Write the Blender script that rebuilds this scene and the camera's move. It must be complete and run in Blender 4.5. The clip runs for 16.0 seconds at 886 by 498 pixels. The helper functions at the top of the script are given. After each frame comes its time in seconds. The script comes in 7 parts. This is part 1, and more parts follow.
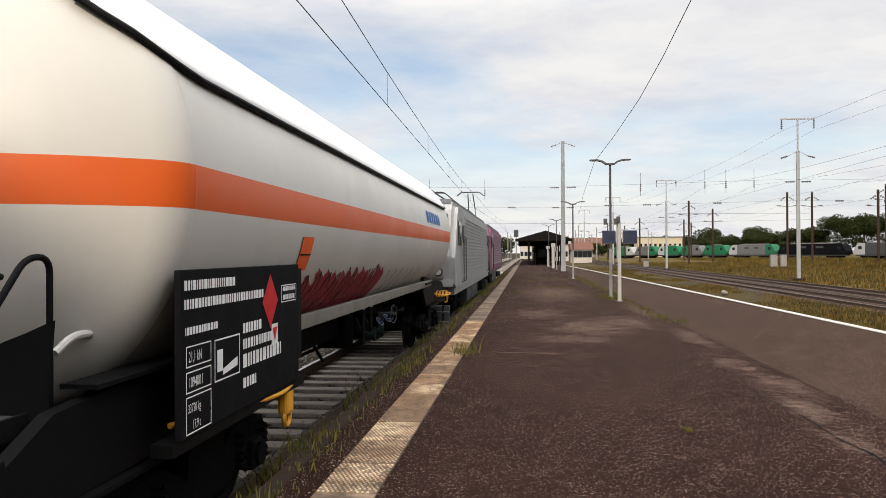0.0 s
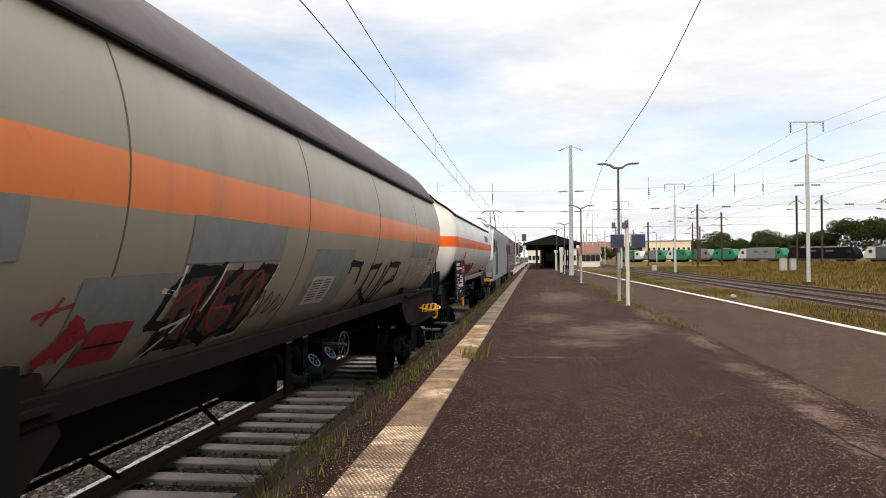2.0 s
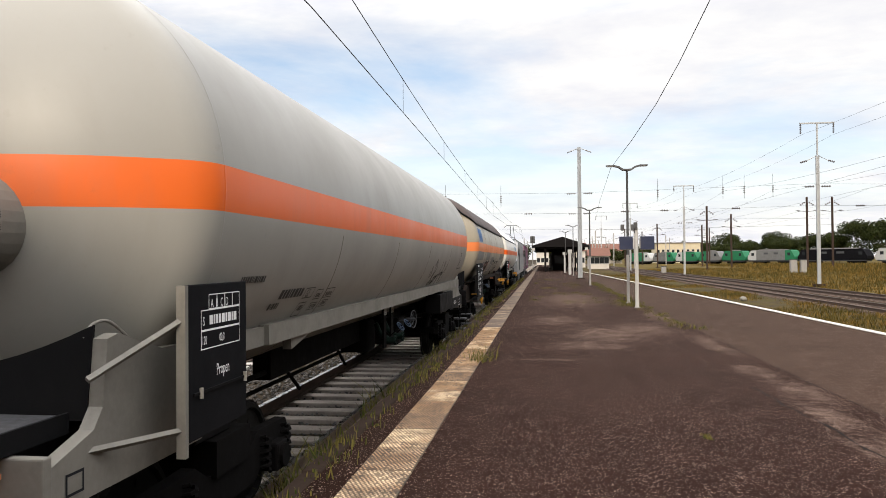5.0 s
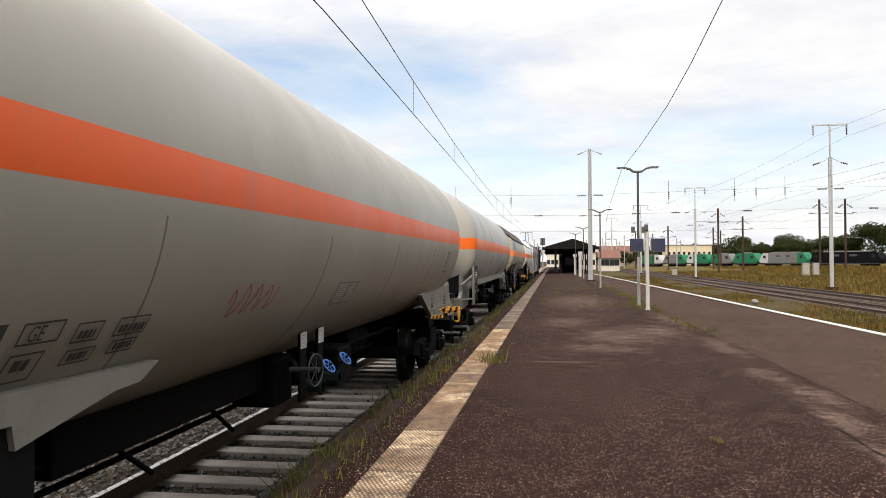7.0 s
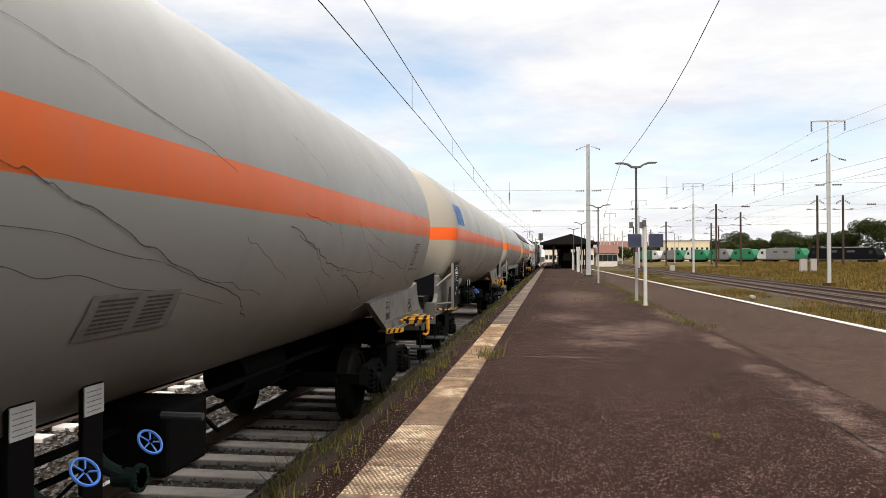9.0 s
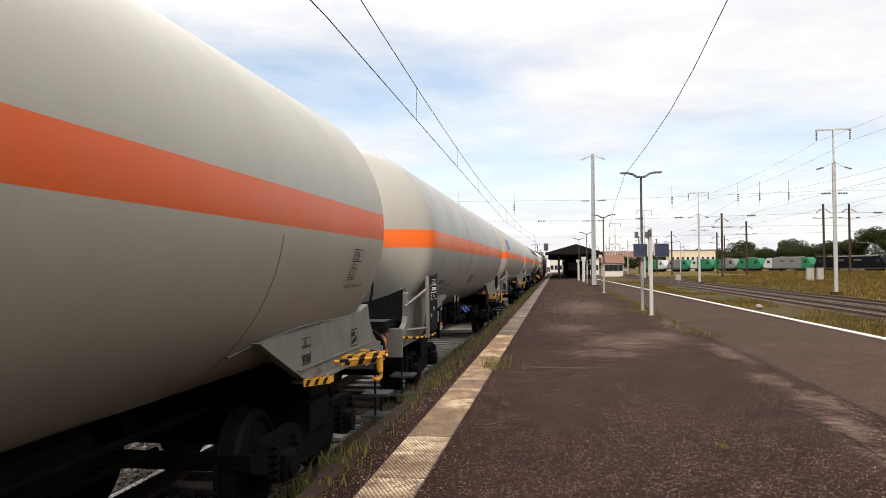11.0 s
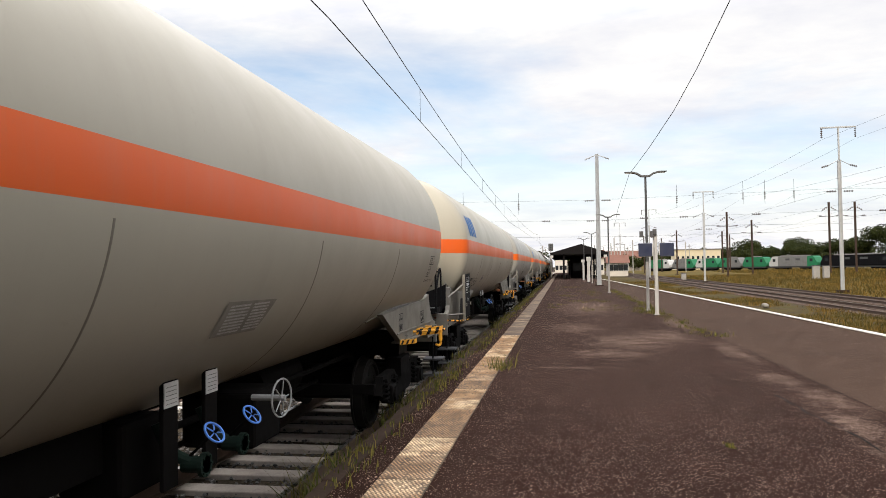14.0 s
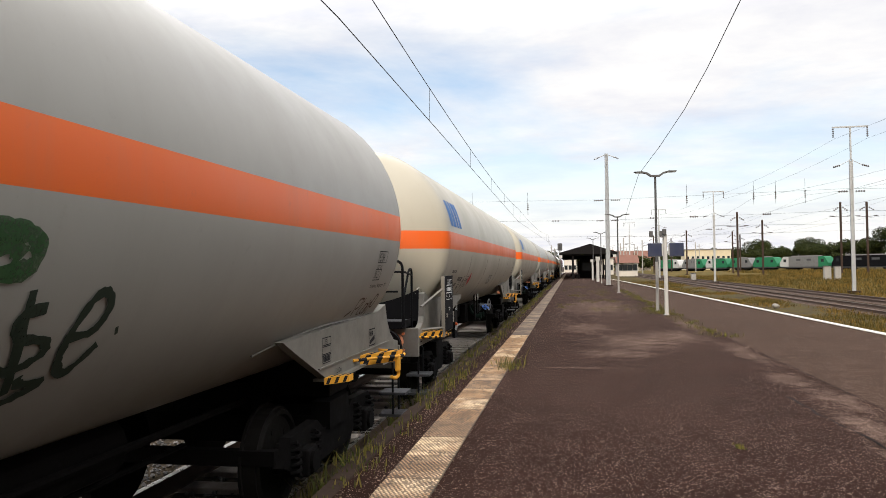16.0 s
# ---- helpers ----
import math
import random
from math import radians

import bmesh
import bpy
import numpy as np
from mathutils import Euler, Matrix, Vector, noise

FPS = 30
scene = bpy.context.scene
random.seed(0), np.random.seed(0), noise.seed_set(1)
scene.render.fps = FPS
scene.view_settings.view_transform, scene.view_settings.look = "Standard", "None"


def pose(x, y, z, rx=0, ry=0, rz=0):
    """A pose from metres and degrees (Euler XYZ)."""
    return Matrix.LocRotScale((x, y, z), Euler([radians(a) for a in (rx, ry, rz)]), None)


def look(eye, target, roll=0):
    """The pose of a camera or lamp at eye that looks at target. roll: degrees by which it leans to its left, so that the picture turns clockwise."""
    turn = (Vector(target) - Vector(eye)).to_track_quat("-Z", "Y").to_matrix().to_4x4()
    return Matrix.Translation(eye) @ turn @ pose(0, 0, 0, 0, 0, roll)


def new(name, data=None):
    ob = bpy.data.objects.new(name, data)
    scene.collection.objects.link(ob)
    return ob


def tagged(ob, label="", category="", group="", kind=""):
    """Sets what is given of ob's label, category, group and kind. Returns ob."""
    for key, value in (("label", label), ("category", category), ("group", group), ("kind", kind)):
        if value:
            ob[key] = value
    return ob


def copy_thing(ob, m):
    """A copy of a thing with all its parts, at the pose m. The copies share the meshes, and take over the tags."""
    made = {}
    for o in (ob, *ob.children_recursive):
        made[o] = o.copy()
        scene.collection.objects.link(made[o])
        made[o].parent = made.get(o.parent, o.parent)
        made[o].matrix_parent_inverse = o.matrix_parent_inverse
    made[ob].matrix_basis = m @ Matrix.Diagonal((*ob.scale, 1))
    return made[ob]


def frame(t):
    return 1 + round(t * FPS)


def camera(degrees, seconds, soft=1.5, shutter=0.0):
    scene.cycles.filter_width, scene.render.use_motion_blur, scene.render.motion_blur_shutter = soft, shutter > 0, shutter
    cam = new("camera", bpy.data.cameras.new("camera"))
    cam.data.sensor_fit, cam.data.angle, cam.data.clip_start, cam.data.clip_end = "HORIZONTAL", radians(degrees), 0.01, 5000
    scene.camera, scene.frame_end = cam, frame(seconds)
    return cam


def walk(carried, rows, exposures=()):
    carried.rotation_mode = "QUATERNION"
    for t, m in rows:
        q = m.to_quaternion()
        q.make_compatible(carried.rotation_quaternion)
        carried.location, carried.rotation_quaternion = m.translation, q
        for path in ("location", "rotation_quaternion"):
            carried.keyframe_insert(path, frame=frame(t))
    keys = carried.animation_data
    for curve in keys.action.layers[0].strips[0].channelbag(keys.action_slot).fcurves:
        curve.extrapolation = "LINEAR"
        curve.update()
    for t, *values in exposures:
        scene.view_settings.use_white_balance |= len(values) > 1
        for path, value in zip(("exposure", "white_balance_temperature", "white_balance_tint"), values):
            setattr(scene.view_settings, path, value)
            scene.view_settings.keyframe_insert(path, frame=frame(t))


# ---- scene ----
cam = camera(62.0, 16.0, soft=0.8)
EYE = (0.0, 0.0, 1.62)
# seconds, yaw, pitch, roll of a camera held by hand at one spot
TURNS = [
    (0, 6.50, 0.32, 0.29),
    (0.5, 6.69, 0.40, 0.30),
    (1, 6.86, 0.59, 0.55),
    (1.5, 6.90, 0.33, 0.29),
    (2, 7.11, 0.65, 0.37),
    (2.5, 7.35, 0.54, 0.30),
    (3, 7.44, 0.45, 0.31),
    (3.5, 7.55, 0.51, 0.42),
    (4, 7.40, 0.56, 0.47),
    (6.5, 8.56, 1.23, 0.40),
    (7, 8.54, 0.98, 0.31),
    (7.5, 8.34, 0.66, 0.33),
    (8, 8.57, 0.68, 0.21),
    (8.5, 8.38, 0.55, 0.07),
    (9, 8.39, 0.58, 0.14),
    (11.5, 8.87, 1.54, 0.45),
    (12, 9.10, 1.58, 0.38),
    (12.5, 9.62, 1.69, 0.47),
    (13, 9.74, 1.56, 0.65),
    (13.5, 9.68, 1.68, 0.75),
    (14, 9.17, 1.50, 0.85),
    (14.5, 9.29, 1.65, 0.62),
    (15, 9.94, 1.50, 0.95),
    (15.5, 9.99, 1.41, 0.85),
    (16, 9.86, 1.47, 0.70),
]
walk(cam, [(t, pose(*EYE, 90 + p, r, y)) for t, y, p, r in TURNS], [(0, -0.22), (0.5, -0.28), (1.0, -0.33), (1.5, -0.12), (2.0, 0.0), (16, 0.0)])

# ---------------------------------------------------------------- light
SUN_TO = Vector((-0.03, -0.88, 0.46)).normalized()
sun_data = bpy.data.lights.new("sun", "SUN")
sun_data.energy, sun_data.angle, sun_data.color = 3.0, radians(10), (1.0, 0.86, 0.68)
sun = new("sun", sun_data)
sun.matrix_world = look((0, 0, 60), Vector((0, 0, 60)) - SUN_TO)

world = bpy.data.worlds.new("sky")
scene.world = world
world.use_nodes = True
wt = world.node_tree
wt.nodes.clear()


def wn(kind, **kw):
    n = wt.nodes.new(kind)
    for k, v in kw.items():
        n.inputs[k].default_value = v
    return n


w_out = wn("ShaderNodeOutputWorld")
sky = wt.nodes.new("ShaderNodeTexSky")
sky.sky_type, sky.sun_disc = "NISHITA", False
sky.sun_elevation = math.asin(SUN_TO.z)
sky.sun_rotation = math.atan2(SUN_TO.x, SUN_TO.y)
bg_sky = wn("ShaderNodeBackground", Strength=0.15)
bg_cloud = wn("ShaderNodeBackground", Strength=1.0)
w_mix = wn("ShaderNodeMixShader")
tc = wn("ShaderNodeTexCoord")
sep = wn("ShaderNodeSeparateXYZ")
wt.links.new(tc.outputs["Generated"], sep.inputs[0])


def wmath(op, a, b=0.0):
    n = wt.nodes.new("ShaderNodeMath")
    n.operation = op
    for s, v in zip(n.inputs, (a, b)):
        if isinstance(v, (int, float)):
            s.default_value = v
        else:
            wt.links.new(v, s)
    return n.outputs[0]


zz = wmath("ADD", wmath("MAXIMUM", sep.outputs["Z"], 0.0), 0.16)
flat = wn("ShaderNodeCombineXYZ")
wt.links.new(wmath("DIVIDE", sep.outputs["X"], zz), flat.inputs["X"])
wt.links.new(wmath("DIVIDE", sep.outputs["Y"], zz), flat.inputs["Y"])
shift = wn("ShaderNodeMapping")
shift.inputs["Location"].default_value = (4.3, 1.7, 0.0)
shift.inputs["Scale"].default_value = (0.75, 1.0, 1.0)
wt.links.new(flat.outputs[0], shift.inputs["Vector"])
big = wn("ShaderNodeTexNoise", Scale=0.62, Detail=7.0, Roughness=0.58, Distortion=0.35)
wt.links.new(shift.outputs[0], big.inputs["Vector"])
cover = wn("ShaderNodeMapRange")
for k, v in (("From Min", 0.31), ("From Max", 0.55)):
    cover.inputs[k].default_value = v
wt.links.new(big.outputs["Fac"], cover.inputs["Value"])
low = wn("ShaderNodeMapRange")
for k, v in (("From Min", 0.03), ("From Max", 0.22), ("To Min", 1.0), ("To Max", 0.0)):
    low.inputs[k].default_value = v
wt.links.new(sep.outputs["Z"], low.inputs["Value"])
mask = wmath("MAXIMUM", cover.outputs[0], low.outputs[0])
small = wn("ShaderNodeTexNoise", Scale=2.1, Detail=6.0, Roughness=0.6)
wt.links.new(shift.outputs[0], small.inputs["Vector"])
shade = wn("ShaderNodeValToRGB")
shade.color_ramp.elements[0].position, shade.color_ramp.elements[0].color = 0.34, (0.80, 0.805, 0.87, 1)
shade.color_ramp.elements[1].position, shade.color_ramp.elements[1].color = 0.60, (1.0, 0.985, 0.97, 1)
wt.links.new(small.outputs["Fac"], shade.inputs[0])
wt.links.new(shade.outputs[0], bg_cloud.inputs["Color"])
# an overcast sky grows brighter towards the zenith
high = wmath("MAXIMUM", wmath("SUBTRACT", sep.outputs["Z"], 0.30), 0.0)
wt.links.new(wmath("ADD", wmath("MULTIPLY", wmath("POWER", high, 1.3), 10.2), 1.05), bg_cloud.inputs["Strength"])
wt.links.new(sky.outputs[0], bg_sky.inputs["Color"])
wt.links.new(mask, w_mix.inputs[0])
wt.links.new(bg_sky.outputs[0], w_mix.inputs[1])
wt.links.new(bg_cloud.outputs[0], w_mix.inputs[2])
wt.links.new(w_mix.outputs[0], w_out.inputs["Surface"])

# ---------------------------------------------------------------- materials


class Mat:
    """A small wrapper round a principled material's node tree."""

    def __init__(self, name, color=(0.5, 0.5, 0.5), rough=0.6, metal=0.0):
        self.m = bpy.data.materials.new(name)
        self.m.use_nodes = True
        self.t = self.m.node_tree
        self.b = self.t.nodes["Principled BSDF"]
        self.b.inputs["Base Color"].default_value = (*color, 1)
        self.b.inputs["Roughness"].default_value = rough
        self.b.inputs["Metallic"].default_value = metal
        self.tc = self.node("ShaderNodeTexCoord")

    def node(self, kind, **kw):
        n = self.t.nodes.new(kind)
        for k, v in kw.items():
            n.inputs[k.replace("_", " ")].default_value = v
        return n

    def link(self, a, b):
        self.t.links.new(a, b)

    def put(self, sock, v):
        if isinstance(v, (int, float)):
            sock.default_value = v
        elif isinstance(v, tuple):
            sock.default_value = (*v, 1) if len(v) == 3 else v
        else:
            self.link(v, sock)

    def math(self, op, a, b=0.0):
        n = self.node("ShaderNodeMath")
        n.operation = op
        self.put(n.inputs[0], a), self.put(n.inputs[1], b)
        return n.outputs[0]

    def vec(self, scale=(1, 1, 1), loc=(0, 0, 0), space="Object"):
        n = self.node("ShaderNodeMapping")
        n.inputs["Scale"].default_value, n.inputs["Location"].default_value = scale, loc
        self.link(self.tc.outputs[space], n.inputs["Vector"])
        return n.outputs[0]

    def noise(self, scale=5.0, detail=4.0, rough=0.6, vec=None):
        n = self.node("ShaderNodeTexNoise", Scale=scale, Detail=detail, Roughness=rough)
        self.link(vec if vec is not None else self.tc.outputs["Object"], n.inputs["Vector"])
        return n.outputs["Fac"]

    def voronoi(self, scale=30.0, vec=None, out="Distance", feature="F1"):
        n = self.node("ShaderNodeTexVoronoi", Scale=scale)
        n.feature = feature
        self.link(vec if vec is not None else self.tc.outputs["Object"], n.inputs["Vector"])
        return n.outputs[out]

    def step(self, v, lo, hi, a=0.0, b=1.0):
        n = self.node("ShaderNodeMapRange")
        self.put(n.inputs["Value"], v)
        for k, x in (("From Min", lo), ("From Max", hi), ("To Min", a), ("To Max", b)):
            n.inputs[k].default_value = x
        return n.outputs[0]

    def mix(self, fac, a, b):
        n = self.node("ShaderNodeMix")
        n.data_type = "RGBA"
        self.put(n.inputs[0], fac), self.put(n.inputs[6], a), self.put(n.inputs[7], b)
        return n.outputs[2]

    def axis(self, which, space="Object"):
        n = self.node("ShaderNodeSeparateXYZ")
        self.link(self.tc.outputs[space], n.inputs[0])
        return n.outputs[which]

    def place(self):
        return self.node("ShaderNodeNewGeometry").outputs["Position"]

    def random(self):
        return self.node("ShaderNodeObjectInfo").outputs["Random"]

    def island(self):
        return self.node("ShaderNodeNewGeometry").outputs["Random Per Island"]

    def color(self, v):
        self.put(self.b.inputs["Base Color"], v)
        return self

    def rough(self, v):
        self.put(self.b.inputs["Roughness"], v)
        return self

    def bump(self, h, strength=0.3, dist=0.01):
        n = self.node("ShaderNodeBump", Strength=strength, Distance=dist)
        self.link(h, n.inputs["Height"])
        self.link(n.outputs[0], self.b.inputs["Normal"])
        return self


def plain(name, color, rough=0.55, metal=0.0, wear=0.25, scale=6.0, dirt=(0.06, 0.05, 0.04)):
    """Painted or raw surface with grain and patchy grime."""
    black = max(color) < 0.03 and metal < 0.2
    dirt = (0.014, 0.012, 0.010) if black else dirt
    m = Mat(name, color, rough, metal)
    n = m.noise(scale, 6.0, 0.65)
    f = m.noise(scale * 9, 3.0)
    c = m.mix(m.step(n, 0.45, 0.8, 0.0, wear), color, dirt)
    c = m.mix(m.step(f, 0.4, 0.7, 0.0, wear * 0.5), c, tuple(min(1, x * 1.35 + (0.002 if black else 0.01)) for x in color))
    if max(color) < 0.05 and rough > 0.5:
        m.b.inputs["Specular IOR Level"].default_value = 0.04
    elif metal < 0.2 and rough > 0.4:
        m.b.inputs["Specular IOR Level"].default_value = 0.2
    m.color(c).rough(m.step(n, 0.3, 0.8, rough - 0.08, min(1.0, rough + 0.15))).bump(f, 0.15, 0.003)
    return m.m


def tank_paint(name, color, stripe, dirt, grime=0.5, mid=2.58, half=0.142):
    """Tank shell: body paint, one band at the tank's middle, run-off streaks and soot."""
    m = Mat(name, color, 0.38)
    m.b.inputs["Specular IOR Level"].default_value = 0.28
    z = m.math("ABSOLUTE", m.math("SUBTRACT", m.axis("Z"), mid))
    band = m.math("LESS_THAN", z, half)
    run = m.noise(1.0, 6.0, 0.65, m.vec((0.8, 2.2, 0.35)))
    blot = m.noise(0.9, 6.0, 0.62)
    fine = m.noise(45.0, 3.0)
    body = m.mix(m.step(blot, 0.35, 0.75, 0.0, 0.35), color, tuple(c * 0.86 for c in color))
    band_c = m.mix(m.step(run, 0.4, 0.75, 0.0, 0.2), stripe, tuple(c * 0.75 + 0.06 for c in stripe))
    c = m.mix(band, body, band_c)
    c = m.mix(m.step(run, 0.52, 0.85, 0.0, grime), c, dirt)
    c = m.mix(m.step(m.noise(7.0, 7.0, 0.7), 0.62, 0.75, 0.0, grime * 0.6), c, tuple(d * 0.6 for d in dirt))
    m.color(c).rough(m.step(blot, 0.3, 0.7, 0.32, 0.48)).bump(fine, 0.04, 0.002)
    return m.m


def asphalt(name, color, chip, size, patches, spots=()):
    """Old asphalt: dark binder with pale stone chips of three sizes, worn open in ragged spots."""
    m = Mat(name, color, 0.95)
    m.b.inputs["Specular IOR Level"].default_value = 0.03
    big, mid, fine = m.noise(0.35, 5.0, 0.6), m.noise(2.3, 6.0, 0.65), m.noise(150.0, 4.0, 0.75)
    crumb = m.noise(26.0, 5.0, 0.8)
    x, y = m.axis("X"), m.axis("Y")
    worn = None
    for cx, cy, rx, ry in spots:
        dx, dy = m.math("MULTIPLY", m.math("SUBTRACT", x, cx), 1 / rx), m.math("MULTIPLY", m.math("SUBTRACT", y, cy), 1 / ry)
        d = m.math("SUBTRACT", 1.0, m.math("ADD", m.math("MULTIPLY", dx, dx), m.math("MULTIPLY", dy, dy)))
        worn = d if worn is None else m.math("MAXIMUM", worn, d)
    wear = 0.0
    if worn is not None:
        ragged = m.math("ADD", m.math("MULTIPLY", worn, 0.26), m.math("MULTIPLY", m.math("SUBTRACT", m.noise(2.6, 9.0, 0.85), 0.47), 2.2))
        ragged = m.math("ADD", ragged, m.math("MULTIPLY", m.math("SUBTRACT", crumb, 0.5), 1.5))
        wear = m.math("MULTIPLY", m.step(ragged, 0.14, 0.55, 0.0, 1.0), m.step(worn, -1.2, 0.3, 0.0, 1.0))
    c = m.mix(m.step(big, 0.35, 0.7, 0.0, 1.0), tuple(k * 0.78 for k in color), tuple(k * 1.25 for k in color))
    c = m.mix(m.step(mid, 0.50, 0.72, 0.0, patches), c, tuple(k * 2.1 for k in color))
    c = m.mix(m.step(crumb, 0.42, 0.62, 0.0, 0.6), c, tuple(k * 0.5 for k in color))
    c = m.mix(m.step(fine, 0.45, 0.75, 0.0, 0.6), c, tuple(k * 0.45 for k in color))
    c = m.mix(m.math("MULTIPLY", wear, 0.55), c, (0.135, 0.092, 0.070))
    relief = fine
    cluster = m.math("ADD", m.math("MULTIPLY", wear, 0.35), m.step(m.noise(4.5, 6.0, 0.75), 0.42, 0.68, -0.05, 0.13))
    for scale, share, radius in ((size, 0.15, 0.30), (size * 2.2, 0.22, 0.36), (size * 0.45, 0.035, 0.17)):
        v = m.node("ShaderNodeTexVoronoi", Scale=scale)
        m.link(m.tc.outputs["Object"], v.inputs["Vector"])
        part_of = m.node("ShaderNodeSeparateColor")
        m.link(v.outputs["Color"], part_of.inputs[0])
        chosen = m.math("GREATER_THAN", part_of.outputs[0], m.math("SUBTRACT", 1.0 - share, cluster))
        dot = m.math("MULTIPLY", m.math("LESS_THAN", v.outputs["Distance"], radius), chosen)
        tone = m.mix(part_of.outputs[1], tuple(k * 0.35 for k in chip), tuple(min(0.8, k * 1.45) for k in chip))
        c = m.mix(m.math("MULTIPLY", dot, m.step(mid, 0.3, 0.6, 0.5, 1.0)), c, tone)
        relief = m.math("ADD", relief, m.math("MULTIPLY", dot, 0.6))
    m.color(c).bump(relief, 0.6, 0.006)
    return m.m


ORANGE = (0.62, 0.100, 0.013)
M = {}
SPOTS = [(1.3, 16.2, 1.0, 2.0), (0.75, 14.0, 0.9, 0.8), (2.2, 17.4, 0.9, 1.8), (0.3, 19.8, 0.8, 1.8), (1.0, 30.0, 1.5, 6.0),
         (2.95, 11.0, 0.35, 0.7), (3.05, 9.4, 0.32, 1.2), (2.85, 7.8, 0.28, 1.2), (2.68, 6.7, 0.22, 0.7), (3.1, 14.5, 0.3, 2.0), (3.1, 21.0, 0.35, 3.0), (0.2, 12.0, 1.3, 0.10)]
M["asphalt"] = asphalt("old_asphalt", (0.0215, 0.0104, 0.0077), (0.31, 0.228, 0.180), 44.0, 0.35, SPOTS)
M["asphalt_new"] = asphalt("newer_asphalt", (0.043, 0.0265, 0.0190), (0.26, 0.190, 0.148), 44.0, 0.35)
M["kerb"] = plain("kerb_concrete", (0.030, 0.020, 0.015), 0.9, 0, 0.5, 3.0, (0.014, 0.009, 0.007))
M["white_line"] = plain("white_edge", (0.40, 0.38, 0.34), 0.8, 0, 0.45, 2.0)



def tactile(name, base, worn, dark):
    """Cast tile, cream where it is scrubbed, rust-brown where dirt sits."""
    m = Mat(name, base, 0.85)
    p = m.place()
    big, mid, fine = m.noise(1.9, 4.0, 0.6, p), m.noise(4.5, 6.0, 0.7, p), m.noise(60.0, 4.0, 0.7, p)
    sep_p = m.node("ShaderNodeSeparateXYZ")
    m.link(p, sep_p.inputs[0])
    tone = m.node("ShaderNodeTexWhiteNoise")
    tone.noise_dimensions = "1D"
    m.link(m.math("FLOOR", m.math("MULTIPLY", m.math("SUBTRACT", sep_p.outputs["Y"], 5.55), 1 / 0.7)), tone.inputs["W"])
    c = m.mix(m.step(tone.outputs["Value"], 0.25, 0.75, 0.0, 0.9), base, worn)
    c = m.mix(m.step(big, 0.42, 0.56, 0.0, 0.9), c, worn)
    c = m.mix(m.step(mid, 0.44, 0.64, 0.0, 0.85), c, dark)
    c = m.mix(m.step(fine, 0.5, 0.75, 0.0, 0.5), c, dark)
    return m.color(c).bump(fine, 0.4, 0.003).m


M["tile"] = tactile("tactile_tile", (0.22, 0.155, 0.095), (0.060, 0.034, 0.017), (0.030, 0.020, 0.012))
M["stud"] = tactile("tactile_stud", (0.60, 0.48, 0.33), (0.26, 0.155, 0.080), (0.10, 0.066, 0.040))

m = Mat("ground", (0.1, 0.09, 0.07), 0.95)
x = m.axis("X")
n1, n2, n3 = m.noise(0.06, 6.0, 0.65), m.noise(0.9, 6.0, 0.7), m.noise(14.0, 4.0, 0.7)
grass = m.mix(m.step(n1, 0.35, 0.65), (0.055, 0.043, 0.012), (0.125, 0.080, 0.022))
grass = m.mix(m.step(n2, 0.4, 0.7, 0.0, 0.8), grass, (0.022, 0.025, 0.008))
stone = m.mix(m.step(n3, 0.4, 0.65), (0.018, 0.014, 0.010), (0.070, 0.054, 0.038))
stone = m.mix(m.step(m.noise(2.6, 7.0, 0.8), 0.45, 0.60, 0.0, 0.8), stone, (0.024, 0.018, 0.010))
m.b.inputs["Specular IOR Level"].default_value = 0.05
edge = m.step(m.math("ADD", x, m.step(n2, 0.3, 0.7, -1.0, 1.0)), 19.0, 20.0)
strip = m.math("MULTIPLY", m.math("MULTIPLY", m.step(x, 7.0, 7.8), m.step(x, 13.0, 12.0)), m.step(n2, 0.40, 0.56))
M["ground"] = m.color(m.mix(m.math("MAXIMUM", edge, strip), stone, grass)).bump(n3, 0.7, 0.03).m

m = Mat("ballast_stone", (0.12, 0.11, 0.105), 0.9)
c = m.mix(m.island(), (0.008, 0.0078, 0.0075), (0.115, 0.108, 0.104))
M["ballast"] = m.color(m.mix(m.step(m.noise(9.0), 0.5, 0.8, 0, 0.5), c, (0.07, 0.05, 0.04))).bump(m.noise(60.0), 0.5, 0.004).m
M["sleeper"] = plain("weathered_sleeper", (0.25, 0.215, 0.185), 0.9, 0, 0.55, 4.0)
M["sleeper_far"] = plain("concrete_sleeper", (0.42, 0.40, 0.37), 0.9, 0, 0.3, 4.0)
M["rail_side"] = plain("rusty_rail", (0.075, 0.045, 0.030), 0.8, 0.2, 0.4, 9.0)
M["rail_top"] = plain("polished_rail", (0.55, 0.53, 0.50), 0.28, 1.0, 0.15, 9.0)

M["rail_dull"] = plain("dull_rail_head", (0.085, 0.062, 0.050), 0.7, 0.2, 0.3, 9.0)
M["steel_pale"] = plain("galvanised_steel", (0.34, 0.35, 0.355), 0.55, 0.2, 0.3, 3.0)
M["post_white"] = plain("white_post_paint", (0.40, 0.39, 0.37), 0.5, 0, 0.25, 4.0)
M["post_dark"] = plain("dark_lamp_paint", (0.05, 0.05, 0.052), 0.5, 0.2, 0.2, 4.0)
M["post_rust"] = plain("rusty_mast", (0.045, 0.030, 0.024), 0.85, 0.1, 0.4, 5.0)
M["post_mid"] = plain("grey_lamp_paint", (0.27, 0.26, 0.245), 0.6, 0.2, 0.45, 5.0)
M["lens"] = plain("lamp_lens", (0.5, 0.5, 0.48), 0.2)
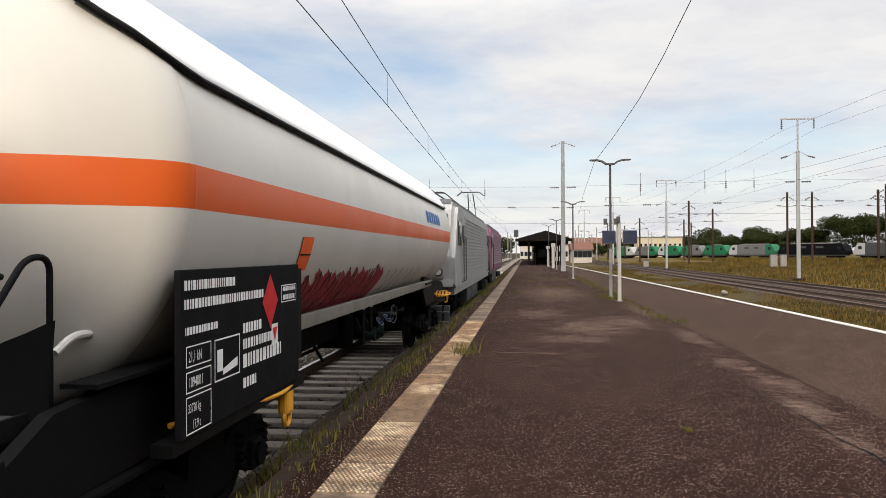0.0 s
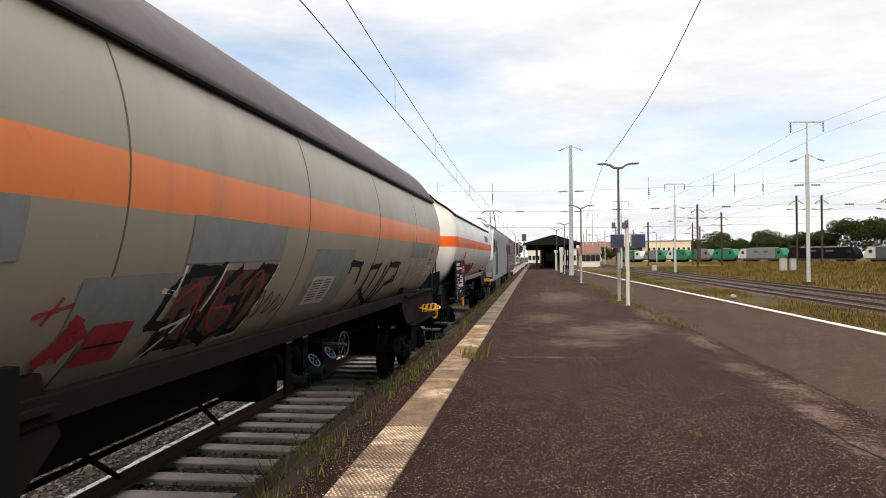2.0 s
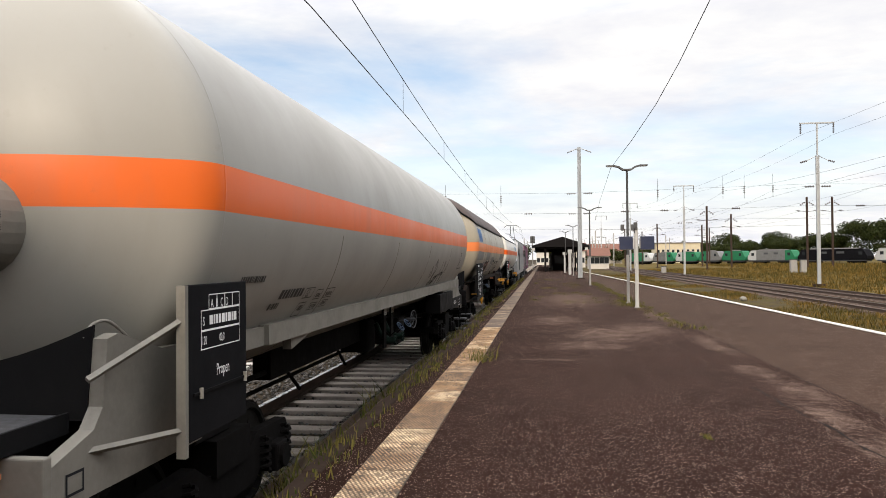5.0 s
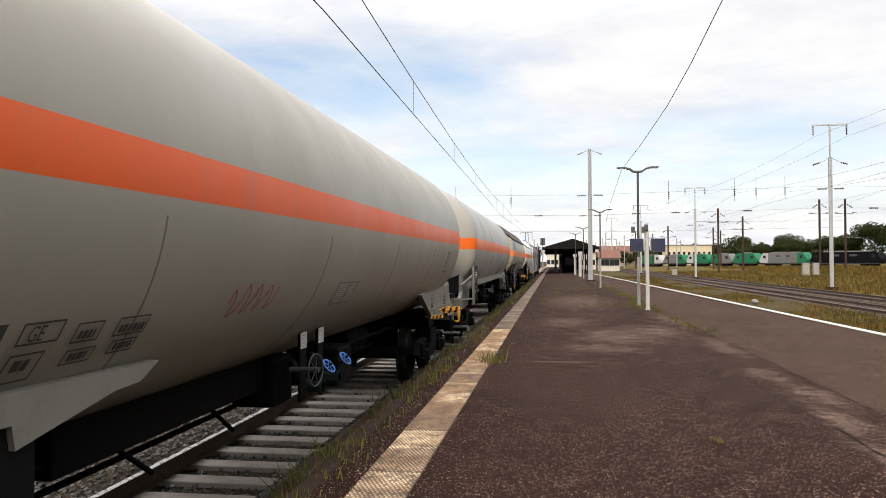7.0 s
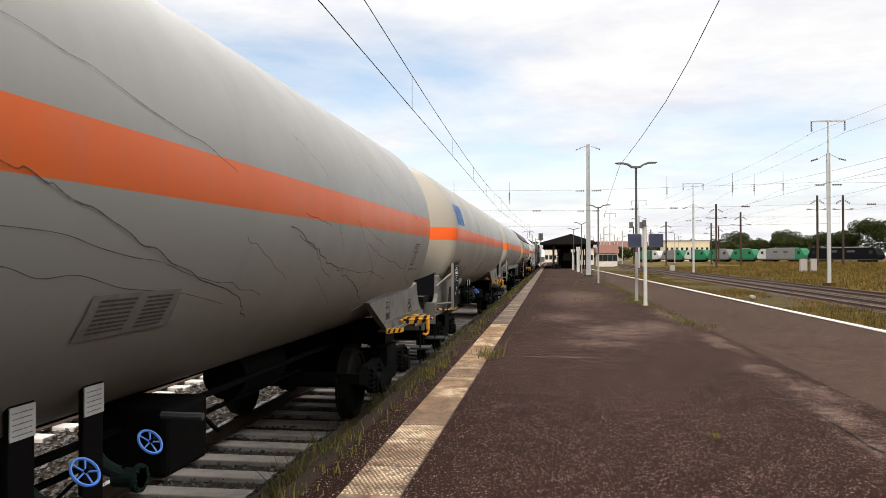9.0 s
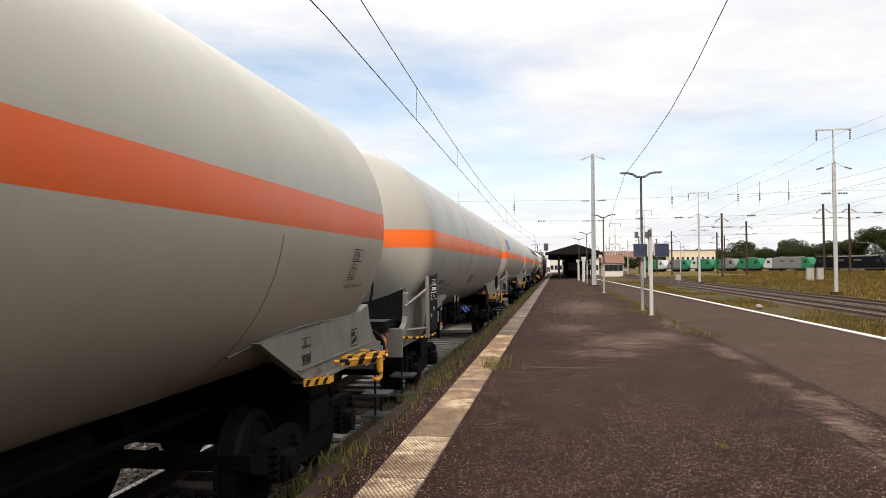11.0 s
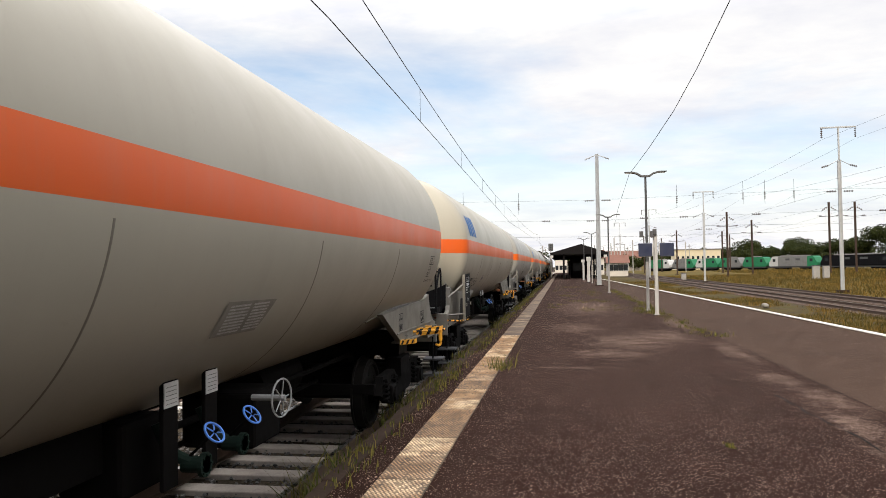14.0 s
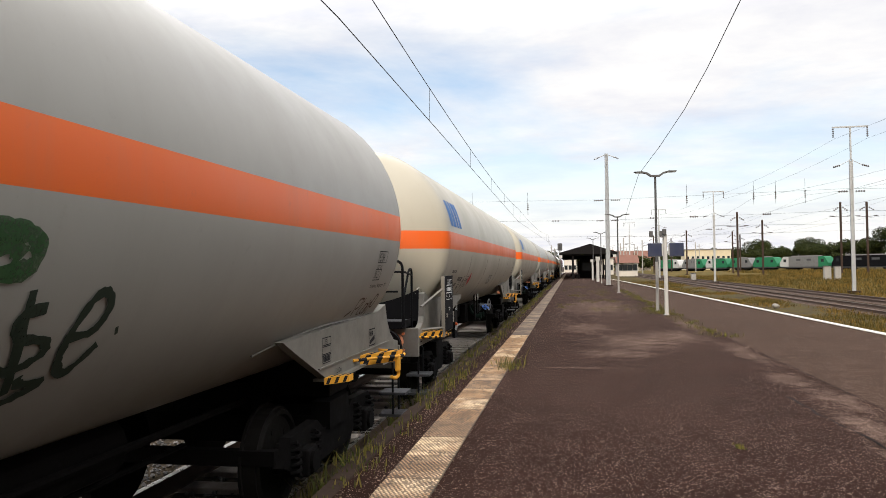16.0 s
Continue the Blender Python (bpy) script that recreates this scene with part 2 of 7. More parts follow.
M["blue_sign"] = plain("navy_enamel", (0.010, 0.016, 0.046), 0.35, 0, 0.1, 4.0)
M["insulator"] = plain("brown_insulator", (0.05, 0.03, 0.025), 0.3)
M["wire"] = plain("wire", (0.022, 0.022, 0.022), 0.6, 0.5)
M["canopy"] = plain("dark_canopy_steel", (0.010, 0.009, 0.009), 0.8, 0, 0.3, 1.0)
M["wall_pale"] = plain("pale_render", (0.50, 0.43, 0.30), 0.9, 0, 0.2, 0.5)
M["wall_white"] = plain("white_render", (0.50, 0.46, 0.41), 0.9, 0, 0.2, 0.5)
M["tile_roof"] = plain("red_roof", (0.13, 0.06, 0.042), 0.9, 0, 0.3, 1.0)
M["glass_dark"] = plain("dark_glass", (0.015, 0.018, 0.02), 0.1)

m = Mat("foliage", (0.05, 0.07, 0.02), 0.75)
c = m.mix(m.island(), (0.007, 0.011, 0.003), (0.034, 0.040, 0.010))
m.b.inputs["Specular IOR Level"].default_value = 0.05
M["leaf"] = m.color(c).m
m = Mat("dry_grass", (0.1, 0.09, 0.03), 0.85)
c = m.mix(m.island(), (0.024, 0.024, 0.006), (0.20, 0.120, 0.030))
c = m.mix(m.step(m.noise(0.22, 5.0, 0.7, m.place()), 0.44, 0.60, 0.0, 0.75), c, (0.026, 0.030, 0.008))
m.b.inputs["Specular IOR Level"].default_value = 0.05
M["grass"] = m.color(c).m
m = Mat("edge_weed", (0.08, 0.09, 0.03), 0.85)
c = m.mix(m.island(), (0.022, 0.036, 0.007), (0.15, 0.125, 0.035))
m.b.inputs["Specular IOR Level"].default_value = 0.05
M["weed"] = m.color(c).m
M["bark"] = plain("bark", (0.06, 0.045, 0.035), 0.95, 0, 0.4, 6.0)

M["tank_white"] = tank_paint("tank_white", (0.56, 0.54, 0.49), ORANGE, (0.30, 0.27, 0.22), 0.12, 2.525, 0.130)
M["tank_beige"] = tank_paint("tank_beige", (0.290, 0.256, 0.195), (0.70, 0.20, 0.06), (0.17, 0.14, 0.10), 0.45, 2.515, 0.135)
M["tank_grey"] = tank_paint("tank_grey", (0.285, 0.274, 0.244), (0.66, 0.118, 0.014), (0.18, 0.16, 0.13), 0.28)
M["tank_cream"] = tank_paint("tank_cream", (0.350, 0.325, 0.262), ORANGE, (0.22, 0.19, 0.15), 0.22)
M["tank_cream_b"] = tank_paint("tank_cream_worn", (0.285, 0.264, 0.218), (0.66, 0.098, 0.013), (0.20, 0.17, 0.13), 0.30, 2.595, 0.128)
M["frame_grey"] = plain("frame_grey", (0.175, 0.163, 0.138), 0.5, 0, 0.35, 3.0)
M["frame_brown"] = plain("frame_brown", (0.014, 0.0095, 0.0075), 0.75, 0, 0.4, 3.0)
M["frame_black"] = plain("frame_black", (0.007, 0.0068, 0.007), 0.55, 0, 0.2, 4.0)
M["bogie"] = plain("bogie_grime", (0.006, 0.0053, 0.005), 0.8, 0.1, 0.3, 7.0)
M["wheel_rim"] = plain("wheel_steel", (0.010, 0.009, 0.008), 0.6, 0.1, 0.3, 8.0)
M["board"] = plain("black_board", (0.008, 0.008, 0.009), 0.65, 0, 0.1, 3.0)
M["shield"] = plain("sun_shield_brown", (0.072, 0.056, 0.052), 0.7, 0, 0.4, 1.5)
M["shield_w"] = plain("sun_shield_white", (0.76, 0.75, 0.73), 0.45, 0, 0.15, 1.5)
M["railing"] = plain("black_railing", (0.008, 0.008, 0.0085), 0.55, 0, 0.15, 6.0)
M["grating"] = plain("step_grating", (0.060, 0.060, 0.063), 0.6, 0.5, 0.4, 20.0)
M["yellow"] = plain("yellow_paint", (0.70, 0.33, 0.03), 0.5, 0, 0.25, 7.0)
M["orange"] = plain("orange_plate", (0.80, 0.13, 0.025), 0.5, 0, 0.15, 7.0)
M["buffer_o"] = plain("buffer_orange", (0.60, 0.22, 0.10), 0.6, 0, 0.35, 8.0)
M["buffer_red"] = plain("buffer_red_brown", (0.085, 0.026, 0.018), 0.6, 0, 0.4, 8.0)
M["red"] = plain("red_enamel", (0.50, 0.015, 0.02), 0.45, 0, 0.12, 6.0)
M["valve_blue"] = plain("valve_blue", (0.06, 0.20, 0.62), 0.4)
M["valve_dim"] = plain("valve_grey_blue", (0.05, 0.08, 0.13), 0.5)
M["valve_body"] = plain("valve_green", (0.012, 0.022, 0.017), 0.6)


def spray(name, color, cover):
    """Thin sprayed paint: speckled and broken, the shell shows through."""
    m = Mat(name, color, 0.65)
    f = m.math("ADD", m.noise(3.0, 5.0, 0.6), m.math("MULTIPLY", m.noise(60.0, 3.0, 0.7), 0.6))
    m.put(m.b.inputs["Alpha"], m.step(f, 0.62, 1.02, cover + 0.25, cover - 0.35))
    return m.m


M["ink"] = plain("black_ink", (0.018, 0.018, 0.02), 0.6)
M["ink_faded"] = plain("faded_black_ink", (0.055, 0.052, 0.048), 0.6)
M["ink_white"] = plain("white_ink", (0.75, 0.75, 0.73), 0.6)
M["ink_blue"] = plain("blue_mark", (0.035, 0.13, 0.33), 0.5)
M["ink_pale"] = plain("pale_mark", (0.56, 0.55, 0.52), 0.6)
M["patch"] = plain("overpaint_grey", (0.21, 0.21, 0.20), 0.6)
M["notice"] = plain("faded_notice", (0.50, 0.49, 0.46), 0.6)
M["notice_dim"] = plain("dirty_notice", (0.24, 0.225, 0.195), 0.7, 0, 0.5, 5.0)
M["spray_red"] = spray("spray_red", (0.30, 0.010, 0.022), 0.95)
M["spray_green"] = spray("spray_green", (0.004, 0.016, 0.006), 1.15)
M["spray_soft"] = spray("spray_green_soft", (0.012, 0.055, 0.010), 0.85)
M["spray_dim"] = spray("spray_dim", (0.055, 0.045, 0.038), 0.42)
# brick of the added west wall, dark so that little light bounces back
M["dark_wall"] = plain("dark_wall_brick", (0.055, 0.043, 0.038), 0.95, 0, 0.4, 2.0)
M["spray_violet"] = spray("spray_violet", (0.05, 0.018, 0.12), 0.9)
M["spray_brown"] = spray("spray_brown", (0.075, 0.036, 0.020), 0.85)
M["rust"] = spray("rust_line", (0.035, 0.026, 0.022), 0.8)
M["seam"] = plain("weld_seam", (0.165, 0.148, 0.122), 0.6)
M["seam_rust"] = plain("rusty_weld_seam", (0.120, 0.092, 0.055), 0.8, 0, 0.5, 12.0)
M["loco_grey"] = plain("loco_grey", (0.30, 0.30, 0.295), 0.45, 0.1, 0.3, 2.0)
M["yard_grey"] = plain("weathered_loco_grey", (0.13, 0.13, 0.128), 0.5, 0.1, 0.4, 1.2)
M["loco_dark"] = plain("loco_dark", (0.05, 0.052, 0.055), 0.5, 0, 0.3, 2.0)
M["loco_purple"] = plain("loco_purple", (0.15, 0.022, 0.075), 0.45, 0, 0.3, 2.0)
M["loco_white"] = plain("loco_white", (0.34, 0.34, 0.33), 0.45, 0, 0.25, 2.0)
M["loco_black"] = plain("loco_black", (0.005, 0.005, 0.006), 0.6, 0, 0.15, 2.0)
M["loco_green"] = plain("loco_green", (0.010, 0.115, 0.05), 0.5, 0, 0.25, 2.0)
M["loco_red"] = plain("loco_red", (0.42, 0.09, 0.05), 0.6, 0, 0.3, 2.0)
M["roof_rust"] = plain("roof_grey", (0.17, 0.16, 0.155), 0.8, 0, 0.3, 2.0)

# ---------------------------------------------------------------- mesh helpers


def part(name, bm, material, parent=None, label="", smooth=False):
    me = bpy.data.meshes.new(name)
    bm.to_mesh(me)
    bm.free()
    return part_mesh(name, me, material, parent, label, smooth)


def part_mesh(name, me, material, parent=None, label="", smooth=False):
    if not me.materials:
        me.materials.append(M[material] if isinstance(material, str) else material)
    if smooth:
        me.shade_smooth()
    ob = new(name, me)
    if parent is not None:
        ob.parent = parent
    if label:
        tagged(ob, label)
    return ob


def raw(name, verts, faces, material, parent=None, label="", smooth=False):
    me = bpy.data.meshes.new(name)
    me.from_pydata([tuple(v) for v in verts], [], [tuple(f) for f in faces])
    me.update()
    return part_mesh(name, me, material, parent, label, smooth)


def root(name, x=0.0, y=0.0, z=0.0, rz=0.0):
    ob = new(name)
    ob.empty_display_size = 0.3
    ob.matrix_world = pose(x, y, z, 0, 0, rz)
    return ob


def box(bm, x0, x1, y0, y1, z0, z1, bevel=0.0):
    m = Matrix.Translation(((x0 + x1) / 2, (y0 + y1) / 2, (z0 + z1) / 2)) @ Matrix.Diagonal((abs(x1 - x0), abs(y1 - y0), abs(z1 - z0), 1))
    made = bmesh.ops.create_cube(bm, size=1, matrix=m)
    if bevel:
        edges = list({e for v in made["verts"] for e in v.link_edges})
        bmesh.ops.bevel(bm, geom=edges, offset=bevel, segments=2, affect="EDGES", profile=0.5)
    return bm


def B(*boxes, bevel=0.0):
    bm = bmesh.new()
    for b in boxes:
        box(bm, *b, bevel=bevel)
    return bm


def rod(bm, a, b, r, seg=10, r2=None):
    a, b = Vector(a), Vector(b)
    d = b - a
    m = Matrix.Translation((a + b) / 2) @ d.to_track_quat("Z", "Y").to_matrix().to_4x4()
    bmesh.ops.create_cone(bm, cap_ends=True, segments=seg, radius1=r, radius2=r if r2 is None else r2, depth=d.length, matrix=m)
    return bm


def tube(bm, pts, r, seg=8, bend=0.0):
    """A round tube along a line of points, its corners rounded by bend."""
    pts = [Vector(p) for p in pts]
    if bend:
        out = [pts[0]]
        for a, p, b in zip(pts, pts[1:], pts[2:]):
            da, db = (a - p), (b - p)
            k = min(bend, da.length * 0.48, db.length * 0.48)
            s, e = p + da.normalized() * k, p + db.normalized() * k
            for i in range(6):
                t = i / 5
                out.append(s * (1 - t) ** 2 + p * 2 * t * (1 - t) + e * t * t)
        pts = out + [pts[-1]]
    rings = []
    side = None
    for i, p in enumerate(pts):
        d = (pts[min(i + 1, len(pts) - 1)] - pts[max(i - 1, 0)]).normalized()
        if side is None:
            side = d.orthogonal().normalized()
        side = (side - d * side.dot(d)).normalized()
        up = d.cross(side)
        rings.append([bm.verts.new(p + side * math.cos(2 * math.pi * k / seg) * r + up * math.sin(2 * math.pi * k / seg) * r) for k in range(seg)])
    for a, b in zip(rings, rings[1:]):
        for k in range(seg):
            bm.faces.new((a[k], a[(k + 1) % seg], b[(k + 1) % seg], b[k]))
    bm.faces.new(rings[0][::-1]), bm.faces.new(rings[-1])
    return bm


def prism(bm, outline, x0, x1):
    """An outline of (y, z) points, drawn out from x0 to x1."""
    a = [bm.verts.new((x0, y, z)) for y, z in outline]
    b = [bm.verts.new((x1, y, z)) for y, z in outline]
    bm.faces.new(a), bm.faces.new(b[::-1])
    for i in range(len(a)):
        j = (i + 1) % len(a)
        bm.faces.new((a[j], a[i], b[i], b[j]))
    bmesh.ops.recalc_face_normals(bm, faces=bm.faces)
    return bm


def slab(bm, outline, z0, z1):
    """An outline of (x, y) points, drawn up from z0 to z1."""
    a = [bm.verts.new((x, y, z0)) for x, y in outline]
    b = [bm.verts.new((x, y, z1)) for x, y in outline]
    bm.faces.new(a[::-1]), bm.faces.new(b)
    for i in range(len(a)):
        j = (i + 1) % len(a)
        bm.faces.new((a[i], a[j], b[j], b[i]))
    bmesh.ops.recalc_face_normals(bm, faces=bm.faces)
    return bm


def ring(bm, centre, axis, big, small, seg=24, sub=6):
    c, ax = Vector(centre), Vector(axis).normalized()
    s = ax.orthogonal().normalized()
    u = ax.cross(s)
    rows = []
    for i in range(seg):
        a = 2 * math.pi * i / seg
        d = s * math.cos(a) + u * math.sin(a)
        rows.append([bm.verts.new(c + d * (big + small * math.cos(2 * math.pi * k / sub)) + ax * small * math.sin(2 * math.pi * k / sub)) for k in range(sub)])
    for i in range(seg):
        a, b = rows[i], rows[(i + 1) % seg]
        for k in range(sub):
            bm.faces.new((a[k], a[(k + 1) % sub], b[(k + 1) % sub], b[k]))
    return bm


def revolve(bm, profile, zc, seg=64, a0=0.0, a1=360.0):
    """A profile of (y, radius) turned about the line x = 0, z = zc."""
    full = abs(a1 - a0) >= 360
    n = seg if full else seg + 1
    rows = [[bm.verts.new((r * math.cos(radians(a0 + (a1 - a0) * k / seg)), y, zc + r * math.sin(radians(a0 + (a1 - a0) * k / seg)))) for k in range(n)] for y, r in profile]
    for a, b in zip(rows, rows[1:]):
        for k in range(seg):
            j = (k + 1) % n
            bm.faces.new((a[k], b[k], b[j], a[j]))
    bmesh.ops.recalc_face_normals(bm, faces=bm.faces)
    return bm


AXIS, RAD = 2.58, 1.50


def on_tank(y, ang, lift=0.004):
    a = radians(ang)
    return ((RAD + lift) * math.cos(a), y, AXIS + (RAD + lift) * math.sin(a))


def tank_poly(bm, outline, steps=6, lift=0.004):
    """A four-cornered patch (y, angle) laid on the tank's shell."""
    (a, b, c, d) = [Vector(p) for p in outline]
    grid = []
    for i in range(steps + 1):
        t = i / steps
        l, r = a.lerp(d, t), b.lerp(c, t)
        grid.append([bm.verts.new(on_tank(*l, lift)), bm.verts.new(on_tank(*r, lift))])
    for p, q in zip(grid, grid[1:]):
        bm.faces.new((p[0], p[1], q[1], q[0]))
    return bm


def tank_stroke(bm, pts, w, lift=0.005, seed=0):
    """A painted line of uneven width over points (y, angle) on the shell."""
    rnd = random.Random(seed)
    pts = [Vector(p) for p in pts]
    fine = []
    for i in range(len(pts) - 1):
        p0, p1, p2, p3 = pts[max(i - 1, 0)], pts[i], pts[i + 1], pts[min(i + 2, len(pts) - 1)]
        for k in range(6):
            t = k / 6
            fine.append(0.5 * (2 * p1 + (p2 - p0) * t + (2 * p0 - 5 * p1 + 4 * p2 - p3) * t * t + (3 * p1 - p0 - 3 * p2 + p3) * t ** 3))
    fine.append(pts[-1])
    k = RAD * math.pi / 180
    last = None
    for i, p in enumerate(fine):
        d = fine[min(i + 1, len(fine) - 1)] - fine[max(i - 1, 0)]
        d = Vector((d.x, d.y * k))
        d = d.normalized() if d.length > 1e-6 else Vector((1, 0))
        n = Vector((-d.y, d.x)) * w * 0.5 * rnd.uniform(0.7, 1.2)
        pair = [bm.verts.new(on_tank(p.x + n.x, p.y + n.y / k, lift)), bm.verts.new(on_tank(p.x - n.x, p.y - n.y / k, lift))]
        if last:
            bm.faces.new((last[0], last[1], pair[1], pair[0]))
        last = pair
    return bm


_words = {}


def words(body, size):
    """Flat outlines of a text: vertices (u, v) and faces."""
    if (body, size) not in _words:
        cu = bpy.data.curves.new("text", "FONT")
        cu.body, cu.size, cu.resolution_u = body, size, 3
        ob = new("text", cu)
        dg = bpy.context.evaluated_depsgraph_get()
        me = bpy.data.meshes.new_from_object(ob.evaluated_get(dg))
        _words[body, size] = ([tuple(v.co[:2]) for v in me.vertices], [tuple(p.vertices) for p in me.polygons])
        bpy.data.objects.remove(ob), bpy.data.meshes.remove(me), bpy.data.curves.remove(cu)
    return _words[body, size]


def tank_text(name, body, y, ang, size, parent, ink="ink", narrow=0.75):
    v, f = words(body, size)
    return raw(name, [on_tank(y + a * narrow, ang + math.degrees(b / RAD), 0.006) for a, b in v], f, ink, parent)


def board_text(name, body, x, y, z, size, parent, ink="ink_white", narrow=0.75):
    v, f = words(body, size)
    return raw(name, [(x, y + a * narrow, z + b) for a, b in v], f, ink, parent)


def tank_bars(bm, y, ang, length, height, rnd, lift=0.006):
    """A line of writing too small to read, as short bars."""
    k = math.degrees(1 / RAD)
    at_y = y
    while at_y < y + length:
        w = rnd.uniform(0.25, 0.9) * height
        tank_poly(bm, [(at_y, ang), (at_y + w, ang), (at_y + w, ang + height * k), (at_y, ang + height * k)], 1, lift)
        at_y += w + height * 0.22
    return bm


def board_bars(bm, x, y, z, length, height, rnd):
    at_y = y
    while at_y < y + length:
        w = rnd.uniform(0.25, 0.8) * height
        bm.faces.new([bm.verts.new(p) for p in ((x, at_y, z), (x, at_y + w, z), (x, at_y + w, z + height), (x, at_y, z + height))])
        at_y += w + height * 0.2
    return bm


def board_frame(bm, x, y0, y1, z0, z1, w=0.012):
    for a, b, c, d in ((y0, y1, z0, z0 + w), (y0, y1, z1 - w, z1), (y0, y0 + w, z0 + w, z1 - w), (y1 - w, y1, z0 + w, z1 - w)):
        bm.faces.new([bm.verts.new(p) for p in ((x, a, c), (x, b, c), (x, b, d), (x, a, d))])
    return bm


def tank_frame(bm, y0, y1, a0, a1, w=0.014):
    k = math.degrees(1 / RAD) * w
    for a, b, c, d in ((y0, y1, a0, a0 + k), (y0, y1, a1 - k, a1), (y0, y0 + w, a0 + k, a1 - k), (y1 - w, y1, a0 + k, a1 - k)):
        tank_poly(bm, [(a, c), (b, c), (b, d), (a, d)], 3, 0.006)
    return bm


# ---------------------------------------------------------------- the setting
RAIL = -0.51
TRACK = -3.42


def ground_height(x, y):
    if x < 7.0:
        h = -0.74
    else:
        h = -0.66 + 0.36 * min(1.0, max(0.0, (x - 20) / 35.0))
    return h + 0.03 * noise.noise((x * 0.2, y * 0.2, 0))


def build_ground():
    xs = [-3000, -800, -200, -60, -25, -12, -8, -4, 0, 4, 6.9, 8, 10, 12, 14, 16, 18, 20, 23, 26, 30, 36, 44, 55, 70, 100, 200, 600, 3000]
    ys = [-3000, -500, -100, -30] + list(range(-10, 320, 6)) + [400, 600, 1000, 3000]
    v = [(x, y, ground_height(x, y)) for y in ys for x in xs]
    n = len(xs)
    f = [(j * n + i, j * n + i + 1, (j + 1) * n + i + 1, (j + 1) * n + i) for j in range(len(ys) - 1) for i in range(n - 1)]
    g = raw("ground", v, f, "ground", smooth=True)
    tagged(g, "stony railway ground with dry grass beyond the tracks", "ground", kind="structure")


def right_edge(y):
    return 7.45 - 0.022 * y - 0.00006 * y * y if y > 0 else 7.45 - 0.022 * y


EDGE = -1.86
SEAM = 3.40


def build_platform():
    ys = [-25 + 5 * i for i in range(46)]
    inner = [(EDGE + 0.16, ys[0])] + [(SEAM, ys[0])] + [(SEAM, ys[-1])] + [(EDGE + 0.16, ys[-1])]
    p = part("platform", slab(bmesh.new(), inner, -0.9, 0.0), "asphalt")
    tagged(p, "old dark gritty asphalt station platform", "platform", kind="structure")
    bm = bmesh.new()
    slab(bm, [(SEAM, y) for y in ys[::-1]] + [(right_edge(y) - 0.16, y) for y in ys], -0.9, 0.0)
    q = part("platform_strip", bm, "asphalt_new", p, "smoother brown-grey asphalt strip")
    q["kind"] = "structure"
    # kerb stones along the rails, and a white nosing on the far side
    kerb = root("kerb_west", EDGE, 0, 0)
    tagged(kerb, "weathered concrete kerb at the platform edge", "kerb", kind="structure")
    bm = B((0, 0.158, -0.49, 0.49, -0.9, 0.012), bevel=0.02)
    first = part("kerb_stone", bm, "kerb", kerb)
    for i in range(-4, 175):
        s = first if i == -4 else new("kerb_stone", first.data)
        s.parent = kerb
        s.matrix_basis = pose(random.uniform(-0.012, 0.008), i, random.uniform(-0.02, 0.008), 0, random.uniform(-1, 1), random.uniform(-0.4, 0.4))
    line = root("kerb_east")
    tagged(line, "white painted concrete nosing along the platform edge", "kerb", kind="structure")
    me = None
    for i in range(0, 85):
        y = -10 + 2 * i
        if me is None:
            first = part("nosing", B((-0.158, 0.045, -0.995, 0.995, -0.9, 0.014), bevel=0.015), "white_line", line)
            me, s = first.data, first
        else:
            s = new("nosing", me)
            s.parent = line
        a = math.degrees(math.atan2(right_edge(y) - right_edge(y + 2), 2))
        s.matrix_basis = pose(right_edge(y + 1), y + 1, 0, 0, 0, a)
    rnd = random.Random(5)
    # cracks
    bm = bmesh.new()
    for x0, y0, x1, y1, w in ((2.55, 9.6, 2.75, 5.2, 0.035), (3.36, 5.0, 3.42, 24.0, 0.012), (2.75, 6.15, 3.9, 6.1, 0.03), (3.4, 24, 3.42, 50, 0.015)):
        last = None
        n = 40
        for i in range(n + 1):
            t = i / n
            px, py = x0 + (x1 - x0) * t + 0.05 * noise.noise((i * 0.35, x0, y0)), y0 + (y1 - y0) * t
            h = w * rnd.uniform(0.3, 1.0) * 0.5
            along = abs(y1 - y0) > abs(x1 - x0)
            pair = [bm.verts.new((px - h, py, 0.006) if along else (px, py - h, 0.006)), bm.verts.new((px + h, py, 0.006) if along else (px, py + h, 0.006))]
            if last:
                bm.faces.new((last[0], last[1], pair[1], pair[0]))
            last = pair
    part("cracks", bm, "bogie", p, "dark cracks in the asphalt")
    # warning strip of studded tiles
    strip = root("warning_strip", -1.22, 5.55, 0.0)
    tagged(strip, "cream and rust-stained studded warning tiles along the platform", "tactile strip", kind="structure")
    first = part("warning_tile", B((-0.21, 0.21, 0.004, 0.696, -0.05, 0.012), bevel=0.004), "tile", strip)
    for i in range(-12, 230):
        s = first if i == -12 else new("warning_tile", first.data)
        s.parent = strip
        s.matrix_basis = pose(0, 0.7 * i, random.uniform(-0.002, 0.003))
    vs, fs = [], []
    for i in range(-1, 17):
        for a in range(12):
            for b in range(20):
                if random.random() < 0.08:
                    continue
                cx, cy = -0.195 + a * 0.034 + 0.017 * (b % 2), 0.7 * i + 0.025 + b * 0.0342
                k = len(vs)
                for r, h in ((0.0130, 0.011), (0.0095, 0.0185)):
                    vs += [(cx + r * math.cos(j * math.pi / 2 + 0.785), cy + r * math.sin(j * math.pi / 2 + 0.785), h) for j in range(4)]
                fs += [(k + j, k + (j + 1) % 4, k + 4 + (j + 1) % 4, k + 4 + j) for j in range(4)] + [tuple(k + 4 + j for j in range(4))]
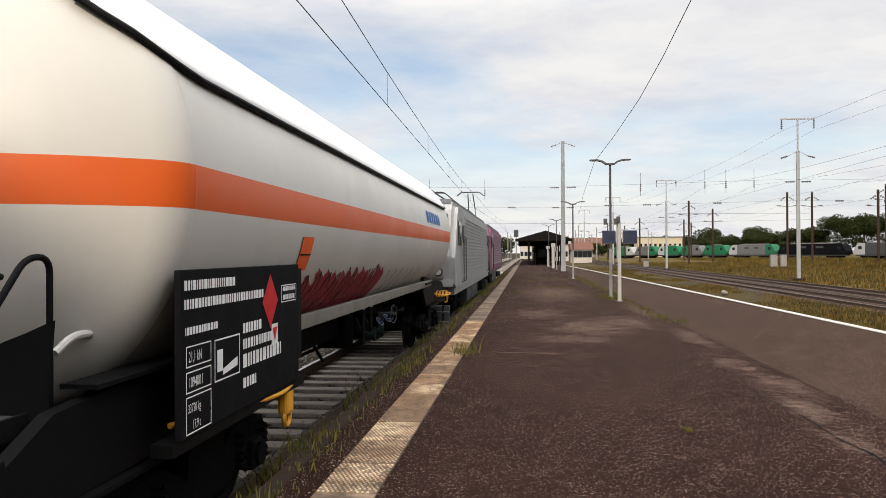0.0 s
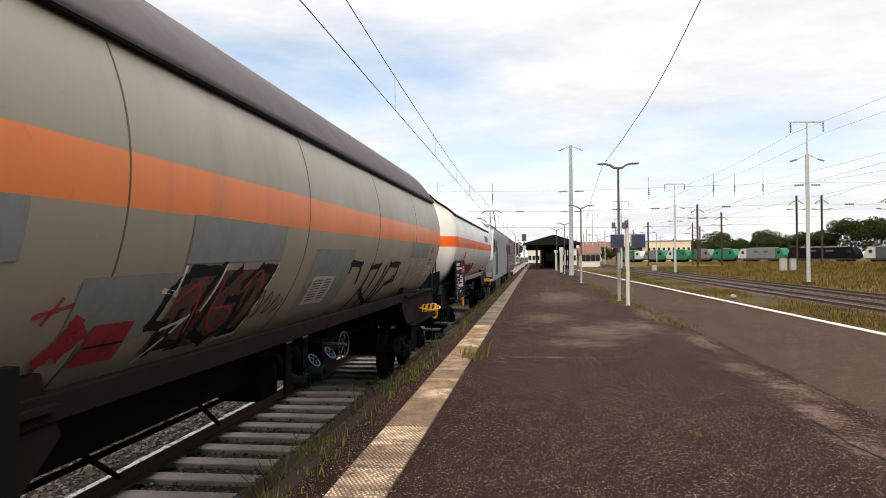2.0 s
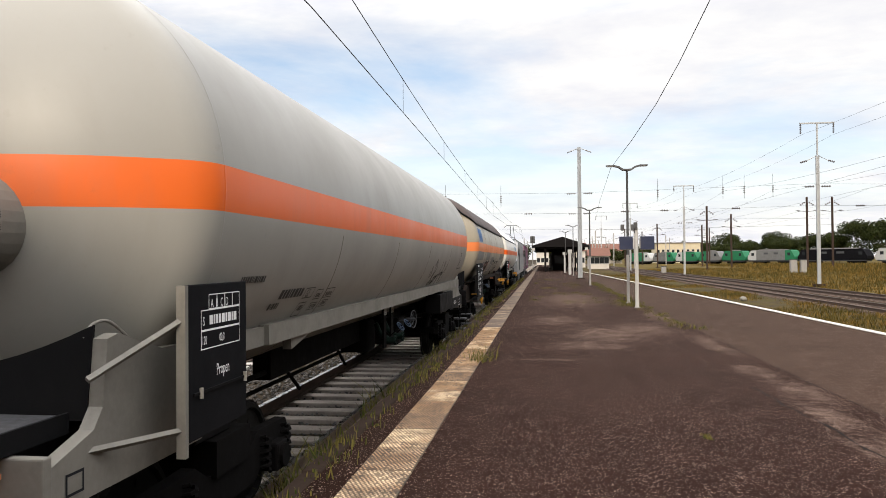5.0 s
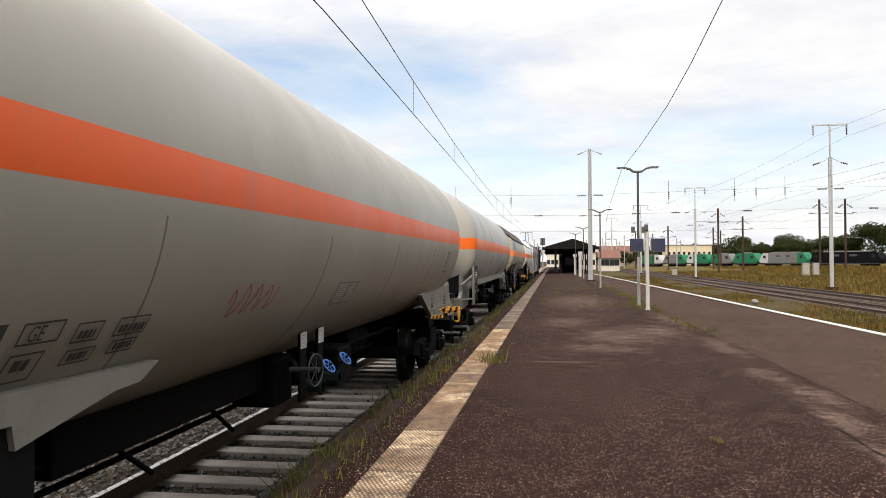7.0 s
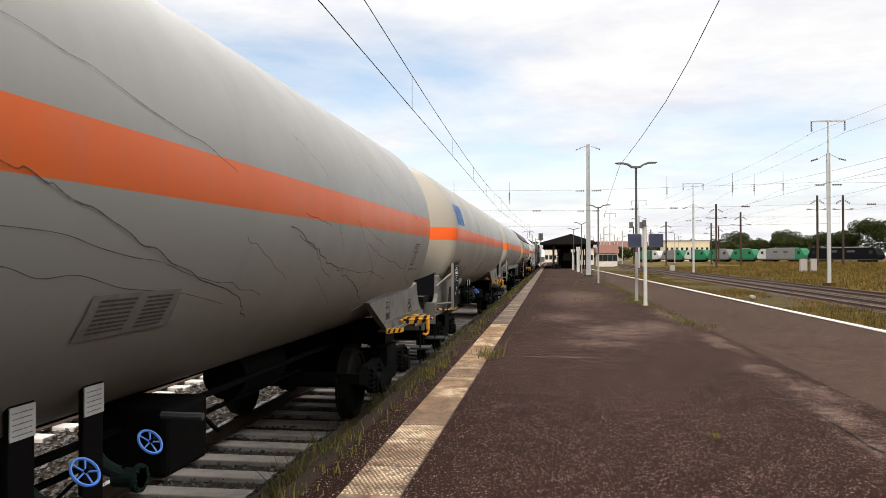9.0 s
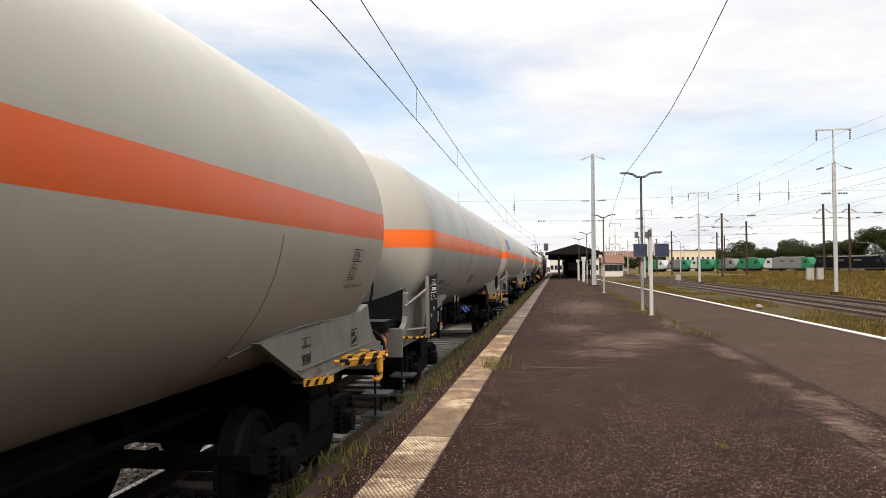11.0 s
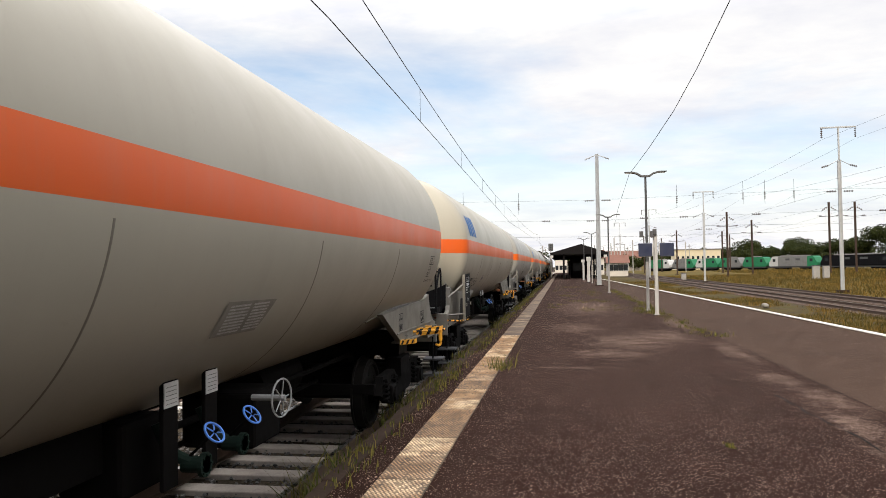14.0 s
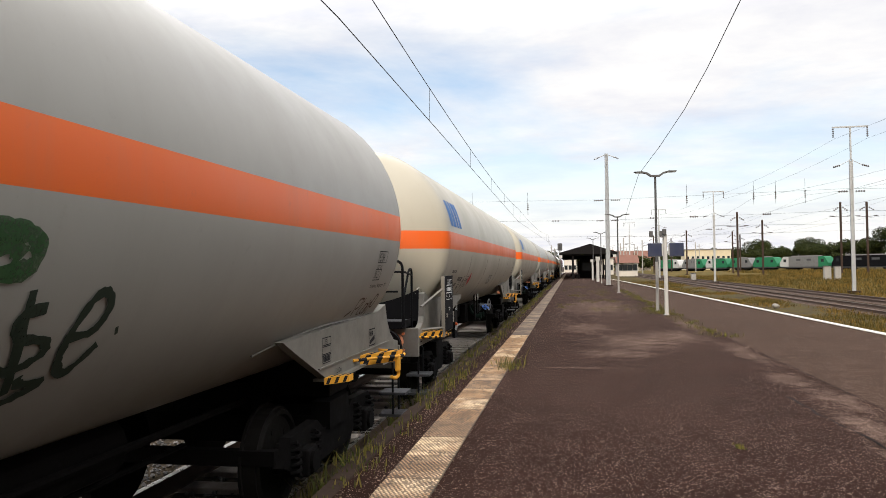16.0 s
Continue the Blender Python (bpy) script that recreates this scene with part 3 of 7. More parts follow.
    s = raw("studs", vs, fs, "stud", strip)
    s["kind"] = "stuff"


def rail_mesh(y0, y1):
    bm = bmesh.new()
    out = [(-0.07, 0), (0.07, 0), (0.07, 0.012), (0.012, 0.03), (0.012, 0.125), (0.036, 0.138), (0.036, 0.166), (-0.036, 0.166), (-0.036, 0.138), (-0.012, 0.125), (-0.012, 0.03), (-0.07, 0.012)]
    a = [bm.verts.new((x, y0, z)) for x, z in out]
    b = [bm.verts.new((x, y1, z)) for x, z in out]
    for i in range(len(a)):
        j = (i + 1) % len(a)
        bm.faces.new((a[i], a[j], b[j], b[i]))
    bmesh.ops.recalc_face_normals(bm, faces=bm.faces)
    return bm


def track(name, cx, top, label, sleeper_mat, head="rail_top", y0=-20, y1=320, n0=0, n1=0, sleeper_len=2.3):
    t = root(name, cx, 0, top)
    tagged(t, label, "railway track", kind="structure")
    for side in (-0.753, 0.753):
        r = part("rail", rail_mesh(y0, y1), "rail_side", t)
        r.location = (side, 0, -0.172)
        h = part("rail_head", B((-0.032, 0.032, y0, y1, 0.166, 0.1695)), head, r, "worn running surface")
    first = None
    rest_v, rest_f = [], []
    for i in range(int((y1 - y0) / 0.61)):
        y = y0 + 0.61 * i
        if n0 <= y <= n1:
            if first is None:
                first = part("sleeper", B((-sleeper_len / 2, sleeper_len / 2, -0.13, 0.13, -0.15, 0.0), bevel=0.015), sleeper_mat, t)
                s = first
            else:
                s = new("sleeper", first.data)
                s.parent = t
            s.matrix_basis = pose(random.uniform(-0.02, 0.02), y, -0.172, 0, 0, random.uniform(-0.6, 0.6))
        else:
            k = len(rest_v)
            h = sleeper_len / 2
            rest_v += [(sx * h, y + sy * 0.125, z - 0.172) for z in (-0.14, 0.0) for sx, sy in ((-1, -1), (1, -1), (1, 1), (-1, 1))]
            rest_f += [(k + 4, k + 5, k + 6, k + 7), (k, k + 1, k + 5, k + 4), (k + 1, k + 2, k + 6, k + 5), (k + 2, k + 3, k + 7, k + 6), (k + 3, k, k + 4, k + 7)]
    s = raw("far_sleepers", rest_v, rest_f, sleeper_mat, t)
    s["kind"] = "stuff"
    return t


def stones(name, count, area, size, height, label, seed):
    """Loose broken stones, one mesh."""
    rg = np.random.default_rng(seed)
    base = np.array([(0, 0, 1), (0.9, 0, 0.2), (0.28, 0.85, 0.25), (-0.72, 0.53, 0.15), (-0.72, -0.53, 0.25), (0.28, -0.85, 0.2), (0, 0, -0.6)])
    tri = np.array([(0, 1, 2), (0, 2, 3), (0, 3, 4), (0, 4, 5), (0, 5, 1), (6, 2, 1), (6, 3, 2), (6, 4, 3), (6, 5, 4), (6, 1, 5)])
    x = rg.uniform(area[0], area[1], count)
    # thicker near the camera
    y = area[2] + (area[3] - area[2]) * rg.random(count) ** 1.7
    s = rg.uniform(size * 0.5, size * 1.25, count)
    v = base[None] * rg.uniform(0.65, 1.3, (count, 7, 3))
    a = rg.uniform(0, 6.28, count)
    t = rg.uniform(-0.9, 0.9, count)
    ca, sa, ct, st = np.cos(a)[:, None], np.sin(a)[:, None], np.cos(t)[:, None], np.sin(t)[:, None]
    vx, vy, vz = v[..., 0], v[..., 1], v[..., 2]
    vy, vz = vy * ct - vz * st, vy * st + vz * ct
    vx, vy = vx * ca - vy * sa, vx * sa + vy * ca
    z = rg.uniform(height[0], height[1], count)
    v = np.stack((vx * s[:, None] + x[:, None], vy * s[:, None] + y[:, None], vz * s[:, None] * 0.8 + z[:, None]), -1).reshape(-1, 3)
    f = (tri[None] + (np.arange(count) * 7)[:, None, None]).reshape(-1, 3)
    return tagged(raw(name, v.tolist(), f.tolist(), "ballast"), label, "ballast", kind="stuff")


def blades(name, places, heights, spread, per, width, material, label, category, seed, lean=0.45):
    """Tufts of thin bent blades, one mesh."""
    rg = np.random.default_rng(seed)
    p = np.repeat(np.asarray(places, float), per, 0)
    h = np.repeat(np.asarray(heights, float), per) * rg.uniform(0.45, 1.1, len(p))
    p[:, :2] += rg.normal(0, spread, (len(p), 2))
    a, b = rg.uniform(0, 6.28, len(p)), rg.uniform(0, 6.28, len(p))
    side = np.stack((np.cos(a), np.sin(a), np.zeros(len(p))), -1) * (width * rg.uniform(0.6, 1.4, len(p)))[:, None]
    off = np.stack((np.cos(b), np.sin(b), np.zeros(len(p))), -1) * (h * lean * rg.uniform(0.1, 1.0, len(p)))[:, None]
    up = np.zeros((len(p), 3))
    up[:, 2] = h
    v = np.stack((p - side, p + side, p + off * 0.35 + up * 0.6 + side * 0.7, p + off * 0.35 + up * 0.6 - side * 0.7, p + off + up), 1).reshape(-1, 3)
    k = np.arange(len(p)) * 5
    quads = np.stack((k, k + 1, k + 2, k + 3), -1).tolist()
    tris = np.stack((k + 3, k + 2, k + 4), -1).tolist()
    return tagged(raw(name, v.tolist(), quads + tris, material), label, category, kind="stuff")


build_ground()
build_platform()
track("track_main", TRACK, RAIL, "worn running track with weathered sleepers beside the platform", "sleeper", n0=-2, n1=95)
track("track_west", -7.55, RAIL, "second track with pale concrete sleepers", "sleeper_far", n0=4, n1=40)
track("track_east", 13.85, -0.45, "rusty track past the grass strip", "rail_side", "rail_dull", n0=20, n1=80)
track("track_yard", 17.45, -0.45, "rusty yard track beside tall grass", "rail_side", "rail_dull", n0=30, n1=90)
stones("ballast_between", 9000, (-6.6, -4.3, 3.0, 30.0), 0.038, (-0.75, -0.70), "grey broken ballast between the tracks", 1)
stones("ballast_four_foot", 4500, (-4.1, -2.75, 3.0, 34.0), 0.030, (-0.755, -0.715), "dark ballast between the sleepers", 2)
stones("ballast_cess", 1800, (-2.55, -1.9, 3.0, 30.0), 0.028, (-0.75, -0.71), "dirty ballast under the platform edge", 3)

# ---------------------------------------------------------------- the train
SPEED = 7.2
PITCH = 17.92
WHEEL_R = 0.46
LEN = 14.45
FRONT, REAR, ENDS = LEN, 0.12, 1.735


def bogie(parent, y):
    """Two-axle bogie with cast side frames, springs, axle boxes and two wheelsets."""
    bm = bmesh.new()
    for s in (-1, 1):
        prism(bm, [(-1.35, 0.50), (-1.2, 0.72), (-0.55, 0.74), (-0.35, 0.62), (0.35, 0.62), (0.55, 0.74), (1.2, 0.72), (1.35, 0.50), (1.15, 0.42), (0.62, 0.42), (0.45, 0.34), (-0.45, 0.34), (-0.62, 0.42), (-1.15, 0.42)], s * 0.98, s * 1.08)
        box(bm, s * 0.93, s * 1.12, -0.30, 0.30, 0.60, 0.86)
    box(bm, -1.0, 1.0, -0.28, 0.28, 0.45, 0.72)
    for e in (-1.32, 1.32):
        box(bm, -1.0, 1.0, e - 0.05, e + 0.05, 0.52, 0.64)
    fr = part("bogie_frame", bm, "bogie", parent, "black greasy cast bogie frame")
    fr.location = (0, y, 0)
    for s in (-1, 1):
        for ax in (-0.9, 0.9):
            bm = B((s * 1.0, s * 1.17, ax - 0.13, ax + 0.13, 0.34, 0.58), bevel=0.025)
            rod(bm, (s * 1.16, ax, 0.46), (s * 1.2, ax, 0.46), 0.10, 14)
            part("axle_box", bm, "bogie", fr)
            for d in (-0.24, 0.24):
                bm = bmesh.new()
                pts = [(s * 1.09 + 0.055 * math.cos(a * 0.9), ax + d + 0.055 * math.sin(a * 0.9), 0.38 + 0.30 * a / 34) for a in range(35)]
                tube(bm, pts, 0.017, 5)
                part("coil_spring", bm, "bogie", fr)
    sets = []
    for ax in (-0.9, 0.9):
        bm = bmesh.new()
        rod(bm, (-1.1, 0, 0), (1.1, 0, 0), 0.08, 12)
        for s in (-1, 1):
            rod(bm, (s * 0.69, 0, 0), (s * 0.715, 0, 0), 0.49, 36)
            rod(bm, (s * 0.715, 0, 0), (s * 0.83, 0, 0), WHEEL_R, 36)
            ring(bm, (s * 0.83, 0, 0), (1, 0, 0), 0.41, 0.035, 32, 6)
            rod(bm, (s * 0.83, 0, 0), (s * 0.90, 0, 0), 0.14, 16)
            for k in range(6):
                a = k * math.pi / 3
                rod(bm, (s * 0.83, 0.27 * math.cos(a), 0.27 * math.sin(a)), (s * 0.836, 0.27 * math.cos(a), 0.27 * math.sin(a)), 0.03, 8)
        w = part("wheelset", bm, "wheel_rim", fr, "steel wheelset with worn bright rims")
        w.location = (0, ax, WHEEL_R)
        sets.append((w, ax))
    return sets


def buffer(parent, x, y, d, mat="buffer_o"):
    bm = bmesh.new()
    rod(bm, (x, y - d * 0.62, 1.06), (x, y - d * 0.25, 1.06), 0.12, 18)
    b = part("buffer", bm, mat, parent, "buffer with grimy painted housing")
    bm = bmesh.new()
    rod(bm, (x, y - d * 0.25, 1.06), (x, y - d * 0.05, 1.06), 0.085, 16)
    rod(bm, (x, y - d * 0.05, 1.06), (x, y, 1.06), 0.22, 24)
    part("buffer_head", bm, "bogie", b)
    bm = B((x - 0.17, x + 0.17, y - d * 0.66 - 0.012, y - d * 0.62 + 0.012, 0.89, 1.23), bevel=0.01)
    for sx in (-0.12, 0.12):
        for sz in (-0.12, 0.12):
            rod(bm, (x + sx, y - d * 0.61, 1.06 + sz), (x + sx, y - d * 0.58, 1.06 + sz), 0.022, 6)
    part("buffer_plate", bm, mat, b)


def stripes_bar(parent, pts, r=0.021, yellow="yellow"):
    """A round hand bar in yellow and black bands."""
    bar = part("hand_bar", tube(bmesh.new(), pts, r, 8, 0.18), yellow, parent, "yellow and black banded shunter's bar")
    vec = [Vector(p) for p in pts]
    for a, b in zip(vec, vec[1:]):
        n = max(1, int((b - a).length / 0.17))
        for i in range(n):
            t0, t1 = (i + 0.22) / n, (i + 0.62) / n
            part("black_band", rod(bmesh.new(), a.lerp(b, t0), a.lerp(b, t1), r + 0.002, 8), "ink", bar)
    return bar


def hatch_plate(parent, x0, x1, y0, y1, z0, z1, name="step_plate"):
    pl = part(name, B((x0, x1, y0, y1, z0, z1), bevel=0.008), "yellow", parent, "yellow plate with black slanted stripes")
    bm = bmesh.new()
    n = max(2, int((y1 - y0) / 0.18))
    w = (y1 - y0) / n
    for i in range(n):
        a = y0 + i * w
        bm.faces.new([bm.verts.new(p) for p in ((x1 + 0.003, a + 0.02, z0 + 0.004), (x1 + 0.003, a + 0.02 + w * 0.42, z0 + 0.004), (x1 + 0.003, min(y1, a + w * 0.98), z1 - 0.004), (x1 + 0.003, a + w * 0.56, z1 - 0.004))])
        bm.faces.new([bm.verts.new(p) for p in ((x0 + 0.01, a + 0.02, z1 + 0.003), (x0 + 0.01, a + 0.02 + w * 0.42, z1 + 0.003), (x1 - 0.01, min(y1, a + w * 0.98), z1 + 0.003), (x1 - 0.01, a + w * 0.56, z1 + 0.003))])
    part("black_stripe", bm, "ink", pl)
    return pl


def wedge_plate(parent, plan, z0, z1, name="step_plate"):
    """A hatched corner plate that widens from the sill outwards; plan runs sill, outer, outer, sill."""
    bm = bmesh.new()
    lo = [bm.verts.new((x, y, z0)) for x, y in plan]
    hi = [bm.verts.new((x, y, z1)) for x, y in plan]
    bm.faces.new(lo[::-1]), bm.faces.new(hi)
    for i in range(4):
        bm.faces.new((lo[i], lo[(i + 1) % 4], hi[(i + 1) % 4], hi[i]))
    bmesh.ops.recalc_face_normals(bm, faces=bm.faces)
    pl = part(name, bm, "yellow", parent, "yellow plate with black slanted stripes")
    a, b, c, d = [Vector((x, y, 0)) for x, y in plan]
    off = Vector((b.y - a.y, a.x - b.x, 0)).normalized() * 0.003
    if off.y > 0:
        off = -off
    for i in range(3):
        s, e = (i + 0.15) / 3, (i + 0.55) / 3
        k = 0.30 / 3
        bm = bmesh.new()
        bm.faces.new([bm.verts.new(p) for p in (a.lerp(b, s) + off + Vector((0, 0, z0 + 0.004)), a.lerp(b, e) + off + Vector((0, 0, z0 + 0.004)), a.lerp(b, e + k) + off + Vector((0, 0, z1 - 0.003)), a.lerp(b, s + k) + off + Vector((0, 0, z1 - 0.003)))])
        up = Vector((0, 0, z1 + 0.003))
        bm.faces.new([bm.verts.new(p) for p in (a.lerp(b, s + k) + up, a.lerp(b, e + k) + up, d.lerp(c, min(1, e + 2 * k)) + up, d.lerp(c, min(1, s + 2 * k)) + up)])
        part("black_stripe", bm, "ink", pl)
    return pl


def logo(parent, y0, y1, a0, a1, ink, bars):
    """A company mark as plain solid blocks with cut corners and tapering sides."""
    w, h = (y1 - y0) / bars, a1 - a0
    shapes = ([(0.14, 0.0, 0.86, 0.0, 1.0, 0.22, 0.0, 0.22), (0.0, 0.22, 1.0, 0.22, 1.0, 0.78, 0.0, 0.78), (0.0, 0.78, 1.0, 0.78, 0.86, 1.0, 0.14, 1.0)],
              [(0.0, 0.0, 1.0, 0.0, 0.76, 1.0, 0.24, 1.0)],
              [(0.24, 0.0, 0.76, 0.0, 1.0, 1.0, 0.0, 1.0)],
              [(0.0, 0.0, 0.92, 0.0, 0.80, 0.5, 0.12, 0.5), (0.12, 0.5, 0.80, 0.5, 0.92, 1.0, 0.0, 1.0)])
    for i in range(bars):
        a = y0 + i * w
        bm = bmesh.new()
        for q in shapes[i % 4]:
            tank_poly(bm, [(a + 0.95 * w * q[k], a0 + h * q[k + 1]) for k in (0, 2, 4, 6)], 5, 0.006)
        part("mark_block", bm, ink, parent, "solid block of faded blue paint")


def small_writing(parent, y, seed, ang=-29.0, ink="ink", flame=None, lines=True):
    """Owner's line, number and framed inspection marks painted low on the shell beside the rear end; flame: the diamond's centre."""
    rnd = random.Random(seed)
    bm = bmesh.new()
    tank_bars(bm, y, ang + 5.5, 0.45, 0.05, rnd)
    if lines:
        tank_bars(bm, y + 0.02, ang + 1.5, 0.22, 0.06, rnd)
        tank_bars(bm, y + 0.10, ang - 3.5, 0.42, 0.06, rnd)
    tank_bars(bm, y + 0.93, ang - 1.2, 0.55, 0.085, rnd)
    tank_bars(bm, y + 0.80, ang - 4.8, 0.20, 0.06, rnd)
    first = y + (1.24 if seed == 7 else 1.56)
    tank_frame(bm, first, first + 0.26, ang - 2.4, ang + 1.8, 0.010)
    tank_frame(bm, first + 0.01, first + 0.22, ang - 10.0, ang - 4.0, 0.010)
    tank_bars(bm, first + 0.06, ang - 7.6, 0.10, 0.06, rnd)
    tank_text("class_letters", "GE", first + 0.05, ang - 1.8, 0.11, parent, ink)
    rows = ((1.66, 0.22, -2.2, 2.0), (1.67, 0.22, -7.0, -3.0), (2.10, 0.26, -2.4, 2.2), (2.12, 0.22, -7.0, -3.4)) if seed == 7 else ((1.92, 0.20, -3.6, 0.6), (2.24, 0.28, -3.6, 0.6), (1.94, 0.22, -8.4, -5.0), (2.28, 0.22, -7.8, -4.6))
    for a, w, lo, hi in rows:
        tank_frame(bm, y + a, y + a + w, ang + lo, ang + hi, 0.009)
        tank_bars(bm, y + a + 0.04, ang + lo + 0.8, w - 0.09, 0.045, rnd)
    marks = part("load_stencil", bm, ink, parent, "small stencilled load marks")
    marks["kind"] = "stuff"
    if flame:
        c, z = flame
        bm = bmesh.new()
        q, d = 0.19, 6.2
        vs = [bm.verts.new(on_tank(c + dy, z + da, 0.008)) for dy, da in ((0, -d), (q / 2, -d / 2), (q, 0), (q / 2, d / 2), (0, d), (-q / 2, d / 2), (-q, 0), (-q / 2, -d / 2))]
        mid = bm.verts.new(on_tank(c, z, 0.008))
        for i in range(8):
            bm.faces.new((mid, vs[i], vs[(i + 1) % 8]))
        dm = part("hazard_diamond", bm, "red", parent, "red hazard diamond")
        bm = bmesh.new()
        tank_stroke(bm, [(c - 0.03, z + 0.5), (c - 0.02, z + 2.2), (c + 0.03, z + 3.4)], 0.04, 0.011)
        tank_stroke(bm, [(c - 0.05, z - 0.6), (c + 0.05, z - 0.6)], 0.016, 0.011)
        part("flame", bm, "ink", dm)


def front_writing(parent, seed, framed=True, rev="06.23", y=13.36):
    """Tank code and filling marks near the front end of the shell."""
    bm = bmesh.new()
    if seed == 2:
        tank_text("tank_code", "P25BH", y, -14.2, 0.17, parent)
        tank_text("fitting_code", "TE 22", y - 0.02, -17.6, 0.085, parent)
        tank_text("test_date", rev, y - 0.02, -21.6, 0.11, parent)
        sh = part("notice", tank_poly(bmesh.new(), [(13.27, -31.2), (13.98, -31.2), (13.92, -24.2), (13.25, -23.4)], 6, 0.006), "notice", parent, "pale painted notice")
        for k, line in enumerate(("Niedrigste zugelassene", "Füllungstemperatur: -40°C", "wärmeisoliert")):
            tank_text("filling_note", line, 13.29, -25.6 - k * 2.1, 0.050, sh)
        tank_frame(bm, y - 0.06, y + 0.26, -22.6, -18.6, 0.012)
    else:
        k = 1.25 if seed == 3 else 1.0
        y -= 0.06 if seed == 3 else 0.0
        tank_text("tank_code", "P27BH", y + 0.02, -12.4 - 2.0 * k, 0.125 * k, parent, narrow=0.62)
        tank_text("fitting_code", "TE 22  TE 25", y + 0.01, -15.2 - 2.2 * k, 0.058 * k, parent, narrow=0.62)
        tank_text("test_date", rev + "L", y + 0.01, -18.0 - 3.4 * k, 0.115 * k, parent, narrow=0.55)
        tank_text("filling_note", "niedrigste zug. Füllungstemp. -40°C", y - 0.02, -21.0 - 4.4 * k, 0.062 * k, parent, narrow=0.75)
        if framed:
            tank_frame(bm, y - 0.01, y + 0.33, -15.1, -10.2, 0.009)
        tank_frame(bm, y - 0.01, y + 0.23 * k, -18.0 - 4.3 * k, -17.8 + 0.2 * k, 0.009)
    part("code_frame", bm, "ink", parent)


def board(parent, y0, y1, z0, z1, kind):
    bd = part("data_board", B((1.42, 1.46, y0, y1, z0, z1), bevel=0.006), "board", parent, "black steel data board with white markings")
    X = 1.4635
    rnd = random.Random(int(y1 * 100) + kind)
    bm = bmesh.new()
    if kind == 0:      # small board with the load table
        w = y1 - y0
        for i in range(4):
            board_frame(bm, X, y0 + 0.26 + i * 0.11, y0 + 0.372 + i * 0.11, z1 - 0.15, z1 - 0.06, 0.006)
        board_frame(bm, X, y0 + 0.16, y0 + 0.70, z1 - 0.27, z1 - 0.15, 0.006)
        board_frame(bm, X, y0 + 0.16, y0 + 0.70, z1 - 0.38, z1 - 0.27, 0.006)
        board_bars(bm, X, y0 + 0.27, z1 - 0.24, 0.38, 0.055, rnd)
        board_text("board_lettering", "A  B  C  D", X + 0.001, y0 + 0.285, z1 - 0.14, 0.075, bd)
        board_text("board_lettering", "S", X + 0.001, y0 + 0.18, z1 - 0.24, 0.075, bd)
        board_text("board_lettering", "120", X + 0.001, y0 + 0.17, z1 - 0.35, 0.07, bd, narrow=0.6)
        board_text("board_lettering", "00,0", X + 0.001, y0 + 0.40, z1 - 0.35, 0.07, bd, narrow=0.6)
        board_text("board_lettering", "Propen", X + 0.001, y0 + 0.36, z1 - 0.55, 0.10, bd, narrow=0.62)
        part("hinge_bar", B((X - 0.002, X + 0.010, y0 + 0.06, y1 - 0.04, z1 - 0.628, z1 - 0.612)), "railing", bd)
        for hy in (y0 + 0.14, y1 - 0.06):
            part("hinge", rod(bmesh.new(), (X + 0.012, hy, z1 - 0.65), (X + 0.012, hy, z1 - 0.59), 0.012, 8), "notice_dim", bd)
    elif kind == 1:    # long board of the white wagon
        board_bars(bm, X, y0 + 0.04, z1 - 0.12, 0.75, 0.058, rnd)
        board_bars(bm, X, y0 + 0.04, z1 - 0.23, 1.25, 0.058, rnd)
        board_bars(bm, X, y0 + 0.05, z1 - 0.38, 0.42, 0.045, rnd)
        for k, (zz, body) in enumerate(((0.57, "21,1 kN"), (0.72, "109400 l"))):
            board_frame(bm, X, y0 + 0.06, y0 + 0.40, z1 - zz, z1 - zz + 0.125, 0.008)
            board_text("board_lettering", body, X + 0.001, y0 + 0.09, z1 - zz + 0.03, 0.09, bd, narrow=0.6)
        board_frame(bm, X, y0 + 0.06, y0 + 0.40, z0 + 0.02, z0 + 0.24, 0.008)
        board_frame(bm, X, y0 + 0.45, y0 + 0.86, z1 - 0.72, z1 - 0.45, 0.010)
        bm.faces.new([bm.verts.new((X, a, b)) for a, b in ((y0 + 0.58, z1 - 0.69), (y0 + 0.82, z1 - 0.66), (y0 + 0.82, z1 - 0.60), (y0 + 0.58, z1 - 0.65))])
        board_bars(bm, X, y0 + 0.49, z1 - 0.66, 0.05, 0.14, rnd)
        for zz, hh, ll in ((0.46, 0.07, 0.36), (0.57, 0.07, 0.58), (0.70, 0.095, 0.76), (0.84, 0.07, 0.24)):
            board_bars(bm, X, y0 + 0.92, z1 - zz, ll, hh, rnd)
        board_frame(bm, X, y0 + 1.72, y0 + 2.1, z1 - 0.30, z1 - 0.16, 0.008)
        board_bars(bm, X, y0 + 1.76, z1 - 0.21, 0.30, 0.035, rnd)
        board_bars(bm, X, y0 + 1.76, z1 - 0.28, 0.30, 0.04, rnd)
        board_text("board_lettering", "33720 kg", X + 0.001, y0 + 0.08, z0 + 0.145, 0.075, bd, narrow=0.62)
        board_text("board_lettering", "17,9 t", X + 0.001, y0 + 0.14, z0 + 0.045, 0.075, bd, narrow=0.62)
    else:              # board of the beige wagon
        board_bars(bm, X, y0 + 0.05, z1 - 0.10, 0.50, 0.05, rnd)
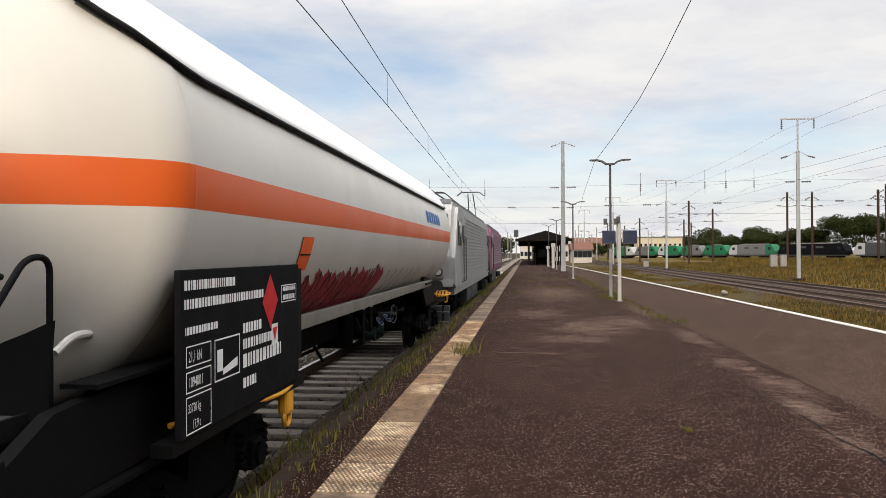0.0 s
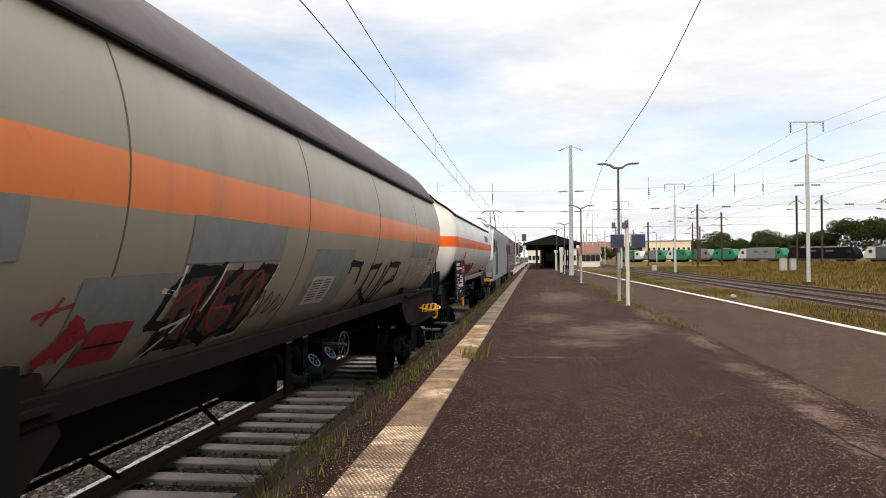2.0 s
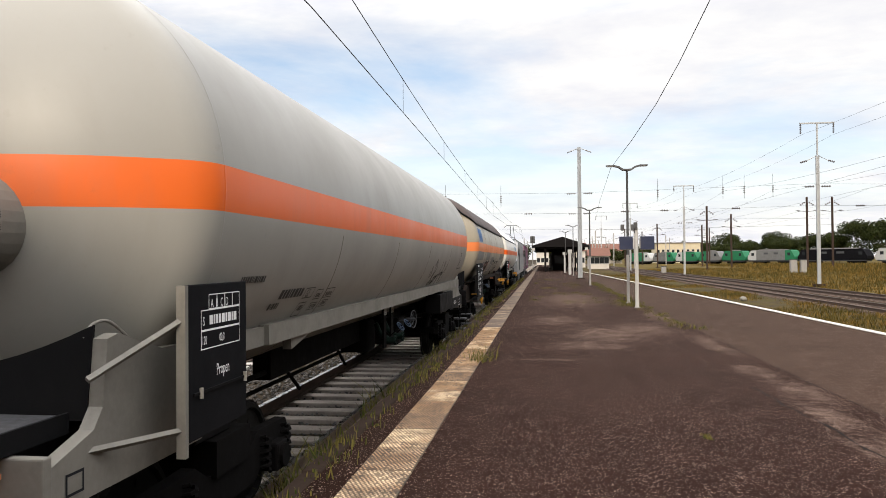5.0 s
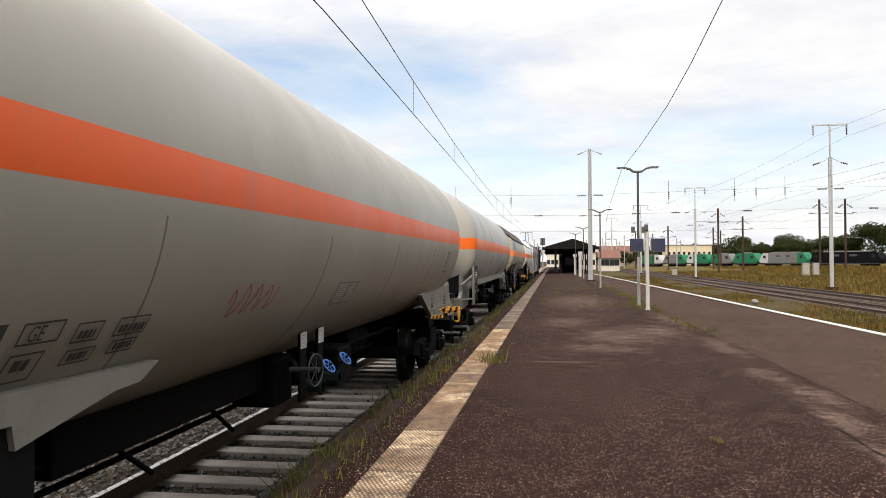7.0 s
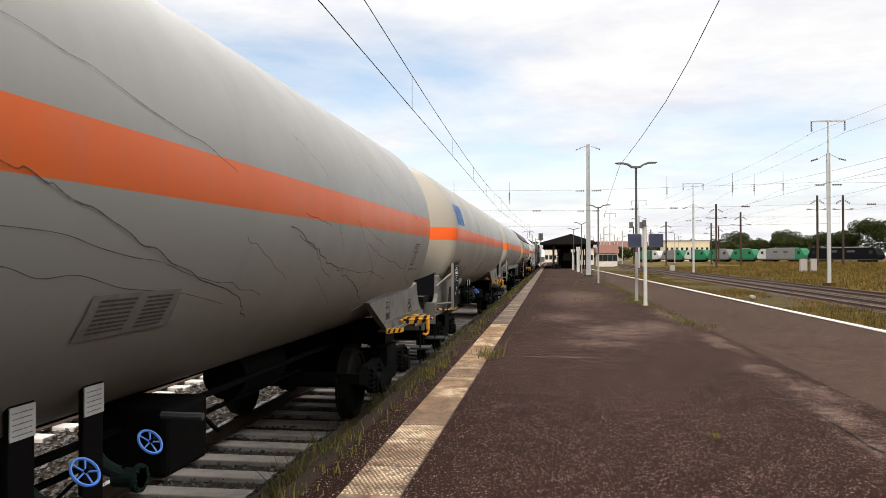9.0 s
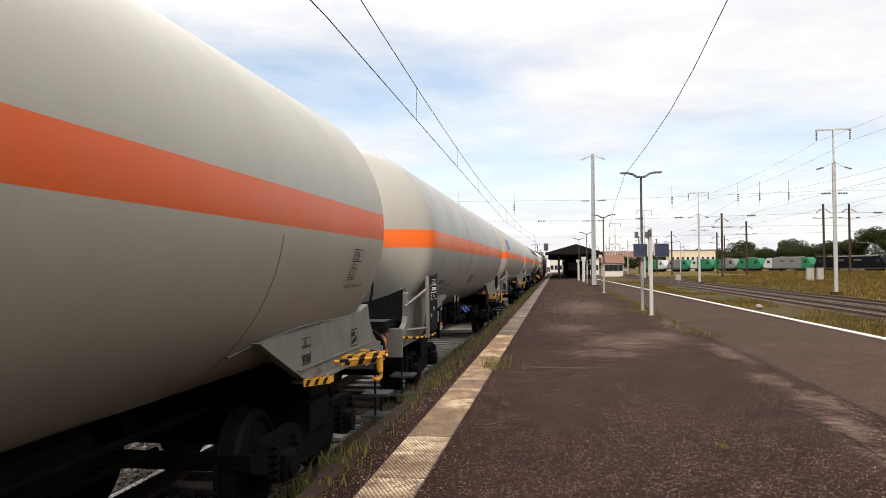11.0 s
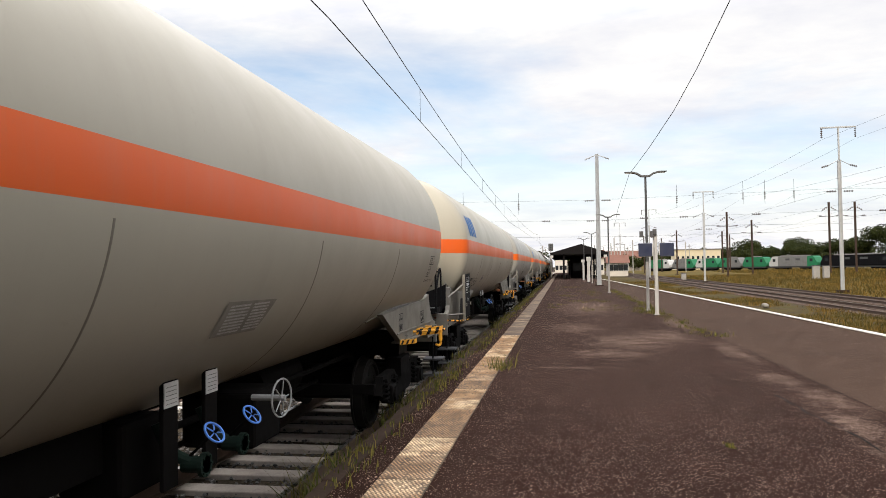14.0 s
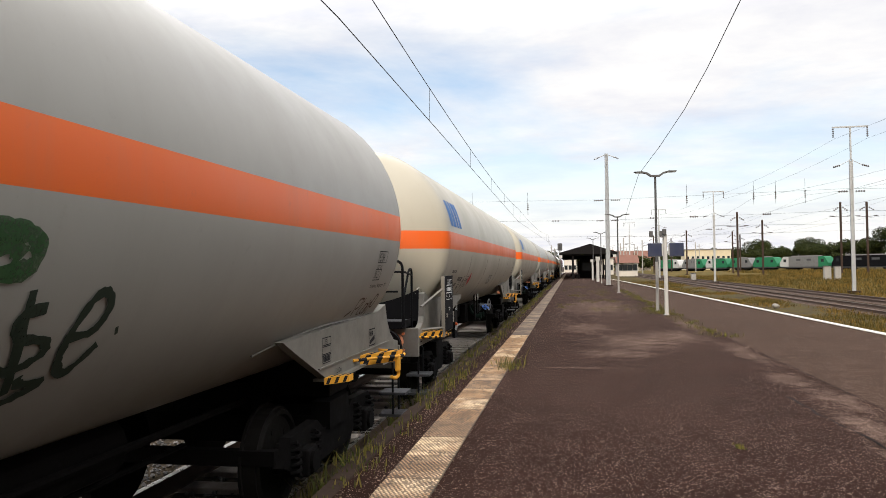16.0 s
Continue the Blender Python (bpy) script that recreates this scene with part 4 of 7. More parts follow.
        for zz, body in ((0.36, "21,8 kN"), (0.50, "110550 l"), (0.64, "32750 kg"), (0.76, "20,0 t")):
            board_frame(bm, X, y0 + 0.06, y0 + 0.42, z1 - zz, z1 - zz + 0.12, 0.008)
            board_text("board_lettering", body, X + 0.001, y0 + 0.09, z1 - zz + 0.03, 0.085, bd, narrow=0.6)
        for zz, hh, ll in ((0.37, 0.07, 0.30), (0.51, 0.07, 0.58), (0.65, 0.07, 0.56), (0.84, 0.075, 0.20), (0.97, 0.05, 0.4)):
            board_bars(bm, X, y0 + 0.55, z1 - zz, ll, hh, rnd)
        board_frame(bm, X, y0 + 1.05, y0 + 1.42, z1 - 0.38, z1 - 0.16, 0.010)
        bm.faces.new([bm.verts.new((X, a, b)) for a, b in ((y0 + 1.16, z1 - 0.35), (y0 + 1.38, z1 - 0.32), (y0 + 1.38, z1 - 0.26), (y0 + 1.16, z1 - 0.31))])
        board_frame(bm, X, y0 + 1.55, y1 - 0.04, z1 - 0.30, z1 - 0.14, 0.008)
        board_bars(bm, X, y0 + 1.60, z1 - 0.21, y1 - y0 - 1.75, 0.04, rnd)
        board_text("board_lettering", "Propan", X + 0.001, y0 + 1.66, z1 - 0.45, 0.07, bd, narrow=0.62)
        board_text("board_lettering", "Propen", X + 0.001, y0 + 1.66, z1 - 0.62, 0.07, bd, narrow=0.62)
    marks = part("board_stencil", bm, "ink_white", bd, "white stencilled markings")
    marks["kind"] = "stuff"
    if kind:
        c, zc, h = (y0 + 1.47, z1 - 0.36, 0.27) if kind == 1 else (y0 + 0.95, z1 - 0.80, 0.07)
        if kind == 1:
            bm = bmesh.new()
            bm.faces.new([bm.verts.new((X, c + a, z1 - 0.27 + b)) for a, b in ((0, -0.21), (0.17, 0), (0, 0.21), (-0.17, 0))])
            part("hazard_diamond", bm, "red", bd, "dark red hazard diamond")
            c, zc = y0 + 1.56, z1 - 0.53
        bm = bmesh.new()
        bm.faces.new([bm.verts.new((X + 0.001, c + a, zc + b)) for a, b in ((-0.07, -0.08), (0.07, -0.08), (0.07, 0.08), (-0.07, 0.08))])
        w = part("warning_label", bm, "ink_white", bd)
        bm = bmesh.new()
        bm.faces.new([bm.verts.new((X + 0.003, c + a, zc + b)) for a, b in ((0, -0.06), (0.055, 0.05), (-0.055, 0.05))])
        part("red_triangle", bm, "red", w)
    return bd


def wagon(number, shell, frame_mat, data, railing, shield=None, seams=(4.2, 9.2)):
    w = root("tank_wagon")
    bm = bmesh.new()
    dome = [(-(2.2 * math.cos(radians(a)) - 1.449), 2.2 * math.sin(radians(a))) for a in (4, 9, 14, 20, 26, 32)] + [(-0.35 * math.cos(radians(a)), 1.15 + 0.35 * math.sin(radians(a))) for a in (38.4, 46, 54, 62, 70, 78, 85)]
    prof = [(REAR - 0.751, 0.02)] + [(REAR + y, r) for y, r in dome] + [(REAR, RAD), (LEN, RAD)] + [(LEN - y, r) for y, r in dome[::-1]] + [(LEN + 0.751, 0.02)]
    revolve(bm, prof, AXIS, 72)
    tank = part("tank", bm, shell, w, smooth=True)
    for y in (REAR, LEN):
        bm = bmesh.new()
        revolve(bm, [(y - 0.012, RAD + 0.0005), (y - 0.006, RAD + 0.003), (y + 0.006, RAD + 0.003), (y + 0.012, RAD + 0.0005)], AXIS, 72)
        part("weld_seam", bm, shell, tank, smooth=True)
    for y in seams:
        bm = bmesh.new()
        revolve(bm, [(y - 0.010, RAD + 0.0005), (y - 0.005, RAD + 0.0025), (y + 0.005, RAD + 0.0025), (y + 0.010, RAD + 0.0005)], AXIS, 48, -75, 24 if number == 2 else -8)
        part("weld_seam", bm, "seam_rust" if number == 2 else "seam", tank, smooth=True)
    # sun shield over the upper part of the shell
    if shield:
        mat, lift = shield
        bm = bmesh.new()
        r = RAD + lift
        half = [(-0.34, 0.16, 46), (-0.30, 0.12, 39), (-0.22, 0.06, 33), (-0.10, 0.02, 28.5), (0.08, 0.0, 26), (0.35, 0.0, 25)]
        pr = [(REAR + y, r - d, a) for y, d, a in half] + [(LEN - y, r - d, a) for y, d, a in half[::-1]]
        rows = [[bm.verts.new((q * math.cos(radians(a + (180 - 2 * a) * k / 40)), y, AXIS + q * math.sin(radians(a + (180 - 2 * a) * k / 40)))) for k in range(41)] for y, q, a in pr]
        for a, b in zip(rows, rows[1:]):
            for k in range(40):
                bm.faces.new((a[k], b[k], b[k + 1], a[k + 1]))
        bmesh.ops.recalc_face_normals(bm, faces=bm.faces)
        sh = part("sun_shield", bm, mat, w, "sheet metal sun shield over the tank", smooth=True)
        s = sh.modifiers.new("thick", "SOLIDIFY")
        s.thickness, s.offset = 0.012, -1
        bm = bmesh.new()
        for side in (-1, 1):
            tube(bm, [(side * (q - 0.01) * math.cos(radians(a)), y, AXIS + (q - 0.01) * math.sin(radians(a))) for y, q, a in pr], 0.024, 8)
        part("shield_rim", bm, "railing", sh)
        # thin black arcs stand in for the shadow along the shield's end arches
        for ye, f in ((REAR - 0.35, 1), (LEN + 0.35, -1)):
            bm = bmesh.new()
            revolve(bm, [(ye, r - 0.178), (ye - f * 0.008, r - 0.160), (ye + f * 0.016, r - 0.140), (ye + f * 0.02, r - 0.155)], AXIS, 40, 46, 134)
            part("end_shade", bm, "railing", sh, "black arc drawn for the shade at the shield's end")
    # underframe
    long = data > 0
    for e, flip in ((0.0, 1), (LEN, -1)):
        for s in (-1, 1):
            bm = bmesh.new()
            if long:
                out = [(-1.08, 0.92), (-1.08, 1.22), (-0.75, 1.38), (2.6, 1.62), (2.75, 1.30), (2.3, 0.98)]
            else:
                out = [(-1.08, 0.98), (-1.08, 1.20), (-0.76, 1.30), (-0.68, 1.40), (-0.64, 1.74), (-0.54, 1.76), (-0.1, 1.63)] if flip == 1 else [(-1.08, 0.98), (-1.08, 1.20), (-0.86, 1.24), (-0.68, 1.34), (-0.54, 1.50), (-0.46, 1.70), (-0.1, 1.63)]
                out += [(3.27, 1.58), (3.08, 1.49), (2.85, 1.48), (2.14, 1.35), (2.12, 1.46), (0.9, 1.46), (0.7, 1.12), (0.4, 0.98)] if flip == 1 else [(2.75, 1.56), (2.45, 1.43), (1.70, 1.12), (-0.2, 1.12), (-0.35, 0.98)]
            prism(bm, [(e + flip * y, z) for y, z in out], s * 1.12, s * 1.20)
            if long:
                box(bm, s * 1.06, s * 1.26, min(e - flip * 1.08, e + flip * 1.9), max(e - flip * 1.08, e + flip * 1.9), 0.895, 0.925)
            elif flip == -1 and number != 3:
                box(bm, s * 1.06, s * 1.25, e - 1.7, e + 0.2, 1.095, 1.12)
            if long:
                box(bm, s * 1.06, s * 1.27, min(e - flip * 0.5, e + flip * 2.65), max(e - flip * 0.5, e + flip * 2.65), 1.45, 1.475)
            else:
                if flip == -1 and number != 3:
                    box(bm, s * 1.12, s * 1.215, e - 1.95, e + 0.6, 1.238, 1.252)
            cr = part("cradle", bm, frame_mat, w, "welded cradle plate that carries the tank end")
            if s == 1 and not long and flip == 1:
                part("corner_mark", board_frame(bmesh.new(), 1.203, e - 0.98, e - 0.84, 1.03, 1.14, 0.014), "ink", cr)
            if s == 1 and not long and flip == -1 and number != 3:
                bm = board_frame(bmesh.new(), 1.203, e - 0.29, e - 0.03, 1.27, 1.46, 0.012)
                board_bars(bm, 1.203, e - 0.26, 1.38, 0.14, 0.05, random.Random(number))
                bm.faces.new([bm.verts.new((1.203, e + a, b)) for a, b in ((-0.26, 1.29), (-0.06, 1.33), (-0.06, 1.38), (-0.26, 1.33))])
                mk = part("load_sign", bm, "ink", cr)
                mk["kind"] = "stuff"
                py = e + flip * 1.72
                bm = bmesh.new()
                for k in range(3):
                    board_frame(bm, 1.203, py - 0.12, py + 0.12, 1.275 + k * 0.08, 1.351 + k * 0.08, 0.008)
                board_bars(bm, 1.203, py - 0.09, 1.29, 0.18, 0.05, random.Random(number + 3))
                board_text("revision_mark", "REV", 1.2035, py - 0.06, 1.445, 0.07, cr, "ink", 0.7)
                mk = part("revision_panel", bm, "ink", cr)
                mk["kind"] = "stuff"
                board_text("length_mark", "18.20 m" if number == 1 else "12.10 m", 1.2035, e + flip * 1.35 - 0.12, 1.14 if flip == -1 else 1.50, 0.075, cr, "ink")
        bm = B((-1.215, 1.215, e - flip * 1.12 - 0.03, e - flip * 1.12 + 0.03, 0.84, 1.26 if flip == 1 else 1.14), bevel=0.01)
        hs = part("headstock", bm, frame_mat if not long else "frame_black", w)
        part("centre_sill", B((-0.4, 0.4, min(e - flip * 1.08, e + flip * 1.6), max(e - flip * 1.08, e + flip * 1.6), 0.80, 1.06), bevel=0.01), "frame_black", w)
        part("bolster", B((-1.05, 1.05, min(e + flip * 0.62, e + flip * 1.2), max(e + flip * 0.62, e + flip * 1.2), 0.87, 1.2), bevel=0.01), "frame_black", w)
        for x in (-0.875, 0.875):
            buffer(w, x, e - flip * ENDS, -flip * 0.95, "red" if number == 1 else "buffer_red" if number in (4, 6) and flip == 1 else "buffer_o")
        bm = bmesh.new()
        tube(bm, [(0, e - flip * 1.12, 1.0), (0, e - flip * 1.5, 0.98), (0.02, e - flip * 1.72, 0.86)], 0.045, 8, 0.1)
        ring(bm, (0.0, e - flip * 1.58, 0.86), (1, 0, 0), 0.09, 0.025, 16, 6)
        part("coupling", bm, "bogie", w)
        bm = bmesh.new()
        tube(bm, [(0.35, e - flip * 1.12, 0.95), (0.35, e - flip * 1.35, 0.9), (0.32, e - flip * 1.5, 0.55), (0.2, e - flip * 1.68, 0.5)], 0.03, 8, 0.12)
        part("brake_hose", bm, "railing", w)
        # corner step
        st = part("corner_step", B((1.02, 1.36, e - flip * 0.95 - 0.17, e - flip * 0.95 + 0.17, 0.55, 0.585), bevel=0.004), "grating", w, "grated steel corner step")
        part("lower_tread", B((1.02, 1.36, e - flip * 0.95 - 0.17, e - flip * 0.95 + 0.17, 0.28, 0.315), bevel=0.004), "grating", st)
        for d in (-0.155, 0.155):
            part("step_hanger", rod(bmesh.new(), (1.20, e - flip * 0.95 + d, 0.28), (1.20, e - flip * 0.95 + d, 0.95), 0.014, 6), "railing", st)
    if long:
        for s in (-1, 1):
            part("sole_bar", B((s * 1.14, s * 1.22, 1.5, LEN - 1.5, 1.38, 1.52), bevel=0.01), "frame_grey" if number == 1 else "frame_brown", w, "long sill under the tank")
    if long:
        part("saddle_lip", tube(bmesh.new(), [(0.98, -0.42, 1.62), (1.0, -0.30, 1.70), (1.02, -0.02, 1.69), (1.04, 0.15, 1.60), (1.06, 0.5, 1.56)], 0.022, 8, 0.1), "tank_white" if number == 1 else "frame_brown", w, "curved lip of the tank saddle")
    else:
        part("saddle_lip", tube(bmesh.new(), [(1.07, -0.64, 1.74), (1.08, -0.60, 1.81), (1.10, -0.50, 1.83), (1.12, -0.40, 1.77), (1.14, -0.30, 1.68)], 0.009, 8, 0.08), shell if number == 7 else "frame_grey", w, "pale curved lip of the tank saddle")
    # banded hand bars and hatched plates at the corners
    if number == 3:
        for s in (-1, 1):
            sl = part("black_sill", B((s * 1.203, s * 1.235, LEN - 1.4, LEN + 1.05, 0.95, 1.19), bevel=0.006), "frame_black", w, "black lower sill with white marks")
            if s == 1:
                bm = bmesh.new()
                for k in range(6):
                    board_frame(bm, 1.2375, LEN - 0.72 + 0.075 * k, LEN - 0.65 + 0.075 * k, 1.05, 1.12, 0.006)
                    board_bars(bm, 1.2375, LEN - 0.70 + 0.075 * k, 1.065, 0.02, 0.04, random.Random(k))
                board_frame(bm, 1.2375, LEN + 0.30, LEN + 0.50, 1.03, 1.13, 0.006)
                board_bars(bm, 1.2375, LEN - 0.10, 1.05, 0.05, 0.05, random.Random(9))
                board_bars(bm, 1.2375, LEN + 0.20, 0.965, 0.45, 0.018, random.Random(4))
                part("sill_mark", bm, "ink_white", sl)["kind"] = "stuff"
    elif data == 0:
        stripes_bar(w, [(1.20, -1.05, 1.12), (1.36, -0.7, 1.08), (1.46, 0.0, 1.06), (1.45, 0.28, 1.06)], 0.016)
        if number in (7, 8):
            wedge_plate(w, [(1.203, -0.95), (1.45, -0.30), (1.45, -0.02), (1.203, -0.5)], 1.08, 1.16)
        stripes_bar(w, [(1.20, LEN - 0.90, 1.19), (1.34, LEN - 0.60, 1.18), (1.50, LEN - 0.16, 1.15), (1.54, LEN + 0.02, 1.15), (1.48, LEN + 0.16, 1.17), (1.20, LEN + 0.12, 1.19)], 0.016)
        wedge_plate(w, [(1.203, LEN - 0.65), (1.50, LEN - 0.15), (1.50, LEN + 0.05), (1.203, LEN - 0.40)], 1.10, 1.21)
        wedge_plate(w, [(1.203, LEN - 1.80), (1.37, LEN - 1.58), (1.37, LEN - 1.45), (1.203, LEN - 1.62)], 1.085, 1.145, "corner_plate")
        for s in (-1, 1):
            part("black_sole", B((s * 1.08, s * 1.17, 0.7, 2.3, 0.98, 1.455), bevel=0.008), "frame_black", w)
            if number in (4, 6):
                continue
            eq = part("equipment_panel", B((s * 1.04, s * 1.10, 2.99, 3.32, 0.72, 1.41), bevel=0.01), "frame_black", w, "black equipment panel under the tank")
            if s == 1:
                part("panel_label", B((1.10, 1.104, 3.12, 3.30, 1.36, 1.40)), "notice_dim", eq, "small pale label")
                board_text("brake_lettering", "KE-GP", 1.103, 3.03, 1.28, 0.055, eq, "ink_white", 0.7)
                part("brake_ring", ring(bmesh.new(), (1.103, 3.24, 1.30), (1, 0, 0), 0.035, 0.004, 20, 4), "ink_white", eq)
                part("tag_holder", B((1.04, 1.09, 2.81, 2.96, 1.05, 1.23), bevel=0.006), "notice_dim", eq, "pale dirty brake tag")
                bm = bmesh.new()
                bmesh.ops.create_icosphere(bm, subdivisions=2, radius=0.032, matrix=Matrix.Translation((1.12, 3.03, 1.0)))
                part("cock_knob", bm, "orange", eq, "orange brake cock knob")
                part("cock_body", rod(bmesh.new(), (1.10, 3.03, 0.88), (1.12, 3.03, 0.97), 0.035, 10), "notice", eq)
    if data:
        bar = part("hand_bar", tube(bmesh.new(), [(1.24, 0.3, 1.08), (1.40, 0.8, 1.06), (1.44, 1.8, 1.0), (1.42, 2.1, 1.02)], 0.02, 8, 0.15), "yellow", w, "yellow shunter's bar")
        bm = B((1.34, 1.44, 1.95, 2.12, 0.78, 1.05), bevel=0.03)
        ring(bm, (1.40, 2.03, 0.76), (1, 0, 0), 0.07, 0.022, 14, 6)
        part("lashing_hook", bm, "yellow", w, "yellow lashing hook")
        wedge_plate(w, [(1.21, LEN - 0.60), (1.42, LEN - 0.25), (1.42, LEN - 0.02), (1.21, LEN - 0.30)], 1.06, 1.20)
        part("hand_bar", tube(bmesh.new(), [(1.21, LEN - 0.92, 1.16), (1.38, LEN - 0.62, 1.10), (1.50, LEN - 0.10, 1.10), (1.48, LEN + 0.10, 1.13), (1.21, LEN + 0.08, 1.17)], 0.017, 8, 0.12), "yellow", w, "yellow shunter's bar")
    for y in (() if number == 3 else (LEN - 0.13,)) if data == 0 else (LEN - 0.12,):
        hx = 1.49 if data == 0 else 1.43
        bm = B((hx - 0.025, hx + 0.025, y - 0.05, y + 0.05, 0.98, 1.17), bevel=0.018)
        tube(bm, [(hx, y + 0.02, 1.0), (hx, y + 0.03, 0.93), (hx - 0.03, y - 0.02, 0.90), (hx - 0.06, y - 0.07, 0.93)], 0.02, 8, 0.05)
        part("lashing_hook", bm, "yellow", w, "yellow lashing hook")
    # data board and its struts
    if data == 0:
        board(w, -0.30, 0.52, 1.12, 2.0, 0)
        part("board_post", B((1.415, 1.468, -0.338, -0.302, 1.05, 2.0)), "frame_grey", w, "pale angle-steel post")
        part("board_brace", rod(bmesh.new(), (1.43, -0.33, 1.80), (1.18, -0.78, 1.55), 0.020, 4), "frame_grey", w)
        part("board_brace", rod(bmesh.new(), (1.43, -0.33, 1.20), (1.18, -0.80, 1.20), 0.020, 4), "frame_grey", w)
    elif data == 1:
        board(w, 0.0, 2.18, 1.06, 2.04, 1)
        bm = B((1.30, 1.44, -0.05, 2.4, 0.98, 1.055), (1.15, 1.40, 2.18, 2.45, 1.2, 2.0))
        part("board_bracket", bm, "frame_black", w)
    else:
        board(w, -0.02, 1.9, 1.0, 2.01, 2)
        bm = B((1.30, 1.44, -0.05, 2.3, 0.92, 0.995), (1.38, 1.44, 1.91, 2.15, 1.05, 1.72))
        part("board_bracket", bm, "frame_black", w)
    # end platform and railing at the rear
    bm = B((-1.2, 1.02, -1.42, -0.72, 1.335, 1.36))
    pl = part("end_platform", bm, "grating", w, "grated end platform")
    part("platform_rim", B((-1.22, 1.04, -1.44, -1.42, 1.27, 1.375), (1.02, 1.04, -1.42, -0.72, 1.27, 1.375), (-1.22, -1.2, -1.42, -0.72, 1.27, 1.375)), "railing", pl)
    bm = bmesh.new()
    rows = []
    for i in range(17):
        x = -1.12 + 2.24 * i / 16
        top = 1.55 + 0.26 * (x / 1.12) ** 2
        rows.append([bm.verts.new(p) for p in ((x, -0.70, 1.33), (x, -0.68, 1.33), (x, -0.62, top), (x, -0.64, top))])
    for a, b in zip(rows, rows[1:]):
        for k in range(4):
            bm.faces.new((a[k], a[(k + 1) % 4], b[(k + 1) % 4], b[k]))
    bm.faces.new(rows[0]), bm.faces.new(rows[-1][::-1])
    bmesh.ops.recalc_face_normals(bm, faces=bm.faces)
    part("end_screen", bm, "frame_black", w, "black plate under the tank end")
    bm = bmesh.new()
    if railing == 2:
        k = 0.33 if number == 1 else 0.0
        q = 1.0 if number == 1 else 1.05
        tube(bm, [(q, -0.82 + k, 1.0), (q, -0.82 + k, 2.12), (q, -1.0 + k, 2.12), (q, -1.36 + k, 1.72), (q, -1.36 + k * 0.5, 1.30)], 0.017, 10, 0.12)
        tube(bm, [(q, -1.42, 1.30), (q, -1.42, 2.24), (-1.15, -1.42, 2.26), (-1.15, -1.42, 1.30)], 0.020, 10, 0.12)
        tube(bm, [(q, -0.84, 2.03), (q, -1.3, 2.08), (-1.15, -1.3, 2.10), (-1.15, -0.9, 1.36)], 0.016, 8, 0.1)
        tube(bm, [(0.98, -1.42, 1.80), (-1.15, -1.42, 1.80)], 0.013, 8)
        tube(bm, [(0.55, -1.46, 1.30), (0.55, -1.46, 1.78), (0.0, -1.46, 1.78), (0.0, -1.46, 1.30)], 0.013, 8, 0.1)
    elif railing == 1:
        tube(bm, [(0.10, -1.30, 1.36), (0.12, -1.32, 2.23), (0.82, -1.36, 2.23), (0.84, -1.36, 1.80), (0.72, -1.38, 1.34)], 0.018, 10, 0.14)
        tube(bm, [(0.2, -1.60, 1.0), (0.2, -1.60, 1.95), (-0.2, -1.60, 1.95), (-0.2, -1.60, 1.0)], 0.015, 8, 0.12)
    else:
        tube(bm, [(0.92, -1.52, 1.1), (0.92, -1.52, 2.42), (0.66, -1.52, 2.42), (0.66, -1.52, 1.1)], 0.021, 10, 0.16)
        tube(bm, [(0.92, -1.50, 2.02), (0.72, -1.50, 2.02), (0.72, -1.50, 1.2)], 0.015, 8, 0.1)
    part("end_railing", bm, "railing", w, "black tubular hand railing")
    # box or manhole cover on the rear end
    if railing == 2 and number != 1:
        bm = B((0.38, 0.53, -0.73, -0.57, 2.43, 2.76), bevel=0.012)
        bx = part("document_box", bm, "frame_grey", w, "grey metal box on an orange plate")
        part("box_plate", B((0.42, 0.575, -0.64, -0.47, 2.43, 2.77)), "orange", bx)
    elif railing in (0, 1):
        bm = bmesh.new()
        rod(bm, (0.35, -0.45, 2.35), (0.35, -0.70, 2.35), 0.30, 32)
        rod(bm, (0.35, -0.70, 2.35), (0.35, -0.74, 2.35), 0.27, 32)
        mh = part("manhole_cover", bm, "frame_grey" if railing else "ink_pale", w, "round bolted manhole cover")
        bm = bmesh.new()
        for k in range(16):
            a = k * math.pi / 8
            rod(bm, (0.35 + 0.23 * math.cos(a), -0.73, 2.35 + 0.23 * math.sin(a)), (0.35 + 0.23 * math.cos(a), -0.775, 2.35 + 0.23 * math.sin(a)), 0.022, 6)
        part("bolt", bm, "bogie", mh)
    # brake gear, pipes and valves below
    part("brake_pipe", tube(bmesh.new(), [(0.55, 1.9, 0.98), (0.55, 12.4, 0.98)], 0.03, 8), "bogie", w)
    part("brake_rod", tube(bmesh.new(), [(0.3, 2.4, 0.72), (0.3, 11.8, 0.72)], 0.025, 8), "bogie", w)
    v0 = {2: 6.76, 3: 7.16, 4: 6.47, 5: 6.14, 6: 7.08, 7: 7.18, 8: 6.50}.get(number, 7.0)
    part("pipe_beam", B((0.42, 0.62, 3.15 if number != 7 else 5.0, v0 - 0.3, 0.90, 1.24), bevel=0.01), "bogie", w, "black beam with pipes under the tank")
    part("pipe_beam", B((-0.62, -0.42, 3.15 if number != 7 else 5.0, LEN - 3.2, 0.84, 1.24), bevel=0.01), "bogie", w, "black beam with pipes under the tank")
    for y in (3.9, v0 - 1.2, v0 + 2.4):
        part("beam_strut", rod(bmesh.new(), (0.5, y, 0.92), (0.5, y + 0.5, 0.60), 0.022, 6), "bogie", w)
